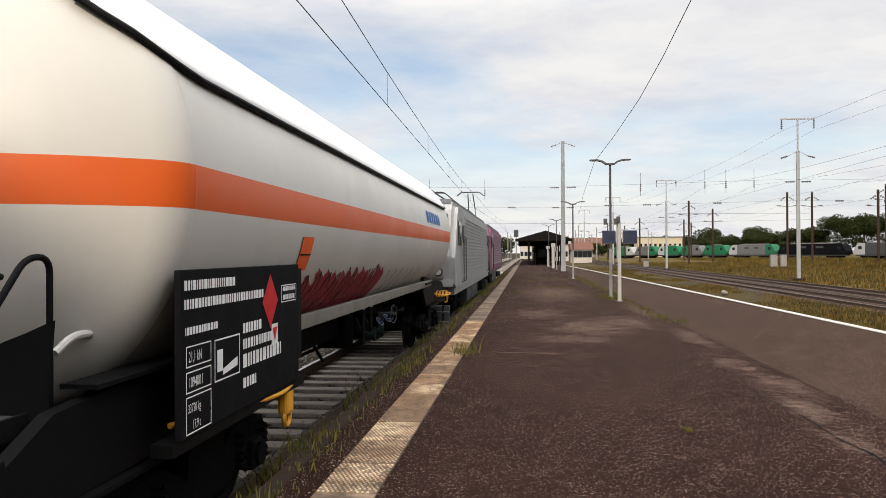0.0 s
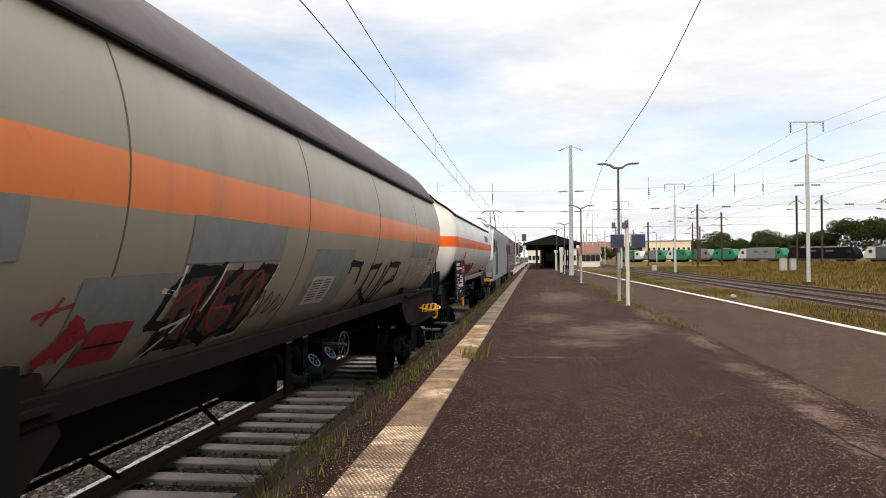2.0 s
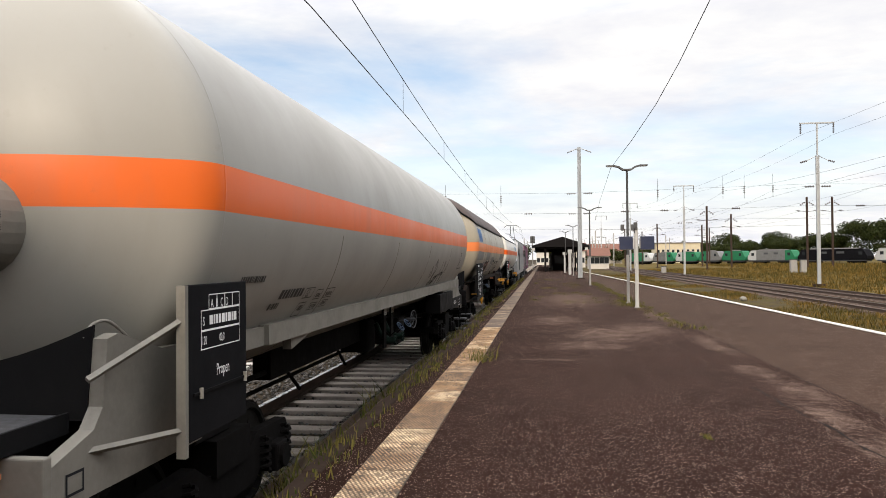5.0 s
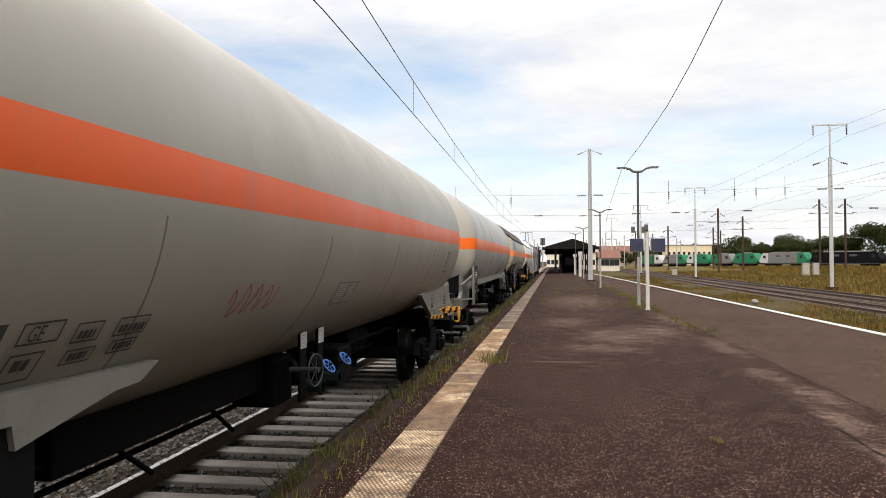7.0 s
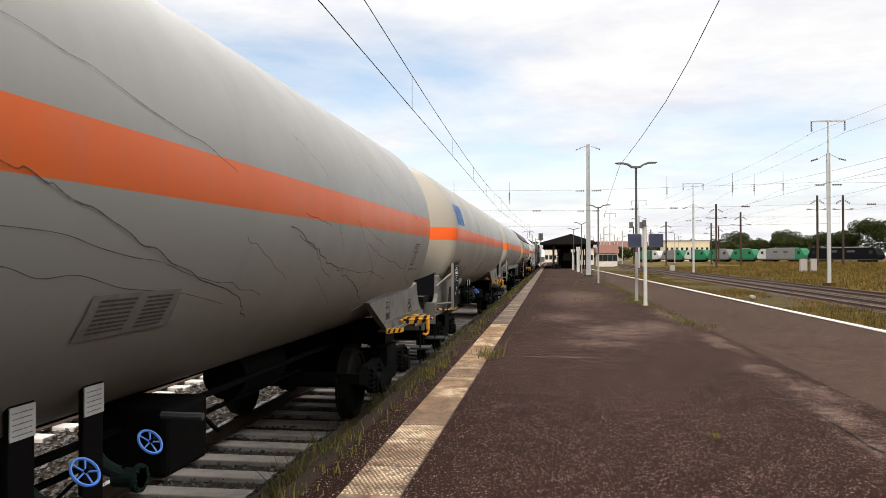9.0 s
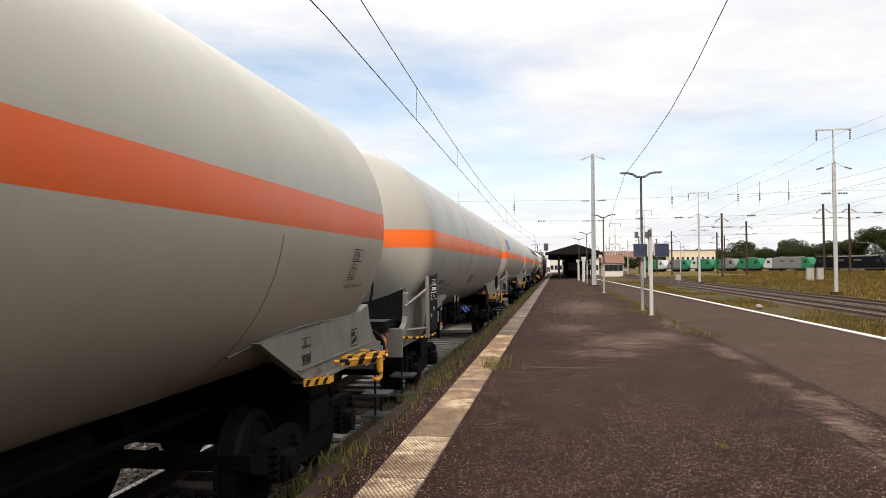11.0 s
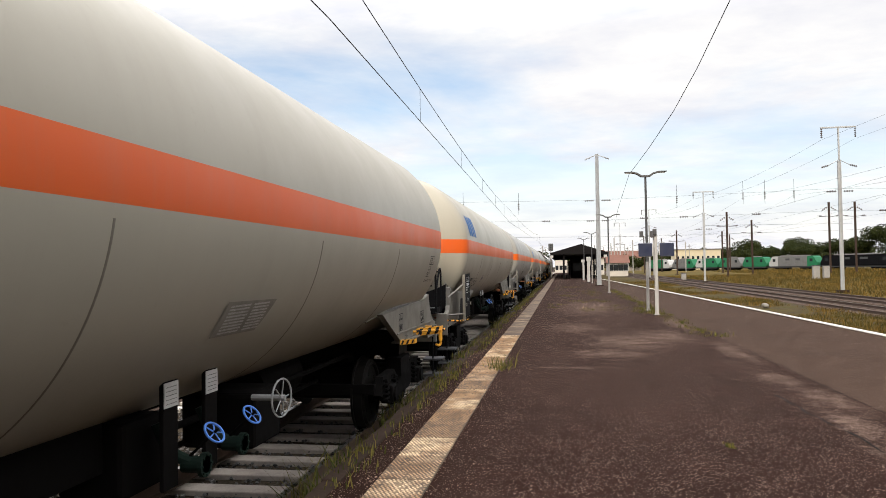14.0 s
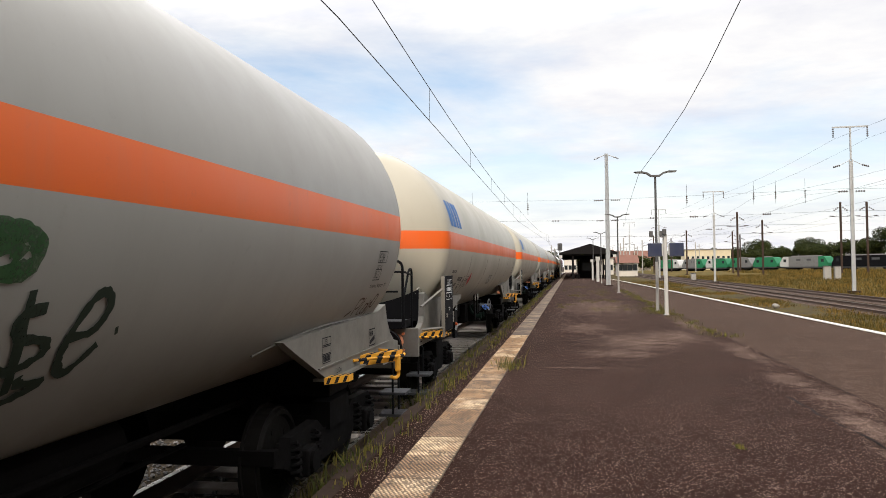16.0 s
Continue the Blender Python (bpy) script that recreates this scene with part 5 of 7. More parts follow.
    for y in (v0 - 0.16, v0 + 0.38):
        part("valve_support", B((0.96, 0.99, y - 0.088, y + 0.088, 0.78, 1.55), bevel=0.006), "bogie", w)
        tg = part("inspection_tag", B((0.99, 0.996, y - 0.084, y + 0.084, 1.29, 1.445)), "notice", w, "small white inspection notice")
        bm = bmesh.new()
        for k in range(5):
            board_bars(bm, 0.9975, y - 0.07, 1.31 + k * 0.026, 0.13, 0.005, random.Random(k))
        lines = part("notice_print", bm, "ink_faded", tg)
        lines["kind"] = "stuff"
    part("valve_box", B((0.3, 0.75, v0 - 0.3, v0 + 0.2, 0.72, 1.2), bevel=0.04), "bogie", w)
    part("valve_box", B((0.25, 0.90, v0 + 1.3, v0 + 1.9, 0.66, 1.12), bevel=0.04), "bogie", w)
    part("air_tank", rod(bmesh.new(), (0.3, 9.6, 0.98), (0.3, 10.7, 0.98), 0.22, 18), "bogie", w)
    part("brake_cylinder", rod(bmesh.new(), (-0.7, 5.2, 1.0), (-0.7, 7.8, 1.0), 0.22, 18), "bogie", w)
    wheel_mat = "valve_blue" if number in (4, 5, 6, 7, 8) else "valve_dim"
    for y in (v0, v0 + 0.58):
        bm = bmesh.new()
        tube(bm, [(0.8, y, 1.15), (0.88, y + 0.02, 0.95), (1.06, y + 0.05, 0.88)], 0.04, 10, 0.1)
        rod(bm, (0.96, y + 0.05, 0.88), (1.12, y + 0.05, 0.88), 0.055, 14)
        rod(bm, (1.09, y + 0.05, 0.88), (1.12, y + 0.05, 0.88), 0.08, 16)
        for k in range(8):
            c, d = math.cos(k * 0.785), math.sin(k * 0.785)
            rod(bm, (1.12, y + 0.05 + 0.065 * c, 0.88 + 0.065 * d), (1.13, y + 0.05 + 0.065 * c, 0.88 + 0.065 * d), 0.009, 6)
        v = part("drain_valve", bm, "valve_body", w, "dark green outlet valve below the tank")
        ax = Vector((0.72, -0.15, 0.62)).normalized()
        c = Vector((1.20, y, 1.10))
        bm = ring(bmesh.new(), c, ax, 0.074, 0.008, 26, 6)
        u = ax.orthogonal().normalized()
        q = ax.cross(u)
        for k in range(5):
            d = u * math.cos(k * 1.2566) + q * math.sin(k * 1.2566)
            rod(bm, c, c + d * 0.074, 0.005, 5)
        hw = part("valve_wheel", bm, wheel_mat, v, "valve hand wheel")
        part("spindle", rod(bmesh.new(), c - ax * 0.32, c + ax * 0.04, 0.010, 8), "bogie", hw)
    y = v0 - 0.42 if number == 4 else v0 + 1.15
    bm = bmesh.new() if number == 5 else ring(bmesh.new(), (1.20, y, 1.12), (1, -0.15, 0), 0.15, 0.008, 30, 6)
    for k in range(0 if number == 5 else 5):
        a = k * 1.2566
        rod(bm, (1.20, y, 1.12), (1.20, y + 0.15 * math.cos(a), 1.12 + 0.15 * math.sin(a)), 0.005, 5)
    rod(bm, (0.95, y, 1.12), (1.23, y, 1.12), 0.025, 8)
    part("brake_wheel", bm, "loco_dark" if number != 7 else "loco_grey", w, "grey brake hand wheel")
    if number == 3:
        for s in (-1, 1):
            part("side_sill", prism(bmesh.new(), [(1.5, 1.46), (1.5, 1.62), (LEN + 0.3, 1.62), (LEN + 0.3, 1.46)], s * 1.10, s * 1.24), "frame_grey", w, "long pale drip sill under the tank")
            part("side_box", B((s * 0.95, s * 1.26, 11.2, LEN - 1.1, 1.0, 1.40), bevel=0.01), "frame_black", w)
    elif not long:
        for pts in ([(2.95, -47), (2.8, -45.5), (2.3, -42.0), (1.7, -40.2), (1.1, -40.0), (0.4, -40.2), (0.15, -39.5)],):
            part("pad_edge", tube(bmesh.new(), [on_tank(y, a, 0.006) for y, a in pts], 0.010, 6, 0.2), "frame_grey", w)
            part("pad_edge", tube(bmesh.new(), [on_tank(LEN - y, a, 0.006) for y, a in pts], 0.010, 6, 0.2), "frame_grey", w)
    spin = bogie(w, 1.1) + bogie(w, LEN - 1.1)
    return w, tank, spin


def sharp(pts):
    """The same line with hard corners."""
    return [p for p in pts for k in range(2)]


def graffiti(parent, name, ink, strokes, width, label, seed=0):
    bm = bmesh.new()
    for i, s in enumerate(strokes):
        tank_stroke(bm, s, width, 0.0055 + 0.0007 * (i % 5), seed + i)
    g = part(name, bm, ink, parent, label)
    g["kind"] = "stuff"
    return g


def tag_letters(y0, y1, a0, a1, n, seed):
    """Looping sprayed strokes, no real letters."""
    rnd = random.Random(seed)
    w = (y1 - y0) / n
    out = []
    for i in range(n):
        y = y0 + i * w
        lo, hi = a0 + rnd.uniform(-1, 1), a1 + rnd.uniform(-1.5, 1.5)
        out.append([(y, lo + (hi - lo) * 0.5), (y + w * 0.2, hi), (y + w * 0.45, lo + (hi - lo) * 0.55), (y + w * 0.3, lo), (y + w * 0.8, lo + (hi - lo) * rnd.uniform(0.2, 0.5)), (y + w * 1.0, hi - rnd.uniform(0, 3))])
    return out


def jitter(line, seed, amount=1.0):
    """The same line with small kinks."""
    r = random.Random(seed)
    out = []
    for (y0, a0), (y1, a1) in zip(line, line[1:]):
        for k in range(5):
            t = k / 5
            out.append((y0 + (y1 - y0) * t + amount * r.uniform(-0.025, 0.025), a0 + (a1 - a0) * t + amount * r.uniform(-0.7, 0.7)))
    return out + [line[-1]]


WAGONS = []


def build_train():
    specs = [
        (1, "tank_white", "frame_black", 1, 2, ("shield_w", 0.035), ()),
        (2, "tank_beige", "frame_brown", 2, 0, ("shield", 0.035), (2.84, 5.70, 8.60, 11.48)),
        (3, "tank_grey", "frame_grey", 0, 1, None, (2.85, 5.68, 8.55, 11.45)),
        (4, "tank_cream_b", "frame_grey", 0, 1, None, (2.85, 5.68, 8.55, 11.45)),
        (5, "tank_grey", "frame_grey", 0, 1, None, ()),
        (6, "tank_cream", "frame_grey", 0, 2, None, (2.85, 5.68, 8.55, 11.45)),
        (7, "tank_cream", "frame_grey", 0, 2, None, (2.85, 5.68, 8.55, 11.45)),
        (8, "tank_grey", "frame_grey", 0, 2, None, ()),
    ]
    labels = {
        1: "white gas tank wagon with orange band, white sun shield, red graffiti",
        2: "grubby beige gas tank wagon with brown sun shield and grey overpaint",
        3: "grey gas tank wagon with an orange band and faded dark scrawl",
        4: "cream gas tank wagon with an orange band and a blue mark",
        5: "grey gas tank wagon with long dark scratches below its orange band",
        6: "cream gas tank wagon with blue mark and grey document box",
        7: "pale gas tank wagon with a blue mark and red hazard label",
        8: "pale grey gas tank wagon with dark green graffiti",
    }
    for num, shell, fr, data, rail, shield, seams in specs:
        w, tank, spin = wagon(num, shell, fr, data, rail, shield, seams)
        tagged(w, labels[num], "tank wagon", "wagons of the freight train")
        rnd = random.Random(num)
        mark = {2: (0.36, 1.58, 4.2, 20.0), 4: (0.24, 1.46, 8.5, 26.0), 6: (0.48, 1.75, 9.2, 27.0), 7: (0.29, 1.54, 9.4, 27.0)}.get(num)
        if mark:
            logo(tank, *mark, "ink_blue", 4)
        elif num == 1:
            logo(tank, 10.2, 12.4, 6.0, 15.0, "ink_blue", 6)
        if num > 2:
            small_writing(tank, {4: 0.46, 6: 0.68, 7: 0.80}.get(num, 0.6), num, -26.5 if num == 7 else -29.0, "ink_faded", {4: (1.08, -24.4), 7: (3.38, -27.6)}.get(num), num in (4, 6, 7, 8))
        if num != 1:
            front_writing(tank, num, framed=num not in (2, 3), rev={2: "05.24", 3: "05.22"}.get(num, "06.23"), y={4: 12.95, 7: 13.62, 8: 13.64}.get(num, 13.36))
        if num == 1:
            bm = bmesh.new()
            tank_poly(bm, [(2.28, -23.5), (2.60, -23.5), (2.60, -11.5), (2.28, -11.5)], 5, 0.012)
            p = part("danger_sign", bm, "orange", tank, "orange hazard number plate")
            bm = bmesh.new()
            tank_frame(bm, 2.28, 2.60, -23.5, -11.5, 0.012)
            tank_poly(bm, [(2.29, -17.9), (2.59, -17.9), (2.59, -17.3), (2.29, -17.3)], 1, 0.016)
            part("plate_border", bm, "ink", p)
            tank_text("plate_number", "23", 2.36, -15.8, 0.12, p, "ink")
            red = tag_letters(2.75, 6.3, -42, -25, 9, 4)
            graffiti(tank, "graffiti_fill", "spray_red", [[(2.7 + 0.33 * i, -48), (2.85 + 0.33 * i, -36), (2.95 + 0.33 * i, -27 + rnd.uniform(-2, 2))] for i in range(12)], 0.40, "dark red sprayed letters")
            graffiti(tank, "graffiti_outline", "ink", red, 0.035, "black outlines")
            graffiti(tank, "graffiti_outline", "ink", tag_letters(7.0, 10.6, -42, -28, 6, 9), 0.022, "thin black tag")
            graffiti(tank, "graffiti_outline", "ink", tag_letters(12.3, 13.2, -40, -28, 2, 12), 0.02, "thin black tag")
        if num == 2:
            for a, b, lo, hi in ((0.1, 2.15, -18.5, -7.7), (2.62, 3.50, -35.0, -20.4), (3.55, 5.15, -18.6, -7.6), (6.04, 7.50, -40.0, -13.9), (11.14, 13.12, -18.0, -7.8)):
                bm = tank_poly(bmesh.new(), [(a, lo), (b, lo + rnd.uniform(-1, 1)), (b, hi), (a, hi + rnd.uniform(-0.5, 0.5))], 8, 0.004)
                part("overpaint", bm, "patch", tank, "grey overpainted patch")
            bm = tank_poly(bmesh.new(), [(6.22, -36), (6.94, -37), (6.97, -24.8), (6.22, -24.4)], 6, 0.008)
            nt = part("notice", bm, "notice", tank, "faded notice sheet")
            bm = bmesh.new()
            for i in range(8):
                tank_bars(bm, 6.27, -26.5 - i * 1.15, 0.28, 0.016, rnd, 0.010)
                tank_bars(bm, 6.62, -26.5 - i * 1.15, 0.26, 0.016, rnd, 0.010)
            part("notice_print", bm, "ink_faded", nt)["kind"] = "stuff"
            p = part("danger_sign", tank_poly(bmesh.new(), [(2.86, -40.4), (3.25, -40.8), (3.23, -30.9), (2.86, -30.7)], 5, 0.012), "spray_red", tank, "hazard plate sprayed over in red")
            part("plate_border", tank_poly(bmesh.new(), [(2.87, -36.0), (3.23, -36.2), (3.23, -35.6), (2.87, -35.4)], 3, 0.016), "ink", p)
            graffiti(tank, "graffiti_fill", "spray_red", [[(2.72, -28.5), (2.66, -34), (2.56, -38)], [(2.80, -31), (2.68, -37)]], 0.13, "dark red spray", 7)
            graffiti(tank, "graffiti_tag", "spray_red", [[(2.36, -27.4), (2.62, -25.8)], [(2.44, -29.2), (2.52, -24.2)], [(3.60, -27.9), (3.85, -24.1), (3.97, -37.9)], [(4.19, -22.3), (4.19, -33.7), (4.48, -39.5), (4.52, -32.1), (4.2, -31.1)], [(4.57, -26.1), (4.83, -21.3), (5.0, -38.5)]], 0.028, "thin red strokes", 8)
            fill = [(3.62, -20.5, 4.08, -42), (3.95, -20.5, 4.40, -43), (4.30, -20.5, 4.72, -42), (4.70, -20.5, 4.92, -40)]
            for k, (a, hi, b, lo) in enumerate(fill):
                part("graffiti_fill", tank_poly(bmesh.new(), [(a - 0.08, lo), (b - 0.02, lo), (b + 0.10, hi), (a, hi)], 8, 0.0045), "spray_brown", tank, "brownish sprayed fill")
            graffiti(tank, "graffiti_letters", "ink", [sharp([(3.68, -21.9), (3.57, -22.7), (3.49, -25.3), (3.44, -33.3), (3.62, -34.1), (3.65, -42.6)]), sharp([(3.66, -20.3), (4.08, -20.3), (3.92, -30.0), (4.00, -41.0), (3.75, -40.0), (3.74, -30.5)]),
                                                        sharp([(4.40, -20.4), (4.10, -27.0), (4.12, -38.5), (4.40, -42.5), (4.66, -37.0), (4.58, -29.0), (4.36, -29.5)]), sharp([(4.52, -25.0), (4.78, -20.3), (5.06, -20.6), (4.98, -28.0), (4.90, -41.0), (4.66, -41.0), (4.76, -27.0)])], 0.075, "black sprayed letters", 3)
            graffiti(tank, "graffiti_outline", "ink_pale", [sharp([(3.40, -24.6), (3.56, -25.4), (3.58, -19.4)]), sharp([(3.58, -43.8), (3.86, -33.0), (3.62, -35.0)]), sharp([(4.14, -19.4), (4.08, -26), (4.02, -31)]), sharp([(5.12, -19.4), (5.02, -27), (4.94, -42.5), (4.60, -43.0)])], 0.030, "pale sprayed edges", 4)
            graffiti(tank, "graffiti_tag", "ink", tag_letters(5.02, 5.60, -37, -29, 3, 25), 0.018, "thin black tag", 6)
            graffiti(tank, "graffiti_letters", "ink", [sharp([(7.51, -24.2), (7.50, -19.8), (7.97, -20.6), (8.06, -29.7)]), sharp([(8.30, -47), (8.50, -33), (8.55, -22.4), (9.03, -21.6), (8.95, -33), (8.90, -44.2)]), sharp([(8.52, -34), (8.77, -38), (9.40, -44.5), (9.44, -33), (9.47, -22.4)])], 0.075, "black sprayed letters", 9)
            graffiti(tank, "graffiti_letters", "ink", [sharp([(9.10, -54), (9.62, -42.3), (9.62, -29.4), (9.73, -21.4), (10.42, -21.4), (10.50, -31.5), (9.95, -33.4), (9.86, -38.5), (9.78, -46), (9.45, -54)])], 0.085, "black sprayed outline of a block", 10)
            graffiti(tank, "graffiti_tag", "ink", [[(10.24, -29.4), (10.27, -28.4), (10.29, -31.6)], [(10.38, -29.8), (10.34, -29.0), (10.36, -28.5), (10.40, -29.4), (10.40, -31.6)]], 0.028, "small black strokes", 11)
            graffiti(tank, "graffiti_outline", "ink_pale", [[(9.28, -25.7), (9.40, -20.8), (9.36, -18.2), (9.28, -19.4), (9.24, -24)], [(9.20, -32), (9.34, -26), (9.45, -30), (9.40, -38)], [(10.44, -22.4), (10.42, -17.4), (10.60, -18.1), (10.63, -22.5), (10.49, -23.1), (10.60, -27), (10.62, -33)],
                                                            [(10.86, -34.2), (11.04, -30.1), (11.08, -24.1)], [(10.80, -33), (11.06, -29.6), (11.23, -37.6)], [(10.10, -35), (10.16, -40), (10.24, -44)]], 0.026, "pale sprayed loops", 5)
            graffiti(tank, "graffiti_outline", "ink_pale", [[(11.22, -17.3), (11.23, -22.3), (11.16, -24.2), (11.37, -31.1)], [(11.32, -17.3), (11.63, -23.9), (11.70, -29.8), (12.0, -37.5)], [(11.42, -17.3), (11.58, -22), (11.62, -29), (11.50, -36)], [(11.59, -17.4), (11.78, -23.0), (11.85, -18.5)],
                                                            [(12.21, -19.8), (12.05, -23.3), (12.21, -29.8), (12.39, -28.9), (12.30, -22.4), (12.20, -24), (12.26, -27)], [(12.59, -18.8), (12.41, -22.5), (12.53, -27.9), (12.76, -26.9), (12.70, -21.4), (12.54, -22.8), (12.60, -25.6)],
                                                            [(11.91, -42.4), (11.98, -33.1), (12.30, -41.0), (12.62, -34.4), (12.80, -29)], [(11.40, -33), (11.55, -36), (11.48, -42)]], 0.018, "pale sprayed letters", 6)
            graffiti(tank, "rust_run", "rust", [[(11.53, -19.5), (11.52, -27.1), (11.48, -33.9), (11.45, -41)]], 0.020, "dark rust run", 3)
        if num == 3:
            graffiti(tank, "graffiti_smear", "spray_dim", [[(9.80, -39.5), (9.79, -30.9), (9.75, -21.9), (9.70, -17.7)], [(9.60, -21.5), (9.76, -18.2), (9.92, -24.8), (9.80, -31), (9.98, -35), (10.26, -36.2)], [(10.28, -31.0), (10.12, -32.4), (10.18, -35.6), (10.34, -34.5), (10.34, -31.2), (10.46, -39.0)],
                                                          [(10.57, -18.0), (10.56, -27.4), (10.80, -40)], [(10.32, -31.6), (10.76, -29.1), (11.18, -29.1)], [(10.91, -18.2), (10.97, -28.6), (11.16, -38.5)], [(11.20, -28.2), (11.37, -20.2)], [(9.31, -26.0), (9.43, -31.5)], [(9.36, -22.0), (9.54, -30.4)], [(9.66, -36), (9.95, -37.5), (10.3, -37)]], 0.085, "smeared dark scrawl", 8)
        if num == 4:
            graffiti(tank, "graffiti_tag", "spray_red", tag_letters(3.9, 4.7, -32, -24, 4, 41), 0.014, "thin red tag", 9)
        if num == 5:
            for line, wd in (([(5.0, -1.5), (5.36, -4.9), (5.76, -9.8), (6.52, -18), (7.2, -25), (7.7, -30), (7.95, -36)], 0.011), ([(8.2, -8.5), (8.87, -14.3), (9.3, -18.9), (9.66, -21.8), (10.13, -25.6), (10.72, -31.4), (11.37, -39.2)], 0.013),
                             ([(4.4, -9), (5.6, -14), (7.0, -22), (8.0, -29)], 0.006), ([(4.6, -17), (5.8, -21), (7.4, -30)], 0.006), ([(5.2, 18), (5.9, 14), (6.6, 8), (7.2, 3)], 0.007), ([(7.4, -12), (7.9, -18), (8.4, -25)], 0.006)):
                graffiti(tank, "scratch", "rust", [jitter(line, int(line[0][0] * 10))], wd * 0.7, "long dark scratch", int(wd * 1000))
            for k, ln in enumerate(([(8.4, -11), (8.88, -15.1), (9.2, -21.7), (9.55, -25.4)], [(8.5, -4.2), (9.0, -5.6), (9.2, -6.8)], [(9.37, -3.4), (9.55, -10.0), (9.78, -17.0)], [(10.1, -3.2), (10.48, -11.8), (11.2, -24.6), (11.27, -35.0)],
                                    [(11.13, -6.6), (11.12, -21.4), (11.16, -32.9)], [(9.66, -21.8), (10.5, -24.0), (11.2, -24.6), (12.0, -29.0)], [(10.3, -4.3), (10.7, -8.0), (11.6, -13.0)], [(9.1, -24), (9.5, -30), (10.0, -37)], [(12.3, 14.0), (12.9, 9.0), (13.4, 2.0)], [(10.6, 26.0), (11.4, 17.0), (12.0, 11.0)], [(8.4, 20.0), (8.9, 14.0), (9.2, 9.0)])):
                graffiti(tank, "scratch", "rust", [jitter(ln, k, 0.45)], 0.005 if k < 6 else 0.0035, "fine dark crack in the paint", k)
            graffiti(tank, "scratch", "rust", [jitter([(10.6, -12), (11.4, -17.5), (12.54, -22.1), (13.0, -25.0), (13.35, -29.1), (14.06, -36.2)], 3)], 0.006, "long dark scratch", 2)
            graffiti(tank, "scratch", "rust", [jitter([(12.95, -19.9), (13.03, -22.4), (13.12, -24.0)], 5, 0.3)], 0.007, "short dark scratch", 3)
            nt = part("notice", tank_poly(bmesh.new(), [(5.95, -34), (6.8, -33.5), (6.75, -24.5), (5.95, -24.5)], 6, 0.008), "notice_dim", tank, "faded dirty notice sheet")
            bm = bmesh.new()
            for k in range(8):
                tank_bars(bm, 6.02, -26.0 - k * 0.95, 0.30, 0.012, rnd, 0.010)
                tank_bars(bm, 6.42, -26.0 - k * 0.95, 0.26, 0.012, rnd, 0.010)
            part("notice_print", bm, "ink_faded", nt)["kind"] = "stuff"
            graffiti(nt, "scratch", "rust", [jitter([(6.05, -33), (6.3, -28), (6.5, -29.5), (6.7, -26)], 9, 0.5)], 0.004, "fine dark scratch over the notice", 9)
        if num in (4, 7):
            a = 6.28 if num == 4 else 7.04
            nt = part("notice", tank_poly(bmesh.new(), [(a, -35.2), (a + 0.70, -35.4), (a + 0.82, -25.7), (a + 0.02, -25.2)], 6, 0.008), "notice_dim", tank, "faded dirty notice sheet")
            bm = bmesh.new()
            for i in range(9):
                tank_bars(bm, a + 0.08, -26.8 - i * 0.95, 0.30, 0.014, rnd, 0.010)
                tank_bars(bm, a + 0.44, -26.8 - i * 0.95, 0.26, 0.014, rnd, 0.010)
            part("notice_print", bm, "notice", nt)["kind"] = "stuff"
        if num == 4:
            part("danger_sign", tank_poly(bmesh.new(), [(1.60, -39.2), (1.96, -39.0), (1.94, -33.0), (1.58, -33.2)], 5, 0.010), "spray_red", tank, "dull red hazard plate")
        if num == 6:
            graffiti(tank, "graffiti_tag", "spray_violet", tag_letters(4.05, 4.42, -33, -26, 4, 61), 0.016, "violet scribbled tag", 6)
            p = part("danger_sign", tank_poly(bmesh.new(), [(1.86, -39.2), (2.26, -39.4), (2.24, -34.2), (1.82, -34.0)], 5, 0.010), "spray_red", tank, "dull red hazard plate")
        if num == 7:
            bm = B((1.24, 1.26, 1.02, 1.36, 1.16, 1.44), bevel=0.006)
            p = part("danger_sign", bm, "orange", w, "orange hazard number plate")
            bm = board_frame(bmesh.new(), 1.262, 1.02, 1.36, 1.16, 1.44, 0.012)
            box(bm, 1.26, 1.263, 1.03, 1.35, 1.294, 1.306)
            part("plate_border", bm, "ink", p)
            board_text("plate_number", "23", 1.264, 1.12, 1.325, 0.10, p, "ink")
            board_text("plate_number", "1077", 1.264, 1.06, 1.185, 0.10, p, "ink", 0.68)
        if num == 8:
            graffiti(tank, "graffiti_cloud", "spray_soft", [[(8.36, -12.0), (8.52, -11.2), (8.66, -12.0), (8.70, -14.5), (8.66, -16.8), (8.50, -17.6), (8.36, -17.0)], [(8.40, -14.0), (8.56, -13.6), (8.62, -15.2)]], 0.085, "soft green sprayed cloud", 2)
            graffiti(tank, "graffiti_tag", "spray_green", [[(8.73, -20.0), (8.76, -28), (8.85, -38.5)], [(8.84, -23.0), (8.72, -24.0), (8.74, -27.6), (8.90, -28.8), (8.93, -31.2), (8.80, -33.6), (8.66, -33.0)], [(9.06, -28.9), (9.20, -28.0), (9.25, -23.5), (9.19, -20.9), (9.11, -22.5), (9.05, -28.7), (9.07, -34.0), (9.16, -36.2), (9.28, -31.0)], [(9.37, -28.9), (9.39, -28.5)], [(8.80, -41), (8.92, -39.4), (9.03, -37.2), (8.90, -36.8), (8.86, -35.2)]], 0.052, "dark green sprayed letters", 4)
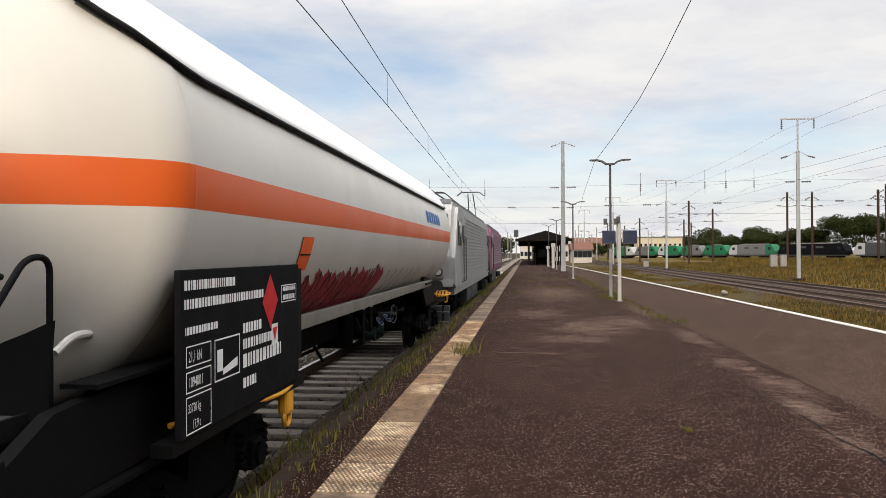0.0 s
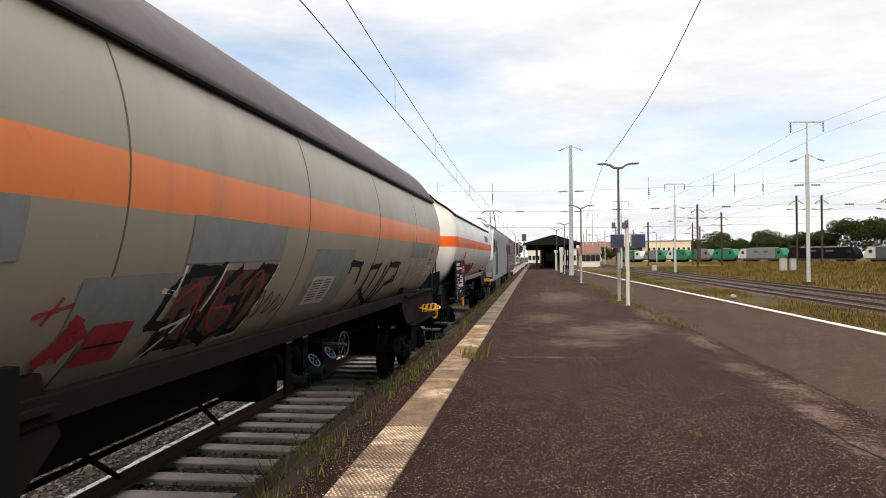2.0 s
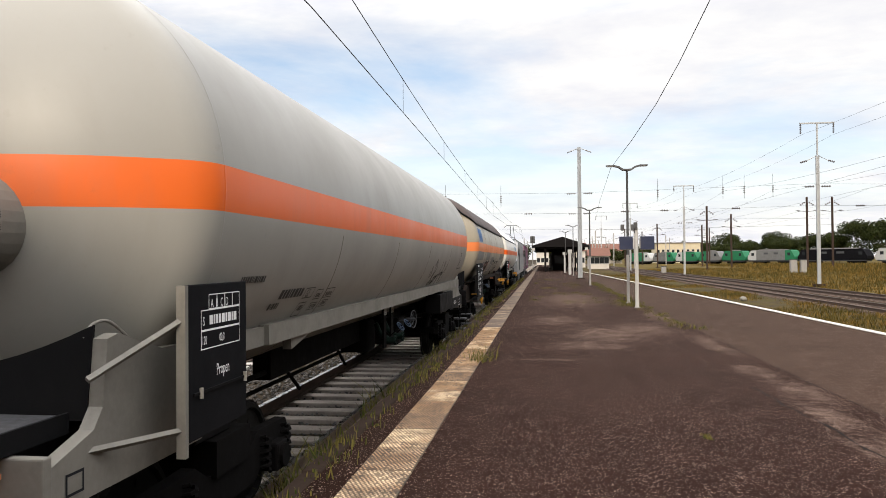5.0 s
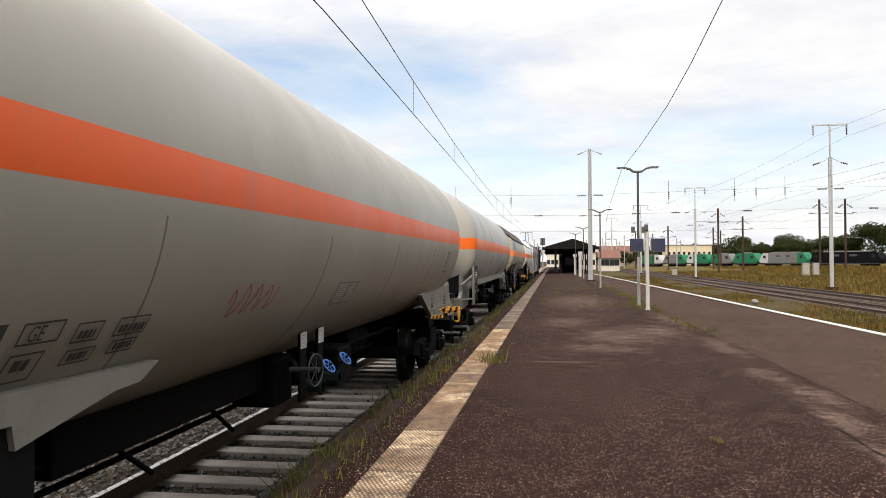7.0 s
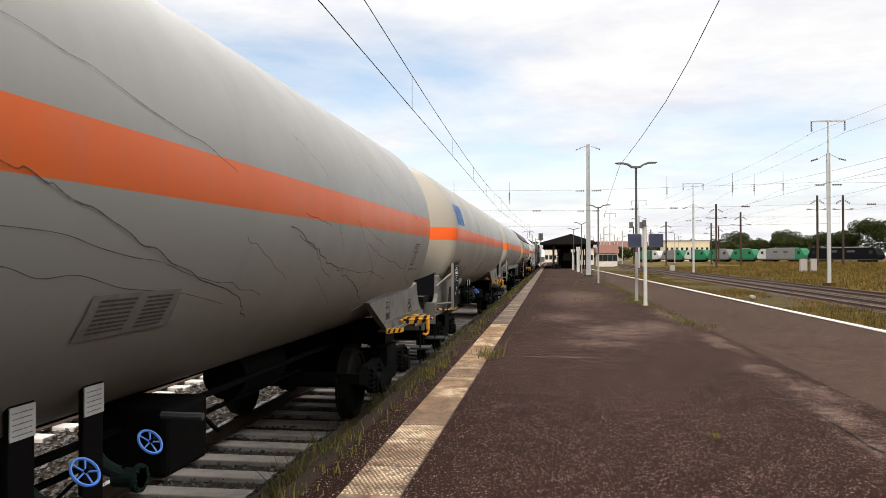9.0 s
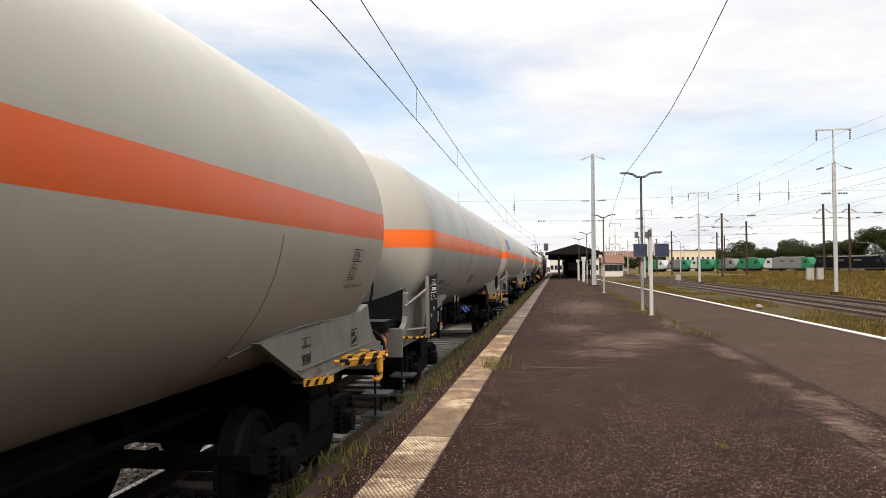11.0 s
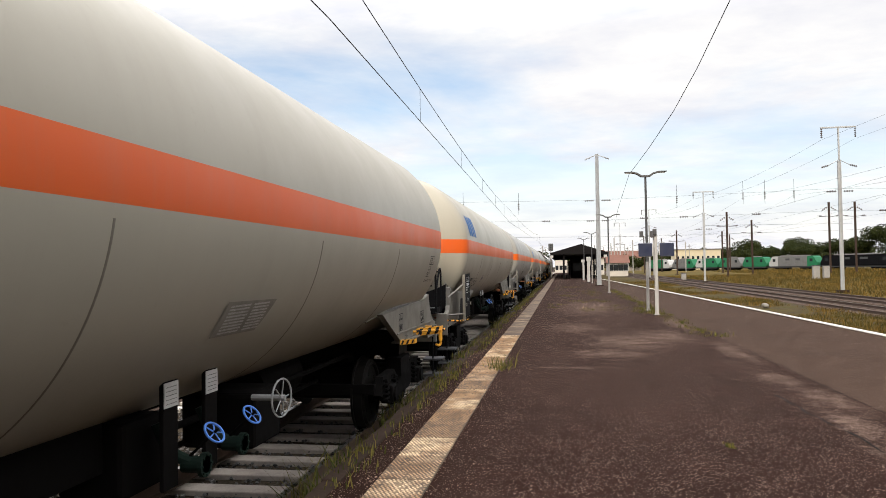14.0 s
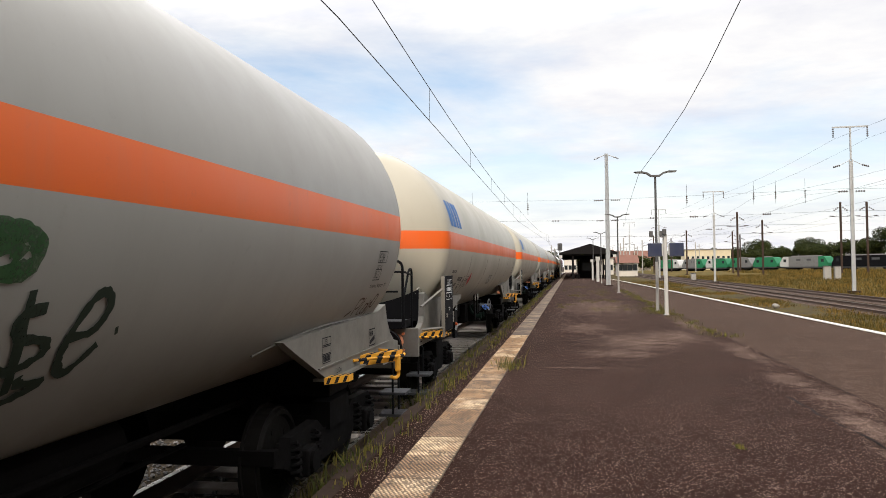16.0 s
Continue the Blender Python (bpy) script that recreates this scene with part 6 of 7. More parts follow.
            graffiti(tank, "graffiti_scribble", "spray_brown", [[(13.29, -38), (13.42, -35.5), (13.30, -37.5)], [(13.52, -38), (13.50, -31), (13.66, -30.5), (13.62, -34), (13.52, -35)], [(13.72, -30), (13.68, -37), (13.78, -38)], [(13.84, -33), (13.80, -37), (13.88, -37.5), (13.92, -33.5), (13.84, -33)], [(13.95, -31), (13.92, -38.5), (14.02, -32), (14.02, -39)], [(14.10, -29), (14.06, -34), (14.14, -35), (14.18, -30), (14.10, -29)]], 0.022, "brown scribbled tag", 5)
        # number line above the band at the rear end becomes plain bars
        bm = bmesh.new()
        at_x = 0.05 if num == 2 else -0.32
        while railing_has_number(num) and at_x < (0.38 if num == 2 else 0.30):
            d = rnd.uniform(0.03, 0.05)
            y = REAR + 1.449 - math.sqrt(4.84 - at_x ** 2 - 0.36 ** 2) - 0.012
            box(bm, at_x, at_x + d, y, y + 0.004, 2.935, 3.01)
            at_x += d + 0.018
        if len(bm.verts):
            part("number_line", bm, "ink", tank)["kind"] = "stuff"
        else:
            bm.free()
        WAGONS.append((w, 4.0 - PITCH * (num - 1), spin))


def railing_has_number(num):
    return num in (2, 6, 7)


def electric_loco(i, body_mat, nose_mat, lab, roof_mat="roof_rust"):
    """Boxy electric locomotive, 19.2 m long, with ribbed sides and raked cabs."""
    e = root("electric_locomotive")
    tagged(e, lab, "locomotive", "locomotives")
    L = 19.2
    bm = bmesh.new()
    out = [(0.55, 1.15), (0.15, 1.35), (0.12, 2.05), (0.95, 3.35), (1.3, 3.62), (L - 1.3, 3.62), (L - 0.95, 3.35), (L - 0.12, 2.05), (L - 0.15, 1.35), (L - 0.55, 1.15)]
    prism(bm, out, -1.45, 1.45)
    bmesh.ops.bevel(bm, geom=[ed for ed in bm.edges if abs(ed.verts[0].co.x - ed.verts[1].co.x) < 0.01 and (ed.verts[0].co.z + ed.verts[1].co.z) / 2 > 1.3], offset=0.16, segments=3, affect="EDGES")
    part("body", bm, body_mat, e, smooth=False)
    for s in (-1, 1):
        p = part("side_panel", B((s * 1.45, s * 1.465, 3.4, L - 3.4, 1.45, 3.30), bevel=0.005), nose_mat if i else body_mat, e)
        for k in range(15):
            z = 1.58 + k * 0.115
            q = part("rib", B((s * 1.465, s * 1.495, 3.5, L - 3.5, z, z + 0.055), bevel=0.006), body_mat, p)
        for y0 in (2.35, L - 2.95):
            d = part("cab_door", B((s * 1.45, s * 1.475, y0, y0 + 0.62, 1.3, 3.2), bevel=0.01), nose_mat if i else body_mat, e)
            part("door_window", B((s * 1.476, s * 1.482, y0 + 0.1, y0 + 0.52, 2.45, 3.0)), "glass_dark", d)
        for y0 in (1.25, L - 2.1):
            part("cab_window", B((s * 1.452, s * 1.47, y0, y0 + 0.85, 2.35, 3.05), bevel=0.008), "glass_dark", e)
        for y0 in (2.25, 3.05, L - 3.05, L - 2.25):
            bm = bmesh.new()
            tube(bm, [(s * 1.47, y0, 1.25), (s * 1.53, y0, 1.3), (s * 1.53, y0, 2.6), (s * 1.47, y0, 2.65)], 0.018, 6)
            part("grab_rail", bm, "loco_dark", e)
        for y0 in (2.0, L - 2.0):
            bm = B((s * 1.5, s * 1.56, y0 - 0.06, y0 + 0.06, 2.55, 2.95), bevel=0.015)
            part("mirror", bm, "loco_dark", e)
    part("skirt", B((-1.4, 1.4, 0.6, L - 0.6, 0.95, 1.16), bevel=0.02), "loco_dark" if i else body_mat, e)
    part("underframe_box", B((-1.25, 1.25, 6.8, L - 6.8, 0.35, 0.95), bevel=0.04), "loco_dark", e)
    for y0, f in ((0.12, -1), (L - 0.12, 1)):
        bm = bmesh.new()
        prism(bm, [(y0 - f * 0.03 + f * 0.02, 2.12), (y0 - f * 0.76 + f * 0.03, 3.25), (y0 - f * 0.80, 3.22), (y0 - f * 0.08, 2.10)], -1.2, 1.2)
        part("windscreen", bm, "glass_dark", e)
        for x in (-1.0, 1.0):
            bm = bmesh.new()
            rod(bm, (x, y0 - f * 0.04, 1.62), (x, y0 + f * 0.05, 1.62), 0.13, 18)
            h = part("headlight", bm, "loco_dark", e)
            rod_b = bmesh.new()
            rod(rod_b, (x, y0 + f * 0.05, 1.62), (x, y0 + f * 0.058, 1.62), 0.09, 16)
            part("lens", rod_b, "lens", h)
        for x in (-0.875, 0.875):
            buffer(e, x, y0 + f * 0.12 + f * 0.5, f * 0.7, "loco_dark")
        part("nose_plate", B((-1.40, 1.40, min(y0 - f * 0.02, y0 + f * 0.03), max(y0 - f * 0.02, y0 + f * 0.03), 1.2, 1.42), bevel=0.008), nose_mat, e)
        part("snow_plough", B((-1.3, 1.3, min(y0 + f * 0.05, y0 - f * 0.15), max(y0 + f * 0.05, y0 - f * 0.15), 0.25, 0.7), bevel=0.03), "loco_dark", e)
    bm = bmesh.new()
    prism(bm, [(1.2, 3.58), (1.5, 3.72), (L - 1.5, 3.72), (L - 1.2, 3.58)], -1.25, 1.25)
    part("roof", bm, "loco_dark", e, "dark sooty roof")
    for y0, y1, z1 in ((7.4, 9.4, 3.98), (10.4, 13.2, 3.95)):
        part("roof_hatch", B((-0.7, 0.7, y0, y1, 3.70, z1), bevel=0.03), roof_mat, e, "roof hatch")
    for y0 in (2.4, 3.2, 9.8, 13.8, 16.8):
        insulator_bm = rod(bmesh.new(), (0.5, y0, 3.7), (0.5, y0, 4.05), 0.07, 10)
        part("roof_insulator", insulator_bm, "post_dark", e)
    part("roof_busbar", tube(bmesh.new(), [(0.5, 2.4, 4.06), (0.5, 16.8, 4.06)], 0.025, 6), "post_dark", e)
    up = i == 1
    for k, y0 in enumerate((5.6, L - 3.6)):
        bm = bmesh.new()
        top = 5.84 if (up and k == 0) else 4.25
        knee = y0 + (1.3 if k == 0 else -1.3)
        zk = 4.0 + (top - 4.0) * 0.5
        tube(bm, [(0.35, y0, 3.95), (0.2, knee, zk), (0.15, y0 + 0.1, top - 0.1)], 0.035, 6)
        tube(bm, [(-0.35, y0, 3.95), (-0.2, knee, zk), (-0.15, y0 + 0.1, top - 0.1)], 0.035, 6)
        for d in (-0.15, 0.15):
            tube(bm, [(-0.82, y0 + 0.1 + d, top - 0.22), (-0.55, y0 + 0.1 + d, top), (0.55, y0 + 0.1 + d, top), (0.82, y0 + 0.1 + d, top - 0.22)], 0.022, 6, 0.1)
        box(bm, -0.5, 0.5, y0 - 0.5, y0 + 0.5, 3.74, 3.96)
        part("pantograph", bm, "post_dark", e, "raised pantograph" if (up and k == 0) else "folded pantograph")
    sp = bogie(e, 3.9) + bogie(e, L - 3.9)
    return e, sp


build_train()
loco_a, spin_a = electric_loco(0, "loco_grey", "loco_white", "silver-grey electric locomotive with ribbed sides and folded pantographs")
loco_b, spin_b = electric_loco(1, "loco_purple", "loco_white", "purple and white electric locomotive with a raised pantograph")
TRAIN = [(w, y, s) for w, y, s in WAGONS] + [(loco_a, 19.95, spin_a), (loco_b, 39.25, spin_b)]

# ---------------------------------------------------------------- platform furniture


def street_lamp(x, y, h, label, pole_mat="post_dark"):
    """Round column with a thicker foot and two wing-shaped lanterns."""
    r = root("platform_lamp", x, y, 0)
    tagged(r, label, "lamp post", "lamps along the platform")
    part("foot", rod(bmesh.new(), (0, 0, 0), (0, 0, 1.75), 0.054, 16), "post_mid", r, "pale flaking lower column")
    part("base_plate", B((-0.10, 0.10, -0.10, 0.10, 0, 0.025), bevel=0.006), "post_mid", r)
    part("column", rod(bmesh.new(), (0, 0, 1.75), (0, 0, h - 0.05), 0.046, 14, 0.038), pole_mat, r)
    for s in (-1, 1):
        bm = bmesh.new()
        pts = [(0, h - 0.06), (0.16, h - 0.05), (0.3, h + 0.05), (0.48, h + 0.10), (0.74, h + 0.12), (0.74, h + 0.145), (0.46, h + 0.15), (0.27, h + 0.10), (0.14, h + 0.01), (0, h)]
        a = [bm.verts.new((s * u, -0.09, v)) for u, v in pts]
        b = [bm.verts.new((s * u, 0.09, v)) for u, v in pts]
        bm.faces.new(a), bm.faces.new(b[::-1])
        for i in range(len(a)):
            j = (i + 1) % len(a)
            bm.faces.new((a[j], a[i], b[i], b[j]))
        bmesh.ops.recalc_face_normals(bm, faces=bm.faces)
        wing = part("lantern", bm, "post_dark", r, "black wing-shaped lantern")
        part("lens", B((s * 0.42, s * 0.70, -0.07, 0.07, h + 0.088, h + 0.098)), "lens", wing)
    return r


for x, y, h in ((3.02, 27.3, 4.85), (2.80, 45.7, 4.6), (2.81, 71.4, 4.7), (2.50, 85.8, 4.7)):
    street_lamp(x, y, h, "platform lamp post with two black wing lanterns")


def sign_post():
    r = root("platform_sign", 3.03, 24.85, 0)
    tagged(r, "white post with two navy blue sign panels", "sign")
    part("post", rod(bmesh.new(), (0, 0, 0), (0, 0, 2.62), 0.062, 18, 0.052), "post_white", r, "white painted post")
    part("foot_plate", B((-0.09, 0.09, -0.09, 0.09, 0, 0.020), bevel=0.006), "post_mid", r)
    for x0, x1 in ((-0.55, -0.12), (0.12, 0.57)):
        p = part("panel", B((x0, x1, -0.03, 0.03, 1.90, 2.34), bevel=0.012), "blue_sign", r, "navy blue enamel panel")
        part("panel_rim", B((x0 + 0.01, x1 - 0.01, -0.034, 0.034, 1.905, 1.925)), "post_dark", p)
    for x in (-0.105, 0.105):
        part("bracket", B((x - 0.014, x + 0.014, -0.04, 0.04, 1.95, 2.30)), "post_white", r)
    bm = B((-0.10, 0.02, -0.16, -0.04, 2.60, 2.80), bevel=0.02)
    part("loudspeaker", bm, "post_dark", r, "grey box loudspeaker")
    bm = bmesh.new()
    rod(bm, (0.0, 0.1, 2.45), (0.0, 0.1, 2.62), 0.06, 12)
    part("camera_dome", bm, "post_dark", r)
    for x in (-0.30, 0.06):
        part("panel_frame", B((x + 0.03, x + 0.16, 2.30, 2.36, 2.62, 2.84), bevel=0.008), "post_dark", r, "small grey notice frame")


sign_post()


def small_post(x, y, h, w, label):
    r = root("marker_post", x, y, 0)
    tagged(r, label, "post", "white posts before the canopy")
    part("post", B((-w / 2, w / 2, -w / 2, w / 2, 0, h), bevel=0.01), "post_white", r)
    part("plate", B((-0.22, 0.22, -w / 2 - 0.03, -w / 2 - 0.005, h - 0.32, h), bevel=0.004), "post_white", r, "white plate")


small_post(2.67, 76.5, 2.5, 0.22, "white square post with a plate")
small_post(2.75, 79.0, 2.6, 0.30, "thick white square post with a plate")
small_post(2.45, 88.0, 2.4, 0.16, "slim white post with a plate")


def insulator(parent, a, b, n=4, r=0.075):
    a, b = Vector(a), Vector(b)
    bm = rod(bmesh.new(), a, b, 0.022, 6)
    for i in range(n):
        p, q = a.lerp(b, (i + 0.3) / n), a.lerp(b, (i + 0.62) / n)
        rod(bm, p, q, r, 10)
    return part("insulator", bm, "insulator", parent)


def mast(x, y, base, top, split, label, mat="steel_pale", w=0.30, arms=True, bar=True):
    """Catenary mast of two channels, slimmer above the split, with a cross bar."""
    r = root("catenary_mast", x, y, base)
    tagged(r, label, "catenary mast", "catenary masts")
    H, S = top - base, split - base
    for s in (-1, 1):
        part("channel", B((s * w * 0.5, s * w * 0.22, -0.09, 0.09, 0, S), bevel=0.006), mat, r)
    part("web", B((-w * 0.22, w * 0.22, -0.05, 0.05, 0, S - 0.1)), mat, r)
    part("footing", B((-0.4, 0.4, -0.4, 0.4, -0.5, 0.12), bevel=0.03), "kerb", r)
    part("upper_mast", B((-0.055, 0.055, -0.055, 0.055, S, H), bevel=0.006), mat, r)
    if bar:
        part("cross_bar", B((-1.25, 1.25, -0.06, 0.06, H - 0.11, H), bevel=0.006), mat, r)
        for s in (-1.18, 1.18):
            insulator(r, (s, 0, H - 0.12), (s, 0, H - 0.85), 5)
    if arms:
        for s in (-1, 1):
            part("arm", rod(bmesh.new(), (s * 0.1, 0, S - 0.05), (s * 0.75, 0, S - 0.40), 0.025, 6), mat, r)
            insulator(r, (s * 0.75, 0, S - 0.40), (s * 1.25, 0, S - 0.55), 4)
            z = S * 0.76
            insulator(r, (s * 0.25, 0, z), (s * 0.95, 0, z), 4)
    return r


mast(20.6, 59.0, -0.55, 11.8, 9.3, "tall pale catenary mast with a cross bar on top", w=0.24)
mast(17.3, 94.5, -0.55, 10.6, 8.0, "pale catenary mast with a cross bar", w=0.23)
mast(14.6, 128.0, -0.55, 11.0, 8.4, "far pale catenary mast with a cross bar", w=0.23)
mast(12.6, 165.0, -0.55, 11.0, 8.4, "far pale catenary mast with a cross bar", w=0.23)


def platform_mast():
    r = root("platform_mast", 2.96, 61.2, 0)
    tagged(r, "pale tapered steel catenary mast standing on the platform", "catenary mast")
    H = 10.75
    part("mast", rod(bmesh.new(), (0, 0, 0), (0, 0, H), 0.19, 4, 0.14), "steel_pale", r)
    part("footing", B((-0.35, 0.35, -0.35, 0.35, 0, 0.08), bevel=0.02), "kerb", r)
    for s in (-1, 1):
        part("arm", rod(bmesh.new(), (0, 0, H - 0.05), (s * 0.95, 0, H - 0.42), 0.035, 6), "steel_pale", r)
        insulator(r, (s * 0.55, 0, H - 0.27), (s * 0.98, 0, H - 0.45), 4, 0.06)
        insulator(r, (s * 0.3, 0, 6.95), (s * 1.05, 0, 6.95), 5, 0.07)
        insulator(r, (s * 0.3, 0, 5.3), (s * 0.9, 0, 5.3), 4, 0.06)


platform_mast()


def dark_pole(x, y, base, top, label="rusty brown catenary pole in the yard"):
    r = root("yard_pole", x, y, base)
    tagged(r, label, "catenary mast", "poles in the yard")
    H = top - base
    part("pole", B((-0.15, 0.15, -0.15, 0.15, 0, H), bevel=0.02), "post_rust", r)
    part("footing", B((-0.4, 0.4, -0.4, 0.4, -0.4, 0.1), bevel=0.03), "kerb", r)
    for s in (-1, 1):
        insulator(r, (s * 0.3, 0, H - 0.9), (s * 1.2, 0, H - 1.5), 3, 0.14)
        part("arm", rod(bmesh.new(), (s * 0.15, 0, H - 2.6), (s * 1.9, 0, H - 2.4), 0.04, 5), "post_rust", r)
        insulator(r, (s * 1.1, 0, H - 2.45), (s * 1.7, 0, H - 2.42), 3, 0.13)


for x, y, top in ((46.7, 139.2, 12.3), (50.6, 138.2, 12.2), (28.9, 136.5, 10.8), (36.4, 150.4, 10.1), (54.5, 122.0, 11.2), (57.5, 126.0, 12.4), (38.0, 185.0, 9.5), (26.0, 175.0, 9.5), (44.0, 205.0, 9.5), (23.0, 215.0, 10.0), (31.0, 240.0, 10.0)):
    dark_pole(x, y, ground_height(x, y), top)


# ---------------------------------------------------------------- overhead wires


def wire(name, pts, r, label):
    w = part(name, tube(bmesh.new(), pts, r * 1.05, 5), "wire")
    return tagged(w, label, "overhead wire")


def sag(x0, x1, y0, y1, z0, z1, dip, n=24):
    return [(x0 + (x1 - x0) * t, y0 + (y1 - y0) * t, z0 + (z1 - z0) * t - dip * 4 * t * (1 - t)) for t in (i / n for i in range(n + 1))]


CONTACT = 5.37
SPAN = 51.0


def stagger(y):
    """The wire swings from side to side, one way in each span."""
    u = (y - 10.5) / SPAN % 2
    return -3.36 - 0.88 * (u if u < 1 else 2 - u)


def messenger(y):
    return 6.0 + 0.0007 * ((y - 10.5) % SPAN - SPAN / 2) ** 2


LINE = [-40.5 + 3 * i for i in range(110)]
wire("contact_wire", [(stagger(y), y, CONTACT) for y in LINE], 0.009, "contact wire over the main track")
wire("messenger_wire", [(stagger(y), y, messenger(y)) for y in LINE], 0.009, "messenger wire sagging above the contact wire")
wire("contact_wire", [(-7.55, -30, 5.86), (-7.55, 300, 5.86)], 0.009, "contact wire over the second track")
for i in range(16):
    y = 18.4 + 8.9 * i
    wire("dropper", [(stagger(y), y, CONTACT), (stagger(y), y, messenger(y))], 0.005, "thin dropper between the wires")
wire("feeder_wire", [(7, -8, 18.4), (7, 4, 16.2), (7, 14, 14.6), (7, 22, 13.5), (7, 31.8, 12.4), (7, 39, 11.65), (7, 47, 11.15), (7, 60, 10.95), (7, 78, 11.0), (9, 120, 10.8), (11.42, 165, 10.1)], 0.020, "high feeder wire above the platform")
for s in (-1.18, 1.18):
    wire("feeder_wire", sag(26.0 + s, 20.6 + s, -5, 59, 13.0, 10.85, 0.6) + sag(20.6 + s, 17.3 + s, 59, 94.5, 10.85, 9.65, 0.5)[1:] + sag(17.3 + s, 14.6 + s, 94.5, 128, 9.65, 10.05, 0.5)[1:], 0.007, "feeder wire on the mast tops")
for x, base in ((13.85, -0.45), (17.45, -0.45), (24.5, -0.4)):
    wire("contact_wire", [(x, -20, base + 5.75), (x, 260, base + 5.75)], 0.005, "contact wire over a yard track")
    wire("messenger_wire", sag(x, x, -10, 59, base + 7.2, base + 7.2, 1.1) + sag(x, x, 59, 128, base + 7.2, base + 7.2, 1.1)[1:] + sag(x, x, 128, 197, base + 7.2, base + 7.2, 1.1)[1:], 0.005, "messenger wire over a yard track")
for y, z in ((60.6, 6.95), (60.6, 5.3)):
    wire("cross_wire", [(-22, y, z + 0.25), (2.7, y, z), (20.4, y - 1.6, z + 0.2), (60, y + 10, z + 0.3)], 0.006, "cross wire between the masts")
wire("cross_wire", [(-22, 120, 6.6), (14.6, 128, 6.5), (60, 138, 7.4)], 0.014, "far cross wire between masts")
wire("cross_wire", [(17.3, 94.5, 6.4), (50, 138, 8.4)], 0.014, "cross wire towards the yard poles")
for x, y, z in ((-3.42, 60.6, 6.2), (-8.0, 60.6, 6.3), (9.0, 60.03, 6.4), (13.85, 59.592, 6.5), (15.4, 59.452, 6.5), (17.45, 59.267, 6.5)):
    r = root("hanging_insulator", x, y, z)
    tagged(r, "brown insulator hanging from the cross wire", "insulator", "hanging insulators")
    insulator(r, (0, 0, 0.05), (0, 0, 0.65), 4, 0.07)
    part("hanger_wire", rod(bmesh.new(), (0, 0, -0.3), (0, 0, 1.5), 0.012, 5), "wire", r)
for x, y, z in ((-1.2, 60.6, 5.33), (6.5, 60.2, 5.36), (9.5, 60.0, 5.38), (14.8, 59.6, 5.42), (24.0, 60, 5.5), (28.0, 61, 5.5)):
    r = root("line_insulator", x, y, z)
    tagged(r, "brown insulator strung in the cross wire", "insulator", "strung insulators")
    insulator(r, (-0.32, 0, 0), (0.32, 0, 0), 5, 0.075)

# ---------------------------------------------------------------- canopy and buildings


def canopy():
    r = root("station_canopy", 0, 95, 0)
    tagged(r, "dark gabled platform canopy on steel columns", "canopy")
    D = 62
    bm = bmesh.new()
    out = [(-1.5, 3.15), (-1.5, 3.35), (2.4, 4.45), (5.9, 3.30), (5.9, 3.10), (2.4, 4.15)]
    a = [bm.verts.new((x, 0, z)) for x, z in out]
    b = [bm.verts.new((x, D, z)) for x, z in out]
    bm.faces.new(a), bm.faces.new(b[::-1])
    for i in range(6):
        j = (i + 1) % 6
        bm.faces.new((a[j], a[i], b[i], b[j]))
    bmesh.ops.recalc_face_normals(bm, faces=bm.faces)
    part("roof", bm, "canopy", r, "dark corrugated gable roof")
    bm = bmesh.new()
    a = [bm.verts.new((x, -0.05, z)) for x, z in ((-1.45, 3.16), (5.85, 3.12), (2.4, 4.40))]
    b = [bm.verts.new((x, 0.05, z)) for x, z in ((-1.45, 3.16), (5.85, 3.12), (2.4, 4.40))]
    bm.faces.new(a), bm.faces.new(b[::-1])
    for i in range(3):
        j = (i + 1) % 3
        bm.faces.new((a[j], a[i], b[i], b[j]))
    part("gable_board", bm, "canopy", r)
    for k in range(9):
        for x in (0.25, 4.3):
            part("column", B((x - 0.11, x + 0.11, k * 7.2 - 0.11 + 0.4, k * 7.2 + 0.11 + 0.4, 0, 3.6), bevel=0.01), "canopy", r)
        part("tie_beam", B((-1.3, 5.7, k * 7.2 + 0.32, k * 7.2 + 0.48, 2.95, 3.12)), "canopy", r)
    for x in (-1.42, 5.82):
        part("fascia", B((x - 0.05, x + 0.05, 0, D, 2.85, 3.2)), "canopy", r)
    for x0, x1, y0, y1 in ((1.2, 3.2, 8, 22), (1.2, 3.2, 30, 50)):
        k = part("kiosk_wall", B((x0, x1, y0, y1, 0, 2.6), bevel=0.02), "canopy", r, "dark waiting shelter")
        part("kiosk_window", B((x0 + 0.3, x1 - 0.3, y0 - 0.03, y0 - 0.005, 1.0, 2.1)), "glass_dark", k)
    for x in (0.6, 3.6):
        part("bench", B((x, x + 0.5, 3.0, 5.0, 0.40, 0.48), (x + 0.05, x + 0.45, 3.2, 3.3, 0, 0.4), (x + 0.05, x + 0.45, 4.7, 4.8, 0, 0.4)), "canopy", r)
    for s in (-1.3, 5.4):
        part("number_plate", B((s - 0.2, s + 0.2, -0.13, -0.08, 2.7, 3.05)), "post_white", r, "small white plate")


canopy()


def signal(x, y, h):
    r = root("signal_post", x, y, 0.0)
    tagged(r, "dark signal post with a round-cornered head", "signal")
    part("post", rod(bmesh.new(), (0, 0, 0), (0, 0, h), 0.08, 10), "post_mid", r)
    part("head", B((-0.35, 0.35, -0.12, 0.12, h - 0.2, h + 0.9), bevel=0.08), "post_dark", r)
    for k in range(3):
        part("lens", rod(bmesh.new(), (0, -0.12, h + 0.05 + k * 0.28), (0, -0.16, h + 0.05 + k * 0.28), 0.09, 12), "glass_dark", r)


signal(-1.62, 112.0, 4.2)


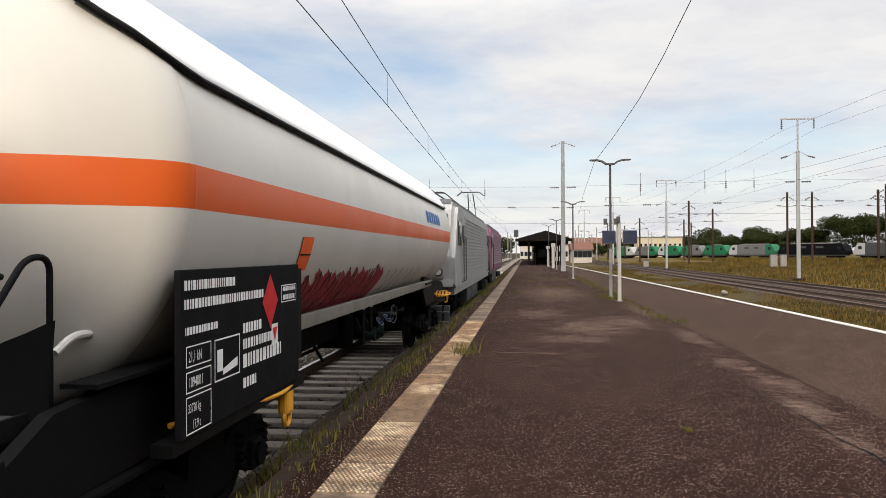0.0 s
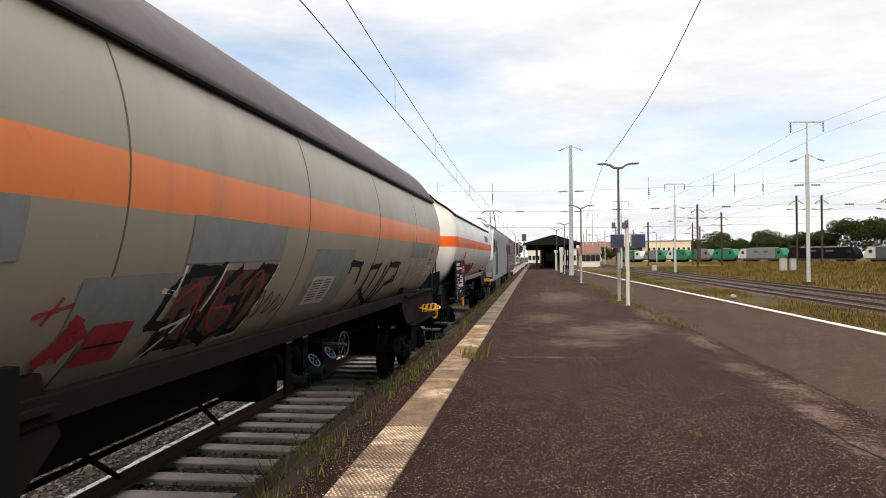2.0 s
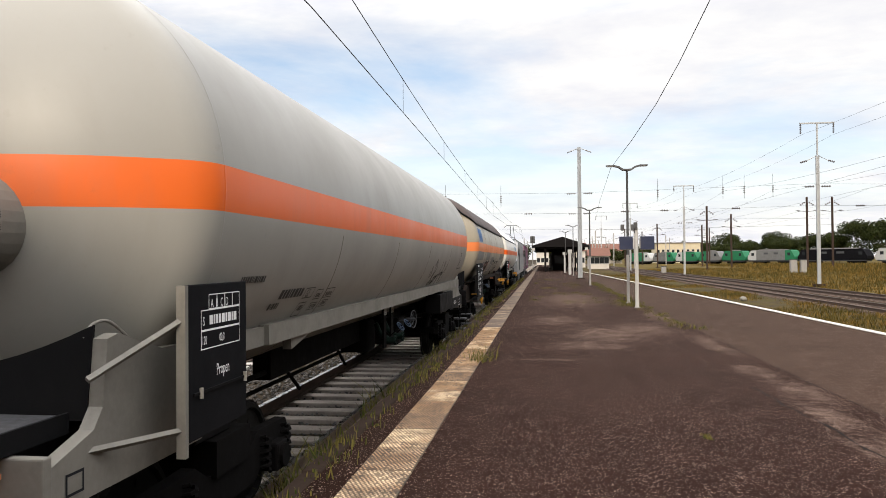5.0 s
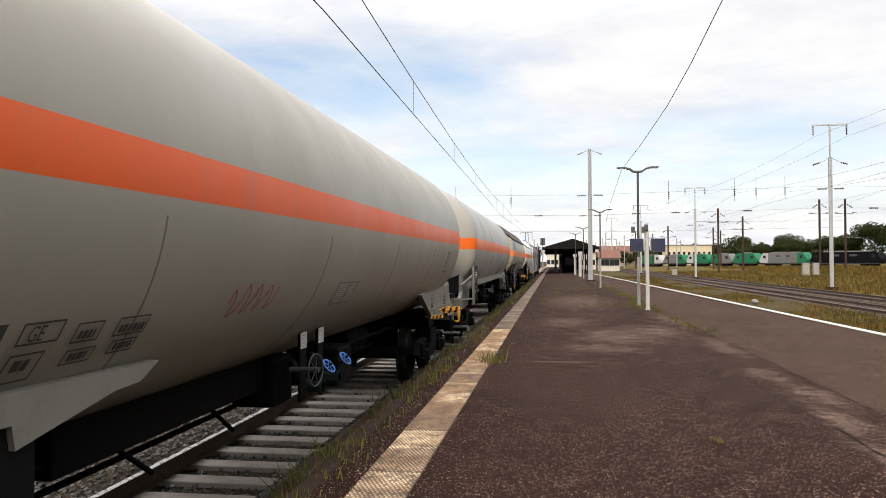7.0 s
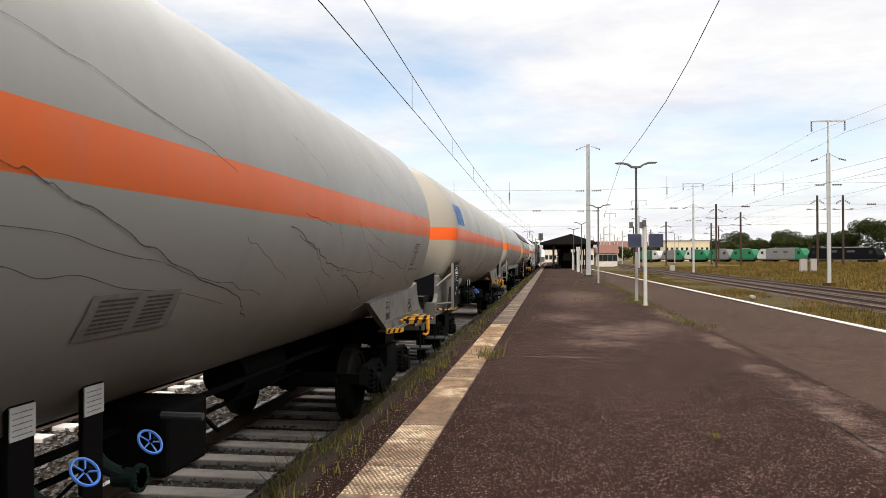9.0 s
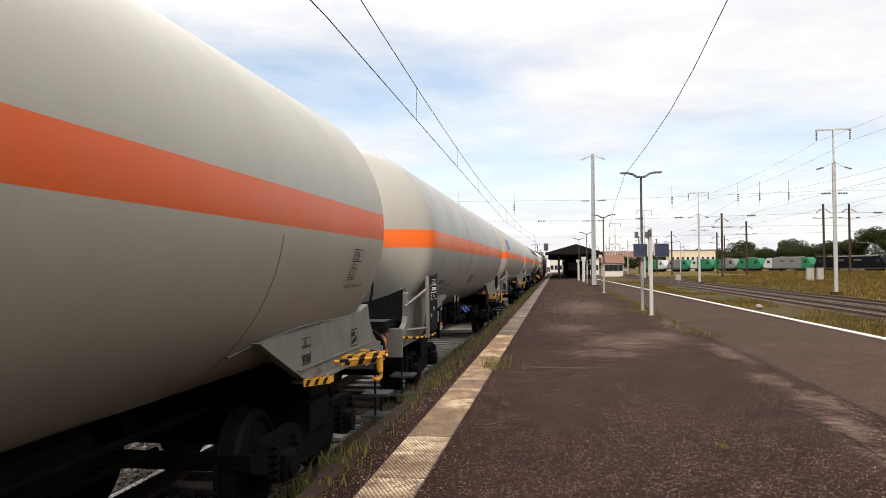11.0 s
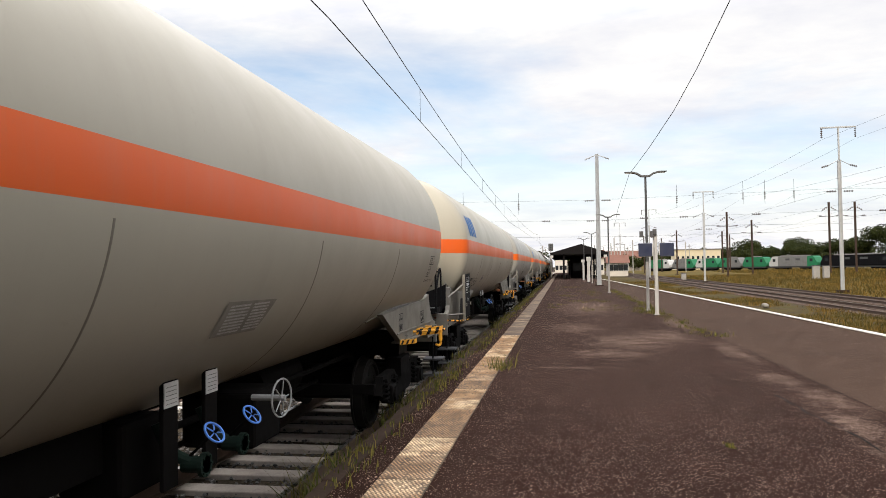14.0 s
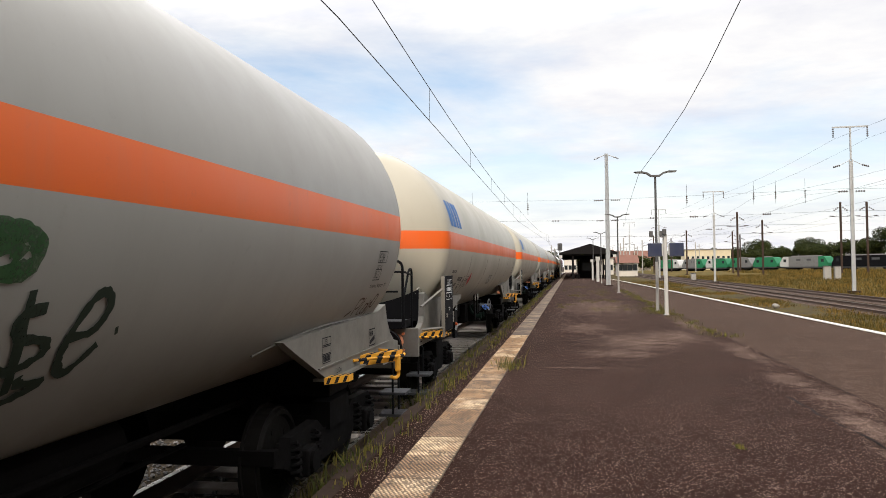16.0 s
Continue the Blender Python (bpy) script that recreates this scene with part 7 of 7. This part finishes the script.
def far_mast(x, y, h):
    r = root("far_mast", x, y, ground_height(x, y))
    tagged(r, "slim grey catenary mast far down the line", "catenary mast", "far masts")
    part("mast", B((-0.12, 0.12, -0.12, 0.12, 0, h), bevel=0.01), "post_mid", r)
    part("bracket", rod(bmesh.new(), (0, 0, h - 1.6), (2.2, 0, h - 1.2), 0.04, 6), "post_mid", r)
    insulator(r, (0.3, 0, h - 1.5), (0.9, 0, h - 1.4), 4, 0.09)


for x, y, h in ((-11.5, 96, 8.5), (-11.5, 140, 8.5), (-11.5, 185, 8.5), (-5.5, 215, 8.5), (-5.5, 255, 8.5), (9.6, 205, 9.0), (10.4, 240, 9.0), (6.0, 270, 9.0), (1.0, 290, 9.0), (18.5, 200, 9.0), (21.0, 255, 9.5), (25.0, 290, 9.5), (12.5, 182, 9.0), (14.5, 225, 9.0), (17.0, 262, 9.0), (20.0, 168, 8.5), (29.0, 262, 9.5), (33.5, 296, 9.5), (16.0, 292, 9.5), (37.0, 232, 9.0), (43.0, 262, 9.0), (12.0, 300, 9.5), (22.5, 310, 9.5)):
    far_mast(x, y, h)


def building(name, x0, x1, y0, y1, h, wall, roof, label, n=6, floors=1, flat=True):
    r = root(name, x0, y0, -0.6)
    tagged(r, label, "building")
    w, d = x1 - x0, y1 - y0
    part("wall", B((0, w, 0, d, 0, h), bevel=0.02), wall, r)
    if flat:
        part("roof", B((-0.3, w + 0.3, -0.3, d + 0.3, h, h + 0.35), bevel=0.03), roof, r)
    else:
        bm = bmesh.new()
        prism(bm, [(-0.4, h), (d / 2, h + d * 0.22), (d + 0.4, h)], -0.4, w + 0.4)
        part("roof", bm, roof, r)
    for f in range(floors):
        for k in range(n):
            cx = w * (k + 0.5) / n
            z = 1.1 + f * 3.0
            win = part("window", B((cx - 0.55, cx + 0.55, -0.05, 0.05, z, z + 1.5), bevel=0.01), "post_white", r)
            part("pane", B((cx - 0.45, cx + 0.45, -0.07, -0.055, z + 0.1, z + 1.4)), "glass_dark", win)


building("depot_building", 44, 61, 300, 312, 8.0, "wall_pale", "roof_rust", "long cream depot building with a flat roof", 9, 2)
building("goods_shed", 9.6, 13.6, 158, 166, 2.8, "wall_white", "tile_roof", "low white shed with a red roof", 4, 1, False)
building("far_house", 6.5, 10.5, 190, 200, 4.2, "wall_white", "tile_roof", "small white house with a red roof", 3, 1, False)
building("station_house", -21, -9.0, 165, 200, 6.5, "wall_white", "roof_rust", "pale station house beyond the tracks", 5, 2)
building("footbridge_house", -2.2, 1.6, 232, 240, 4.6, "wall_white", "roof_rust", "far pale building at the end of the platform", 3, 1)
building("far_block", 20, 34, 330, 345, 5.5, "wall_white", "tile_roof", "far white building with a red roof", 6, 1, False)

# made-up slab that blocks the bright horizon seen under the wagons
wp = part("horizon_slab_west", slab(bmesh.new(), [(-9.6, -20), (-9.6, 160), (-14, 160), (-14, -20)], -0.8, 0.0), "asphalt_new")
tagged(wp, "added slab beyond the second track that blocks the horizon", "platform", kind="structure")

# unseen plain wall added to close the place and cut western sky light
ww = part("closing_wall_west", B((-19.0, -18.6, -40, 165, -0.8, 9.0)), "dark_wall")
tagged(ww, "plain dark unseen wall added to keep out western sky light", "wall", kind="structure")

# ---------------------------------------------------------------- yard


def yard_loco(s, body, ends, nose, label, L=18.0):
    """Locomotive standing on the yard line, s metres along it."""
    dx, dy = -0.57, 0.822
    x, y = 80 + dx * s, 199 + dy * s
    e = root("yard_locomotive", x, y, ground_height(x, y) - 0.05, 34.7)
    tagged(e, label, "locomotive", "locomotives in the yard")
    bm = bmesh.new()
    prism(bm, [(3.0, 1.1), (3.0, 3.9), (L - 3.0, 3.9), (L - 3.0, 1.1)], -1.45, 1.45)
    part("body", bm, body, e)
    for y0, f in ((0.0, 1), (L, -1)):
        bm = bmesh.new()
        prism(bm, [(y0 + f * 0.3, 1.1), (y0, 1.3), (y0, 2.1), (y0 + f * 0.9, 3.6), (y0 + f * 1.4, 3.95), (y0 + f * 3.0, 3.95), (y0 + f * 3.0, 1.1)], -1.47, 1.47)
        c = part("cab", bm, nose if f < 0 else ends, e)
        part("windscreen", prism(bmesh.new(), [(y0 + f * 0.10, 2.2), (y0 + f * 0.82, 3.4), (y0 + f * 0.86, 3.37), (y0 + f * 0.14, 2.2)], -1.2, 1.2), "glass_dark", c)
        for sx in (-1.48, 1.48):
            part("cab_window", B((sx - 0.01, sx + 0.01, min(y0 + f * 1.3, y0 + f * 2.2), max(y0 + f * 1.3, y0 + f * 2.2), 2.4, 3.2)), "glass_dark", c)
    for sx in (-1.46, 1.46):
        for k in range(5):
            y0 = 3.6 + k * (L - 7.2) / 5
            part("side_grille", B((sx - 0.02, sx + 0.02, y0, y0 + (L - 7.2) / 5 - 0.3, 2.75 if k % 2 else 1.5, 3.3)), "loco_dark" if k % 2 else body, e)
    part("roof_gear", B((-0.9, 0.9, 3.5, L - 3.5, 3.9, 4.2), bevel=0.04), "roof_rust", e)
    part("underframe", B((-1.3, 1.3, 0.5, L - 0.5, 0.75, 1.12), bevel=0.02), "loco_dark", e)
    for y0 in (3.6, L - 3.6):
        part("bogie", B((-1.2, 1.2, y0 - 1.9, y0 + 1.9, 0.3, 0.8), bevel=0.05), "bogie", e)
        for ax in (-1.2, 1.2):
            part("wheelset", rod(bmesh.new(), (-0.85, y0 + ax, 0.55), (0.85, y0 + ax, 0.55), 0.53, 20), "wheel_rim", e)


yard_loco(-2, "loco_black", "loco_black", "loco_black", "black electric locomotive parked in the yard", 19.5)
yard_loco(-22, "loco_dark", "loco_white", "loco_white", "dark locomotive with a white cab in the yard", 18.0)
yard_loco(18.6, "yard_grey", "loco_green", "loco_white", "grey locomotive with a white front and green end", 15.6)
yard_loco(35.2, "loco_green", "loco_green", "loco_green", "short green locomotive coupled in the yard", 8.6)
yard_loco(44.6, "yard_grey", "yard_grey", "loco_green", "short grey locomotive with one green cab", 8.4)
yard_loco(53.8, "loco_green", "loco_green", "loco_white", "short green locomotive with a white cab", 9.2)
yard_loco(64.0, "yard_grey", "loco_green", "yard_grey", "grey and green locomotive in the yard", 9.6)
yard_loco(75.0, "loco_green", "loco_white", "yard_grey", "green and white locomotive in the yard", 12.0)


def hopper(x, y, rz, label):
    e = root("yard_wagon", x, y, ground_height(x, y) - 0.05, rz)
    tagged(e, label, "goods wagon", "red wagons in the yard")
    part("body", prism(bmesh.new(), [(0.3, 1.3), (0, 3.2), (12, 3.2), (11.7, 1.3)], -1.4, 1.4), "loco_red", e)
    for k in range(8):
        part("stake", B((-1.45, -1.4, 0.6 + k * 1.5, 0.75 + k * 1.5, 1.3, 3.2)), "loco_red", e)
    part("underframe", B((-1.2, 1.2, 0.3, 11.7, 0.9, 1.28)), "loco_dark", e)
    for y0 in (2.0, 10.0):
        part("wheelset", rod(bmesh.new(), (-0.85, y0, 0.46), (0.85, y0, 0.46), 0.46, 18), "bogie", e)


hopper(92, 183, 34.7, "rusty red open goods wagon")
hopper(99.5, 172, 34.7, "rusty red open goods wagon")
hopper(106.5, 161, 34.7, "rusty red open goods wagon")


def cabinet(x, y, w, h, label):
    e = root("lineside_cabinet", x, y, ground_height(x, y))
    tagged(e, label, "cabinet", "lineside cabinets")
    part("body", B((-w / 2, w / 2, -0.25, 0.25, 0, h), bevel=0.02), "post_mid", e)
    part("roof", B((-w / 2 - 0.05, w / 2 + 0.05, -0.32, 0.32, h, h + 0.08), bevel=0.01), "loco_dark", e)
    part("door", B((-w / 2 + 0.06, w / 2 - 0.06, -0.27, -0.252, 0.1, h - 0.08), bevel=0.004), "post_mid", e)


cabinet(32.9, 103.4, 0.85, 1.75, "grey lineside equipment cabinet in the grass")
cabinet(34.0, 103.0, 0.75, 1.70, "grey lineside equipment cabinet in the grass")
cabinet(17.5, 112.0, 0.7, 1.0, "small pale lineside cabinet")

bm = bmesh.new()
bmesh.ops.create_icosphere(bm, subdivisions=2, radius=0.18)
for v in bm.verts:
    v.co *= 1 + 0.35 * noise.noise(v.co * 4)
    v.co.z *= 0.75
st = part("boulder", bm, "frame_grey")
st.location = (10.1, 39.5, -0.5)
tagged(st, "pale lump of stone in the grass strip", "stone")

# ---------------------------------------------------------------- trees and weeds


def tree(seed, h, spread, leaves=2600):
    rg = np.random.default_rng(seed)
    r = root("tree")
    rnd = random.Random(seed)
    bm = rod(bmesh.new(), (0, 0, -0.4), (0, 0, h * 0.45), 0.22, 9, 0.14)
    tips = []
    for k in range(9):
        a, z = rnd.uniform(0, 6.28), h * rnd.uniform(0.2, 0.45)
        p = (spread * 0.62 * math.cos(a), spread * 0.62 * math.sin(a), z + h * rnd.uniform(0.12, 0.35))
        tube(bm, [(0, 0, z), (p[0] * 0.5, p[1] * 0.5, z + (p[2] - z) * 0.4), p], 0.06, 5)
        tips.append(p)
    part("trunk", bm, "bark", r, "brown trunk and limbs")
    centres = np.array([(*p,) for p in tips] + [(0, 0, h * 0.72), (spread * 0.3, 0, h * 0.62), (-spread * 0.3, 0.2, h * 0.66), (0, spread * 0.35, h * 0.6), (0, -spread * 0.4, h * 0.55), (spread * 0.5, 0.3, h * 0.33), (-spread * 0.5, 0, h * 0.3)])
    c = centres[rg.integers(0, len(centres), leaves)]
    d = rg.normal(0, 1, (leaves, 3))
    d /= np.linalg.norm(d, axis=1)[:, None]
    size = spread * 0.36 * rg.uniform(0.55, 1.05, leaves) ** 0.5
    p = c + d * size[:, None] * (1, 1, 0.85)
    u = rg.normal(0, 1, (leaves, 3))
    u /= np.linalg.norm(u, axis=1)[:, None]
    w = np.cross(u, d)
    s = rg.uniform(0.16, 0.38, leaves)[:, None]
    v = np.stack((p - u * s, p + w * s * 0.7, p + u * s, p - w * s * 0.7), 1).reshape(-1, 3)
    k = np.arange(leaves) * 4
    crown = raw("crown", v.tolist(), np.stack((k, k + 1, k + 2, k + 3), -1).tolist(), "leaf", r, "dense dark green leaves")
    return r


kinds = [tree(1, 11.0, 5.0, 4200), tree(2, 9.0, 4.8, 3800), tree(3, 15.0, 6.2, 5200), tree(4, 7.0, 4.6, 3200)]
spots = [(2, 99, 216), (2, 94, 219), (2, 89, 224), (2, 104, 212), (0, 85, 232), (2, 110, 222), (2, 116, 216), (2, 102, 240), (0, 84, 246), (0, 91, 250), (1, 80, 256), (0, 98, 262), (0, 92, 270), (0, 86, 276), (0, 81, 280), (1, 76, 284),
         (1, 71, 290), (0, 88, 290), (0, 100, 280), (1, 68, 300), (1, 63, 312), (3, 66, 322), (1, 58, 326), (3, 74, 318), (1, 80, 310), (3, 53, 330), (1, 48, 332), (3, 42, 328), (1, 36, 334), (3, 31, 330), (2, 122, 210), (2, 128, 205), (1, 25, 336), (3, 19, 330), (1, 14, 346), (1, 21, 352), (0, 30, 356), (1, 39, 352), (0, 47, 350), (1, 55, 346), (0, 62, 340), (0, 70, 336), (2, 78, 332), (0, 86, 326), (2, 95, 318),
         (3, -14, 230), (1, -8, 260), (3, -20, 215), (1, 3, 300), (3, 10, 310)]
used = set()
rnd = random.Random(8)
for k, x, y in spots:
    m = pose(x, y, ground_height(x, y), 0, 0, rnd.uniform(0, 360))
    t = kinds[k]
    if k in used:
        t = copy_thing(t, m)
    else:
        t.matrix_basis = m
        used.add(k)
    tagged(t, "dark green leafy tree behind the yard" if y > 150 and x > 0 else "small leafy tree far down the line", "tree", "trees behind the yard")


def woods():
    """Unseen tree belt added to close off low sky beyond yard and platform's end."""
    g = np.random.default_rng(31)
    line = np.array([(114, 196), (99, 140), (75, 92), (53, 52), (40, 14), (37, -20), (36, -60), (14, -95), (-18, -105), (-60, -95)], float)
    n = 80000
    t = g.random(n) * (len(line) - 1)
    i = t.astype(int)
    p = line[i] + (line[i + 1] - line[i]) * (t - i)[:, None] + g.normal(0, 2.6, (n, 2))
    top = np.array([22.0 + 4.5 * noise.noise((a * 0.09, b * 0.09, 2)) + 2.5 * noise.noise((a * 0.35, b * 0.35, 5)) for a, b in p])
    c = np.column_stack((p, -0.6 + top * g.random(n) ** 0.75))
    u = g.normal(0, 1, (n, 3))
    w = np.cross(u, g.normal(0, 1, (n, 3)))
    k = g.uniform(0.35, 0.85, n)[:, None]
    u *= k / np.linalg.norm(u, axis=1)[:, None]
    w *= 0.75 * k / np.linalg.norm(w, axis=1)[:, None]
    v = np.stack((c - u, c + w, c + u, c - w), 1).reshape(-1, 3)
    j = np.arange(n) * 4
    tagged(raw("sky_block_woods", v.tolist(), np.stack((j, j + 1, j + 2, j + 3), -1).tolist(), "leaf"), "unseen dark green tree belt added to block low sky light", "woods", kind="stuff")


woods()

rg = np.random.default_rng(4)


def scatter(n, x0, x1, y0, y1, power=1.0):
    x, y = rg.uniform(x0, x1, n), y0 + (y1 - y0) * rg.random(n) ** power
    return np.stack((x, y, [ground_height(a, b) - 0.02 for a, b in zip(x, y)]), -1)


p = scatter(5200, 19.2, 46, 24, 150, 1.2)
blades("dry_grass", p, rg.uniform(0.15, 0.50, len(p)), 0.30, 11, 0.020, "grass", "tall dry grass between the tracks and the yard", "grass", 1, 0.8)
p = scatter(2600, 40, 75, 90, 210, 1.2)
blades("far_grass", p, rg.uniform(0.3, 0.8, len(p)), 0.5, 8, 0.04, "grass", "dry grass along the yard", "grass", 2)
p = scatter(4200, 7.8, 12.8, 15, 110, 1.5)
p = p[[noise.noise((a * 0.3, b * 0.12, 0)) > -0.12 for a, b, c in p]]
blades("strip_grass", p, rg.uniform(0.05, 0.26, len(p)), 0.25, 11, 0.012, "grass", "low grass beside the platform edge", "grass", 3, 0.8)
# weeds that grow between the rail and the platform wall, and on its kerb
p = []
for i in range(900):
    y = 3.0 + 80 * rg.random() ** 1.5
    if noise.noise((y * 0.7, 2.2, 0)) > -0.25:
        p.append((rg.uniform(-2.45, -1.90), y, -0.75))
p = np.array(p)
h = rg.uniform(0.25, 0.85, len(p)) * np.array([0.75 + 0.5 * noise.noise((b * 0.5, 7, 1)) for a, b, c in p])
blades("edge_weeds", p, h * 0.85, 0.09, 14, 0.009, "weed", "straggling weeds between rail and platform", "weeds", 4, 0.95)
p = np.array([(rg.uniform(-1.88, -1.60), 3.5 + 60 * rg.random() ** 1.5, 0.0) for i in range(420)])
blades("kerb_weeds", p, rg.uniform(0.03, 0.16, len(p)), 0.05, 7, 0.006, "weed", "small weeds in the kerb joints", "weeds", 5)
p = np.array([(-0.98 + rg.normal(0, 0.10), 11.9 + rg.normal(0, 0.22), 0.0) for i in range(15)])
blades("platform_weed", p, rg.uniform(0.06, 0.34, len(p)), 0.05, 9, 0.005, "weed", "dry weed growing by the warning strip", "weed", 6, 0.9)
p = np.array([(3.25 + rg.normal(0, 0.18), 17 + 34 * rg.random(), 0.0) for i in range(330)] + [(2.9 + rg.normal(0, 0.22), 27 + rg.normal(0, 1.0), 0.0) for i in range(90)])
blades("joint_grass", p, rg.uniform(0.02, 0.11, len(p)), 0.06, 7, 0.007, "weed", "low grass in the asphalt joint", "grass", 7)
p = np.array([(rg.uniform(-0.6, 2.2), 24 + 40 * rg.random(), 0.0) for i in range(700)])
p = p[[noise.noise((a * 0.8, b * 0.3, 4)) > 0.12 for a, b, c in p]]
blades("platform_grass", p, rg.uniform(0.02, 0.08, len(p)), 0.10, 7, 0.008, "weed", "thin grass on the old asphalt", "grass", 8)
p = np.array([(1.45 + rg.normal(0, 0.03), 6.9 + rg.normal(0, 0.04), 0.0) for i in range(6)])
blades("sprout", p, rg.uniform(0.02, 0.06, len(p)), 0.02, 6, 0.004, "weed", "tiny green sprout in the asphalt", "weed", 9)


def motions():
    """The train rolls away along the platform at an even pace."""
    edge = [0, 1 / 30, 2 / 30]
    times = edge + [0.5 * i for i in range(1, 32)] + [16 - t for t in edge[::-1]]
    turns = [i / 15 for i in range(241)]
    for thing, y0, spin in TRAIN:
        walk(thing, [(t, pose(TRACK, y0 + SPEED * t, RAIL)) for t in times])
        for wheel, ax in spin:
            walk(wheel, [(t, pose(0, ax, WHEEL_R, -math.degrees(SPEED * t / WHEEL_R) % 360)) for t in turns])


motions()
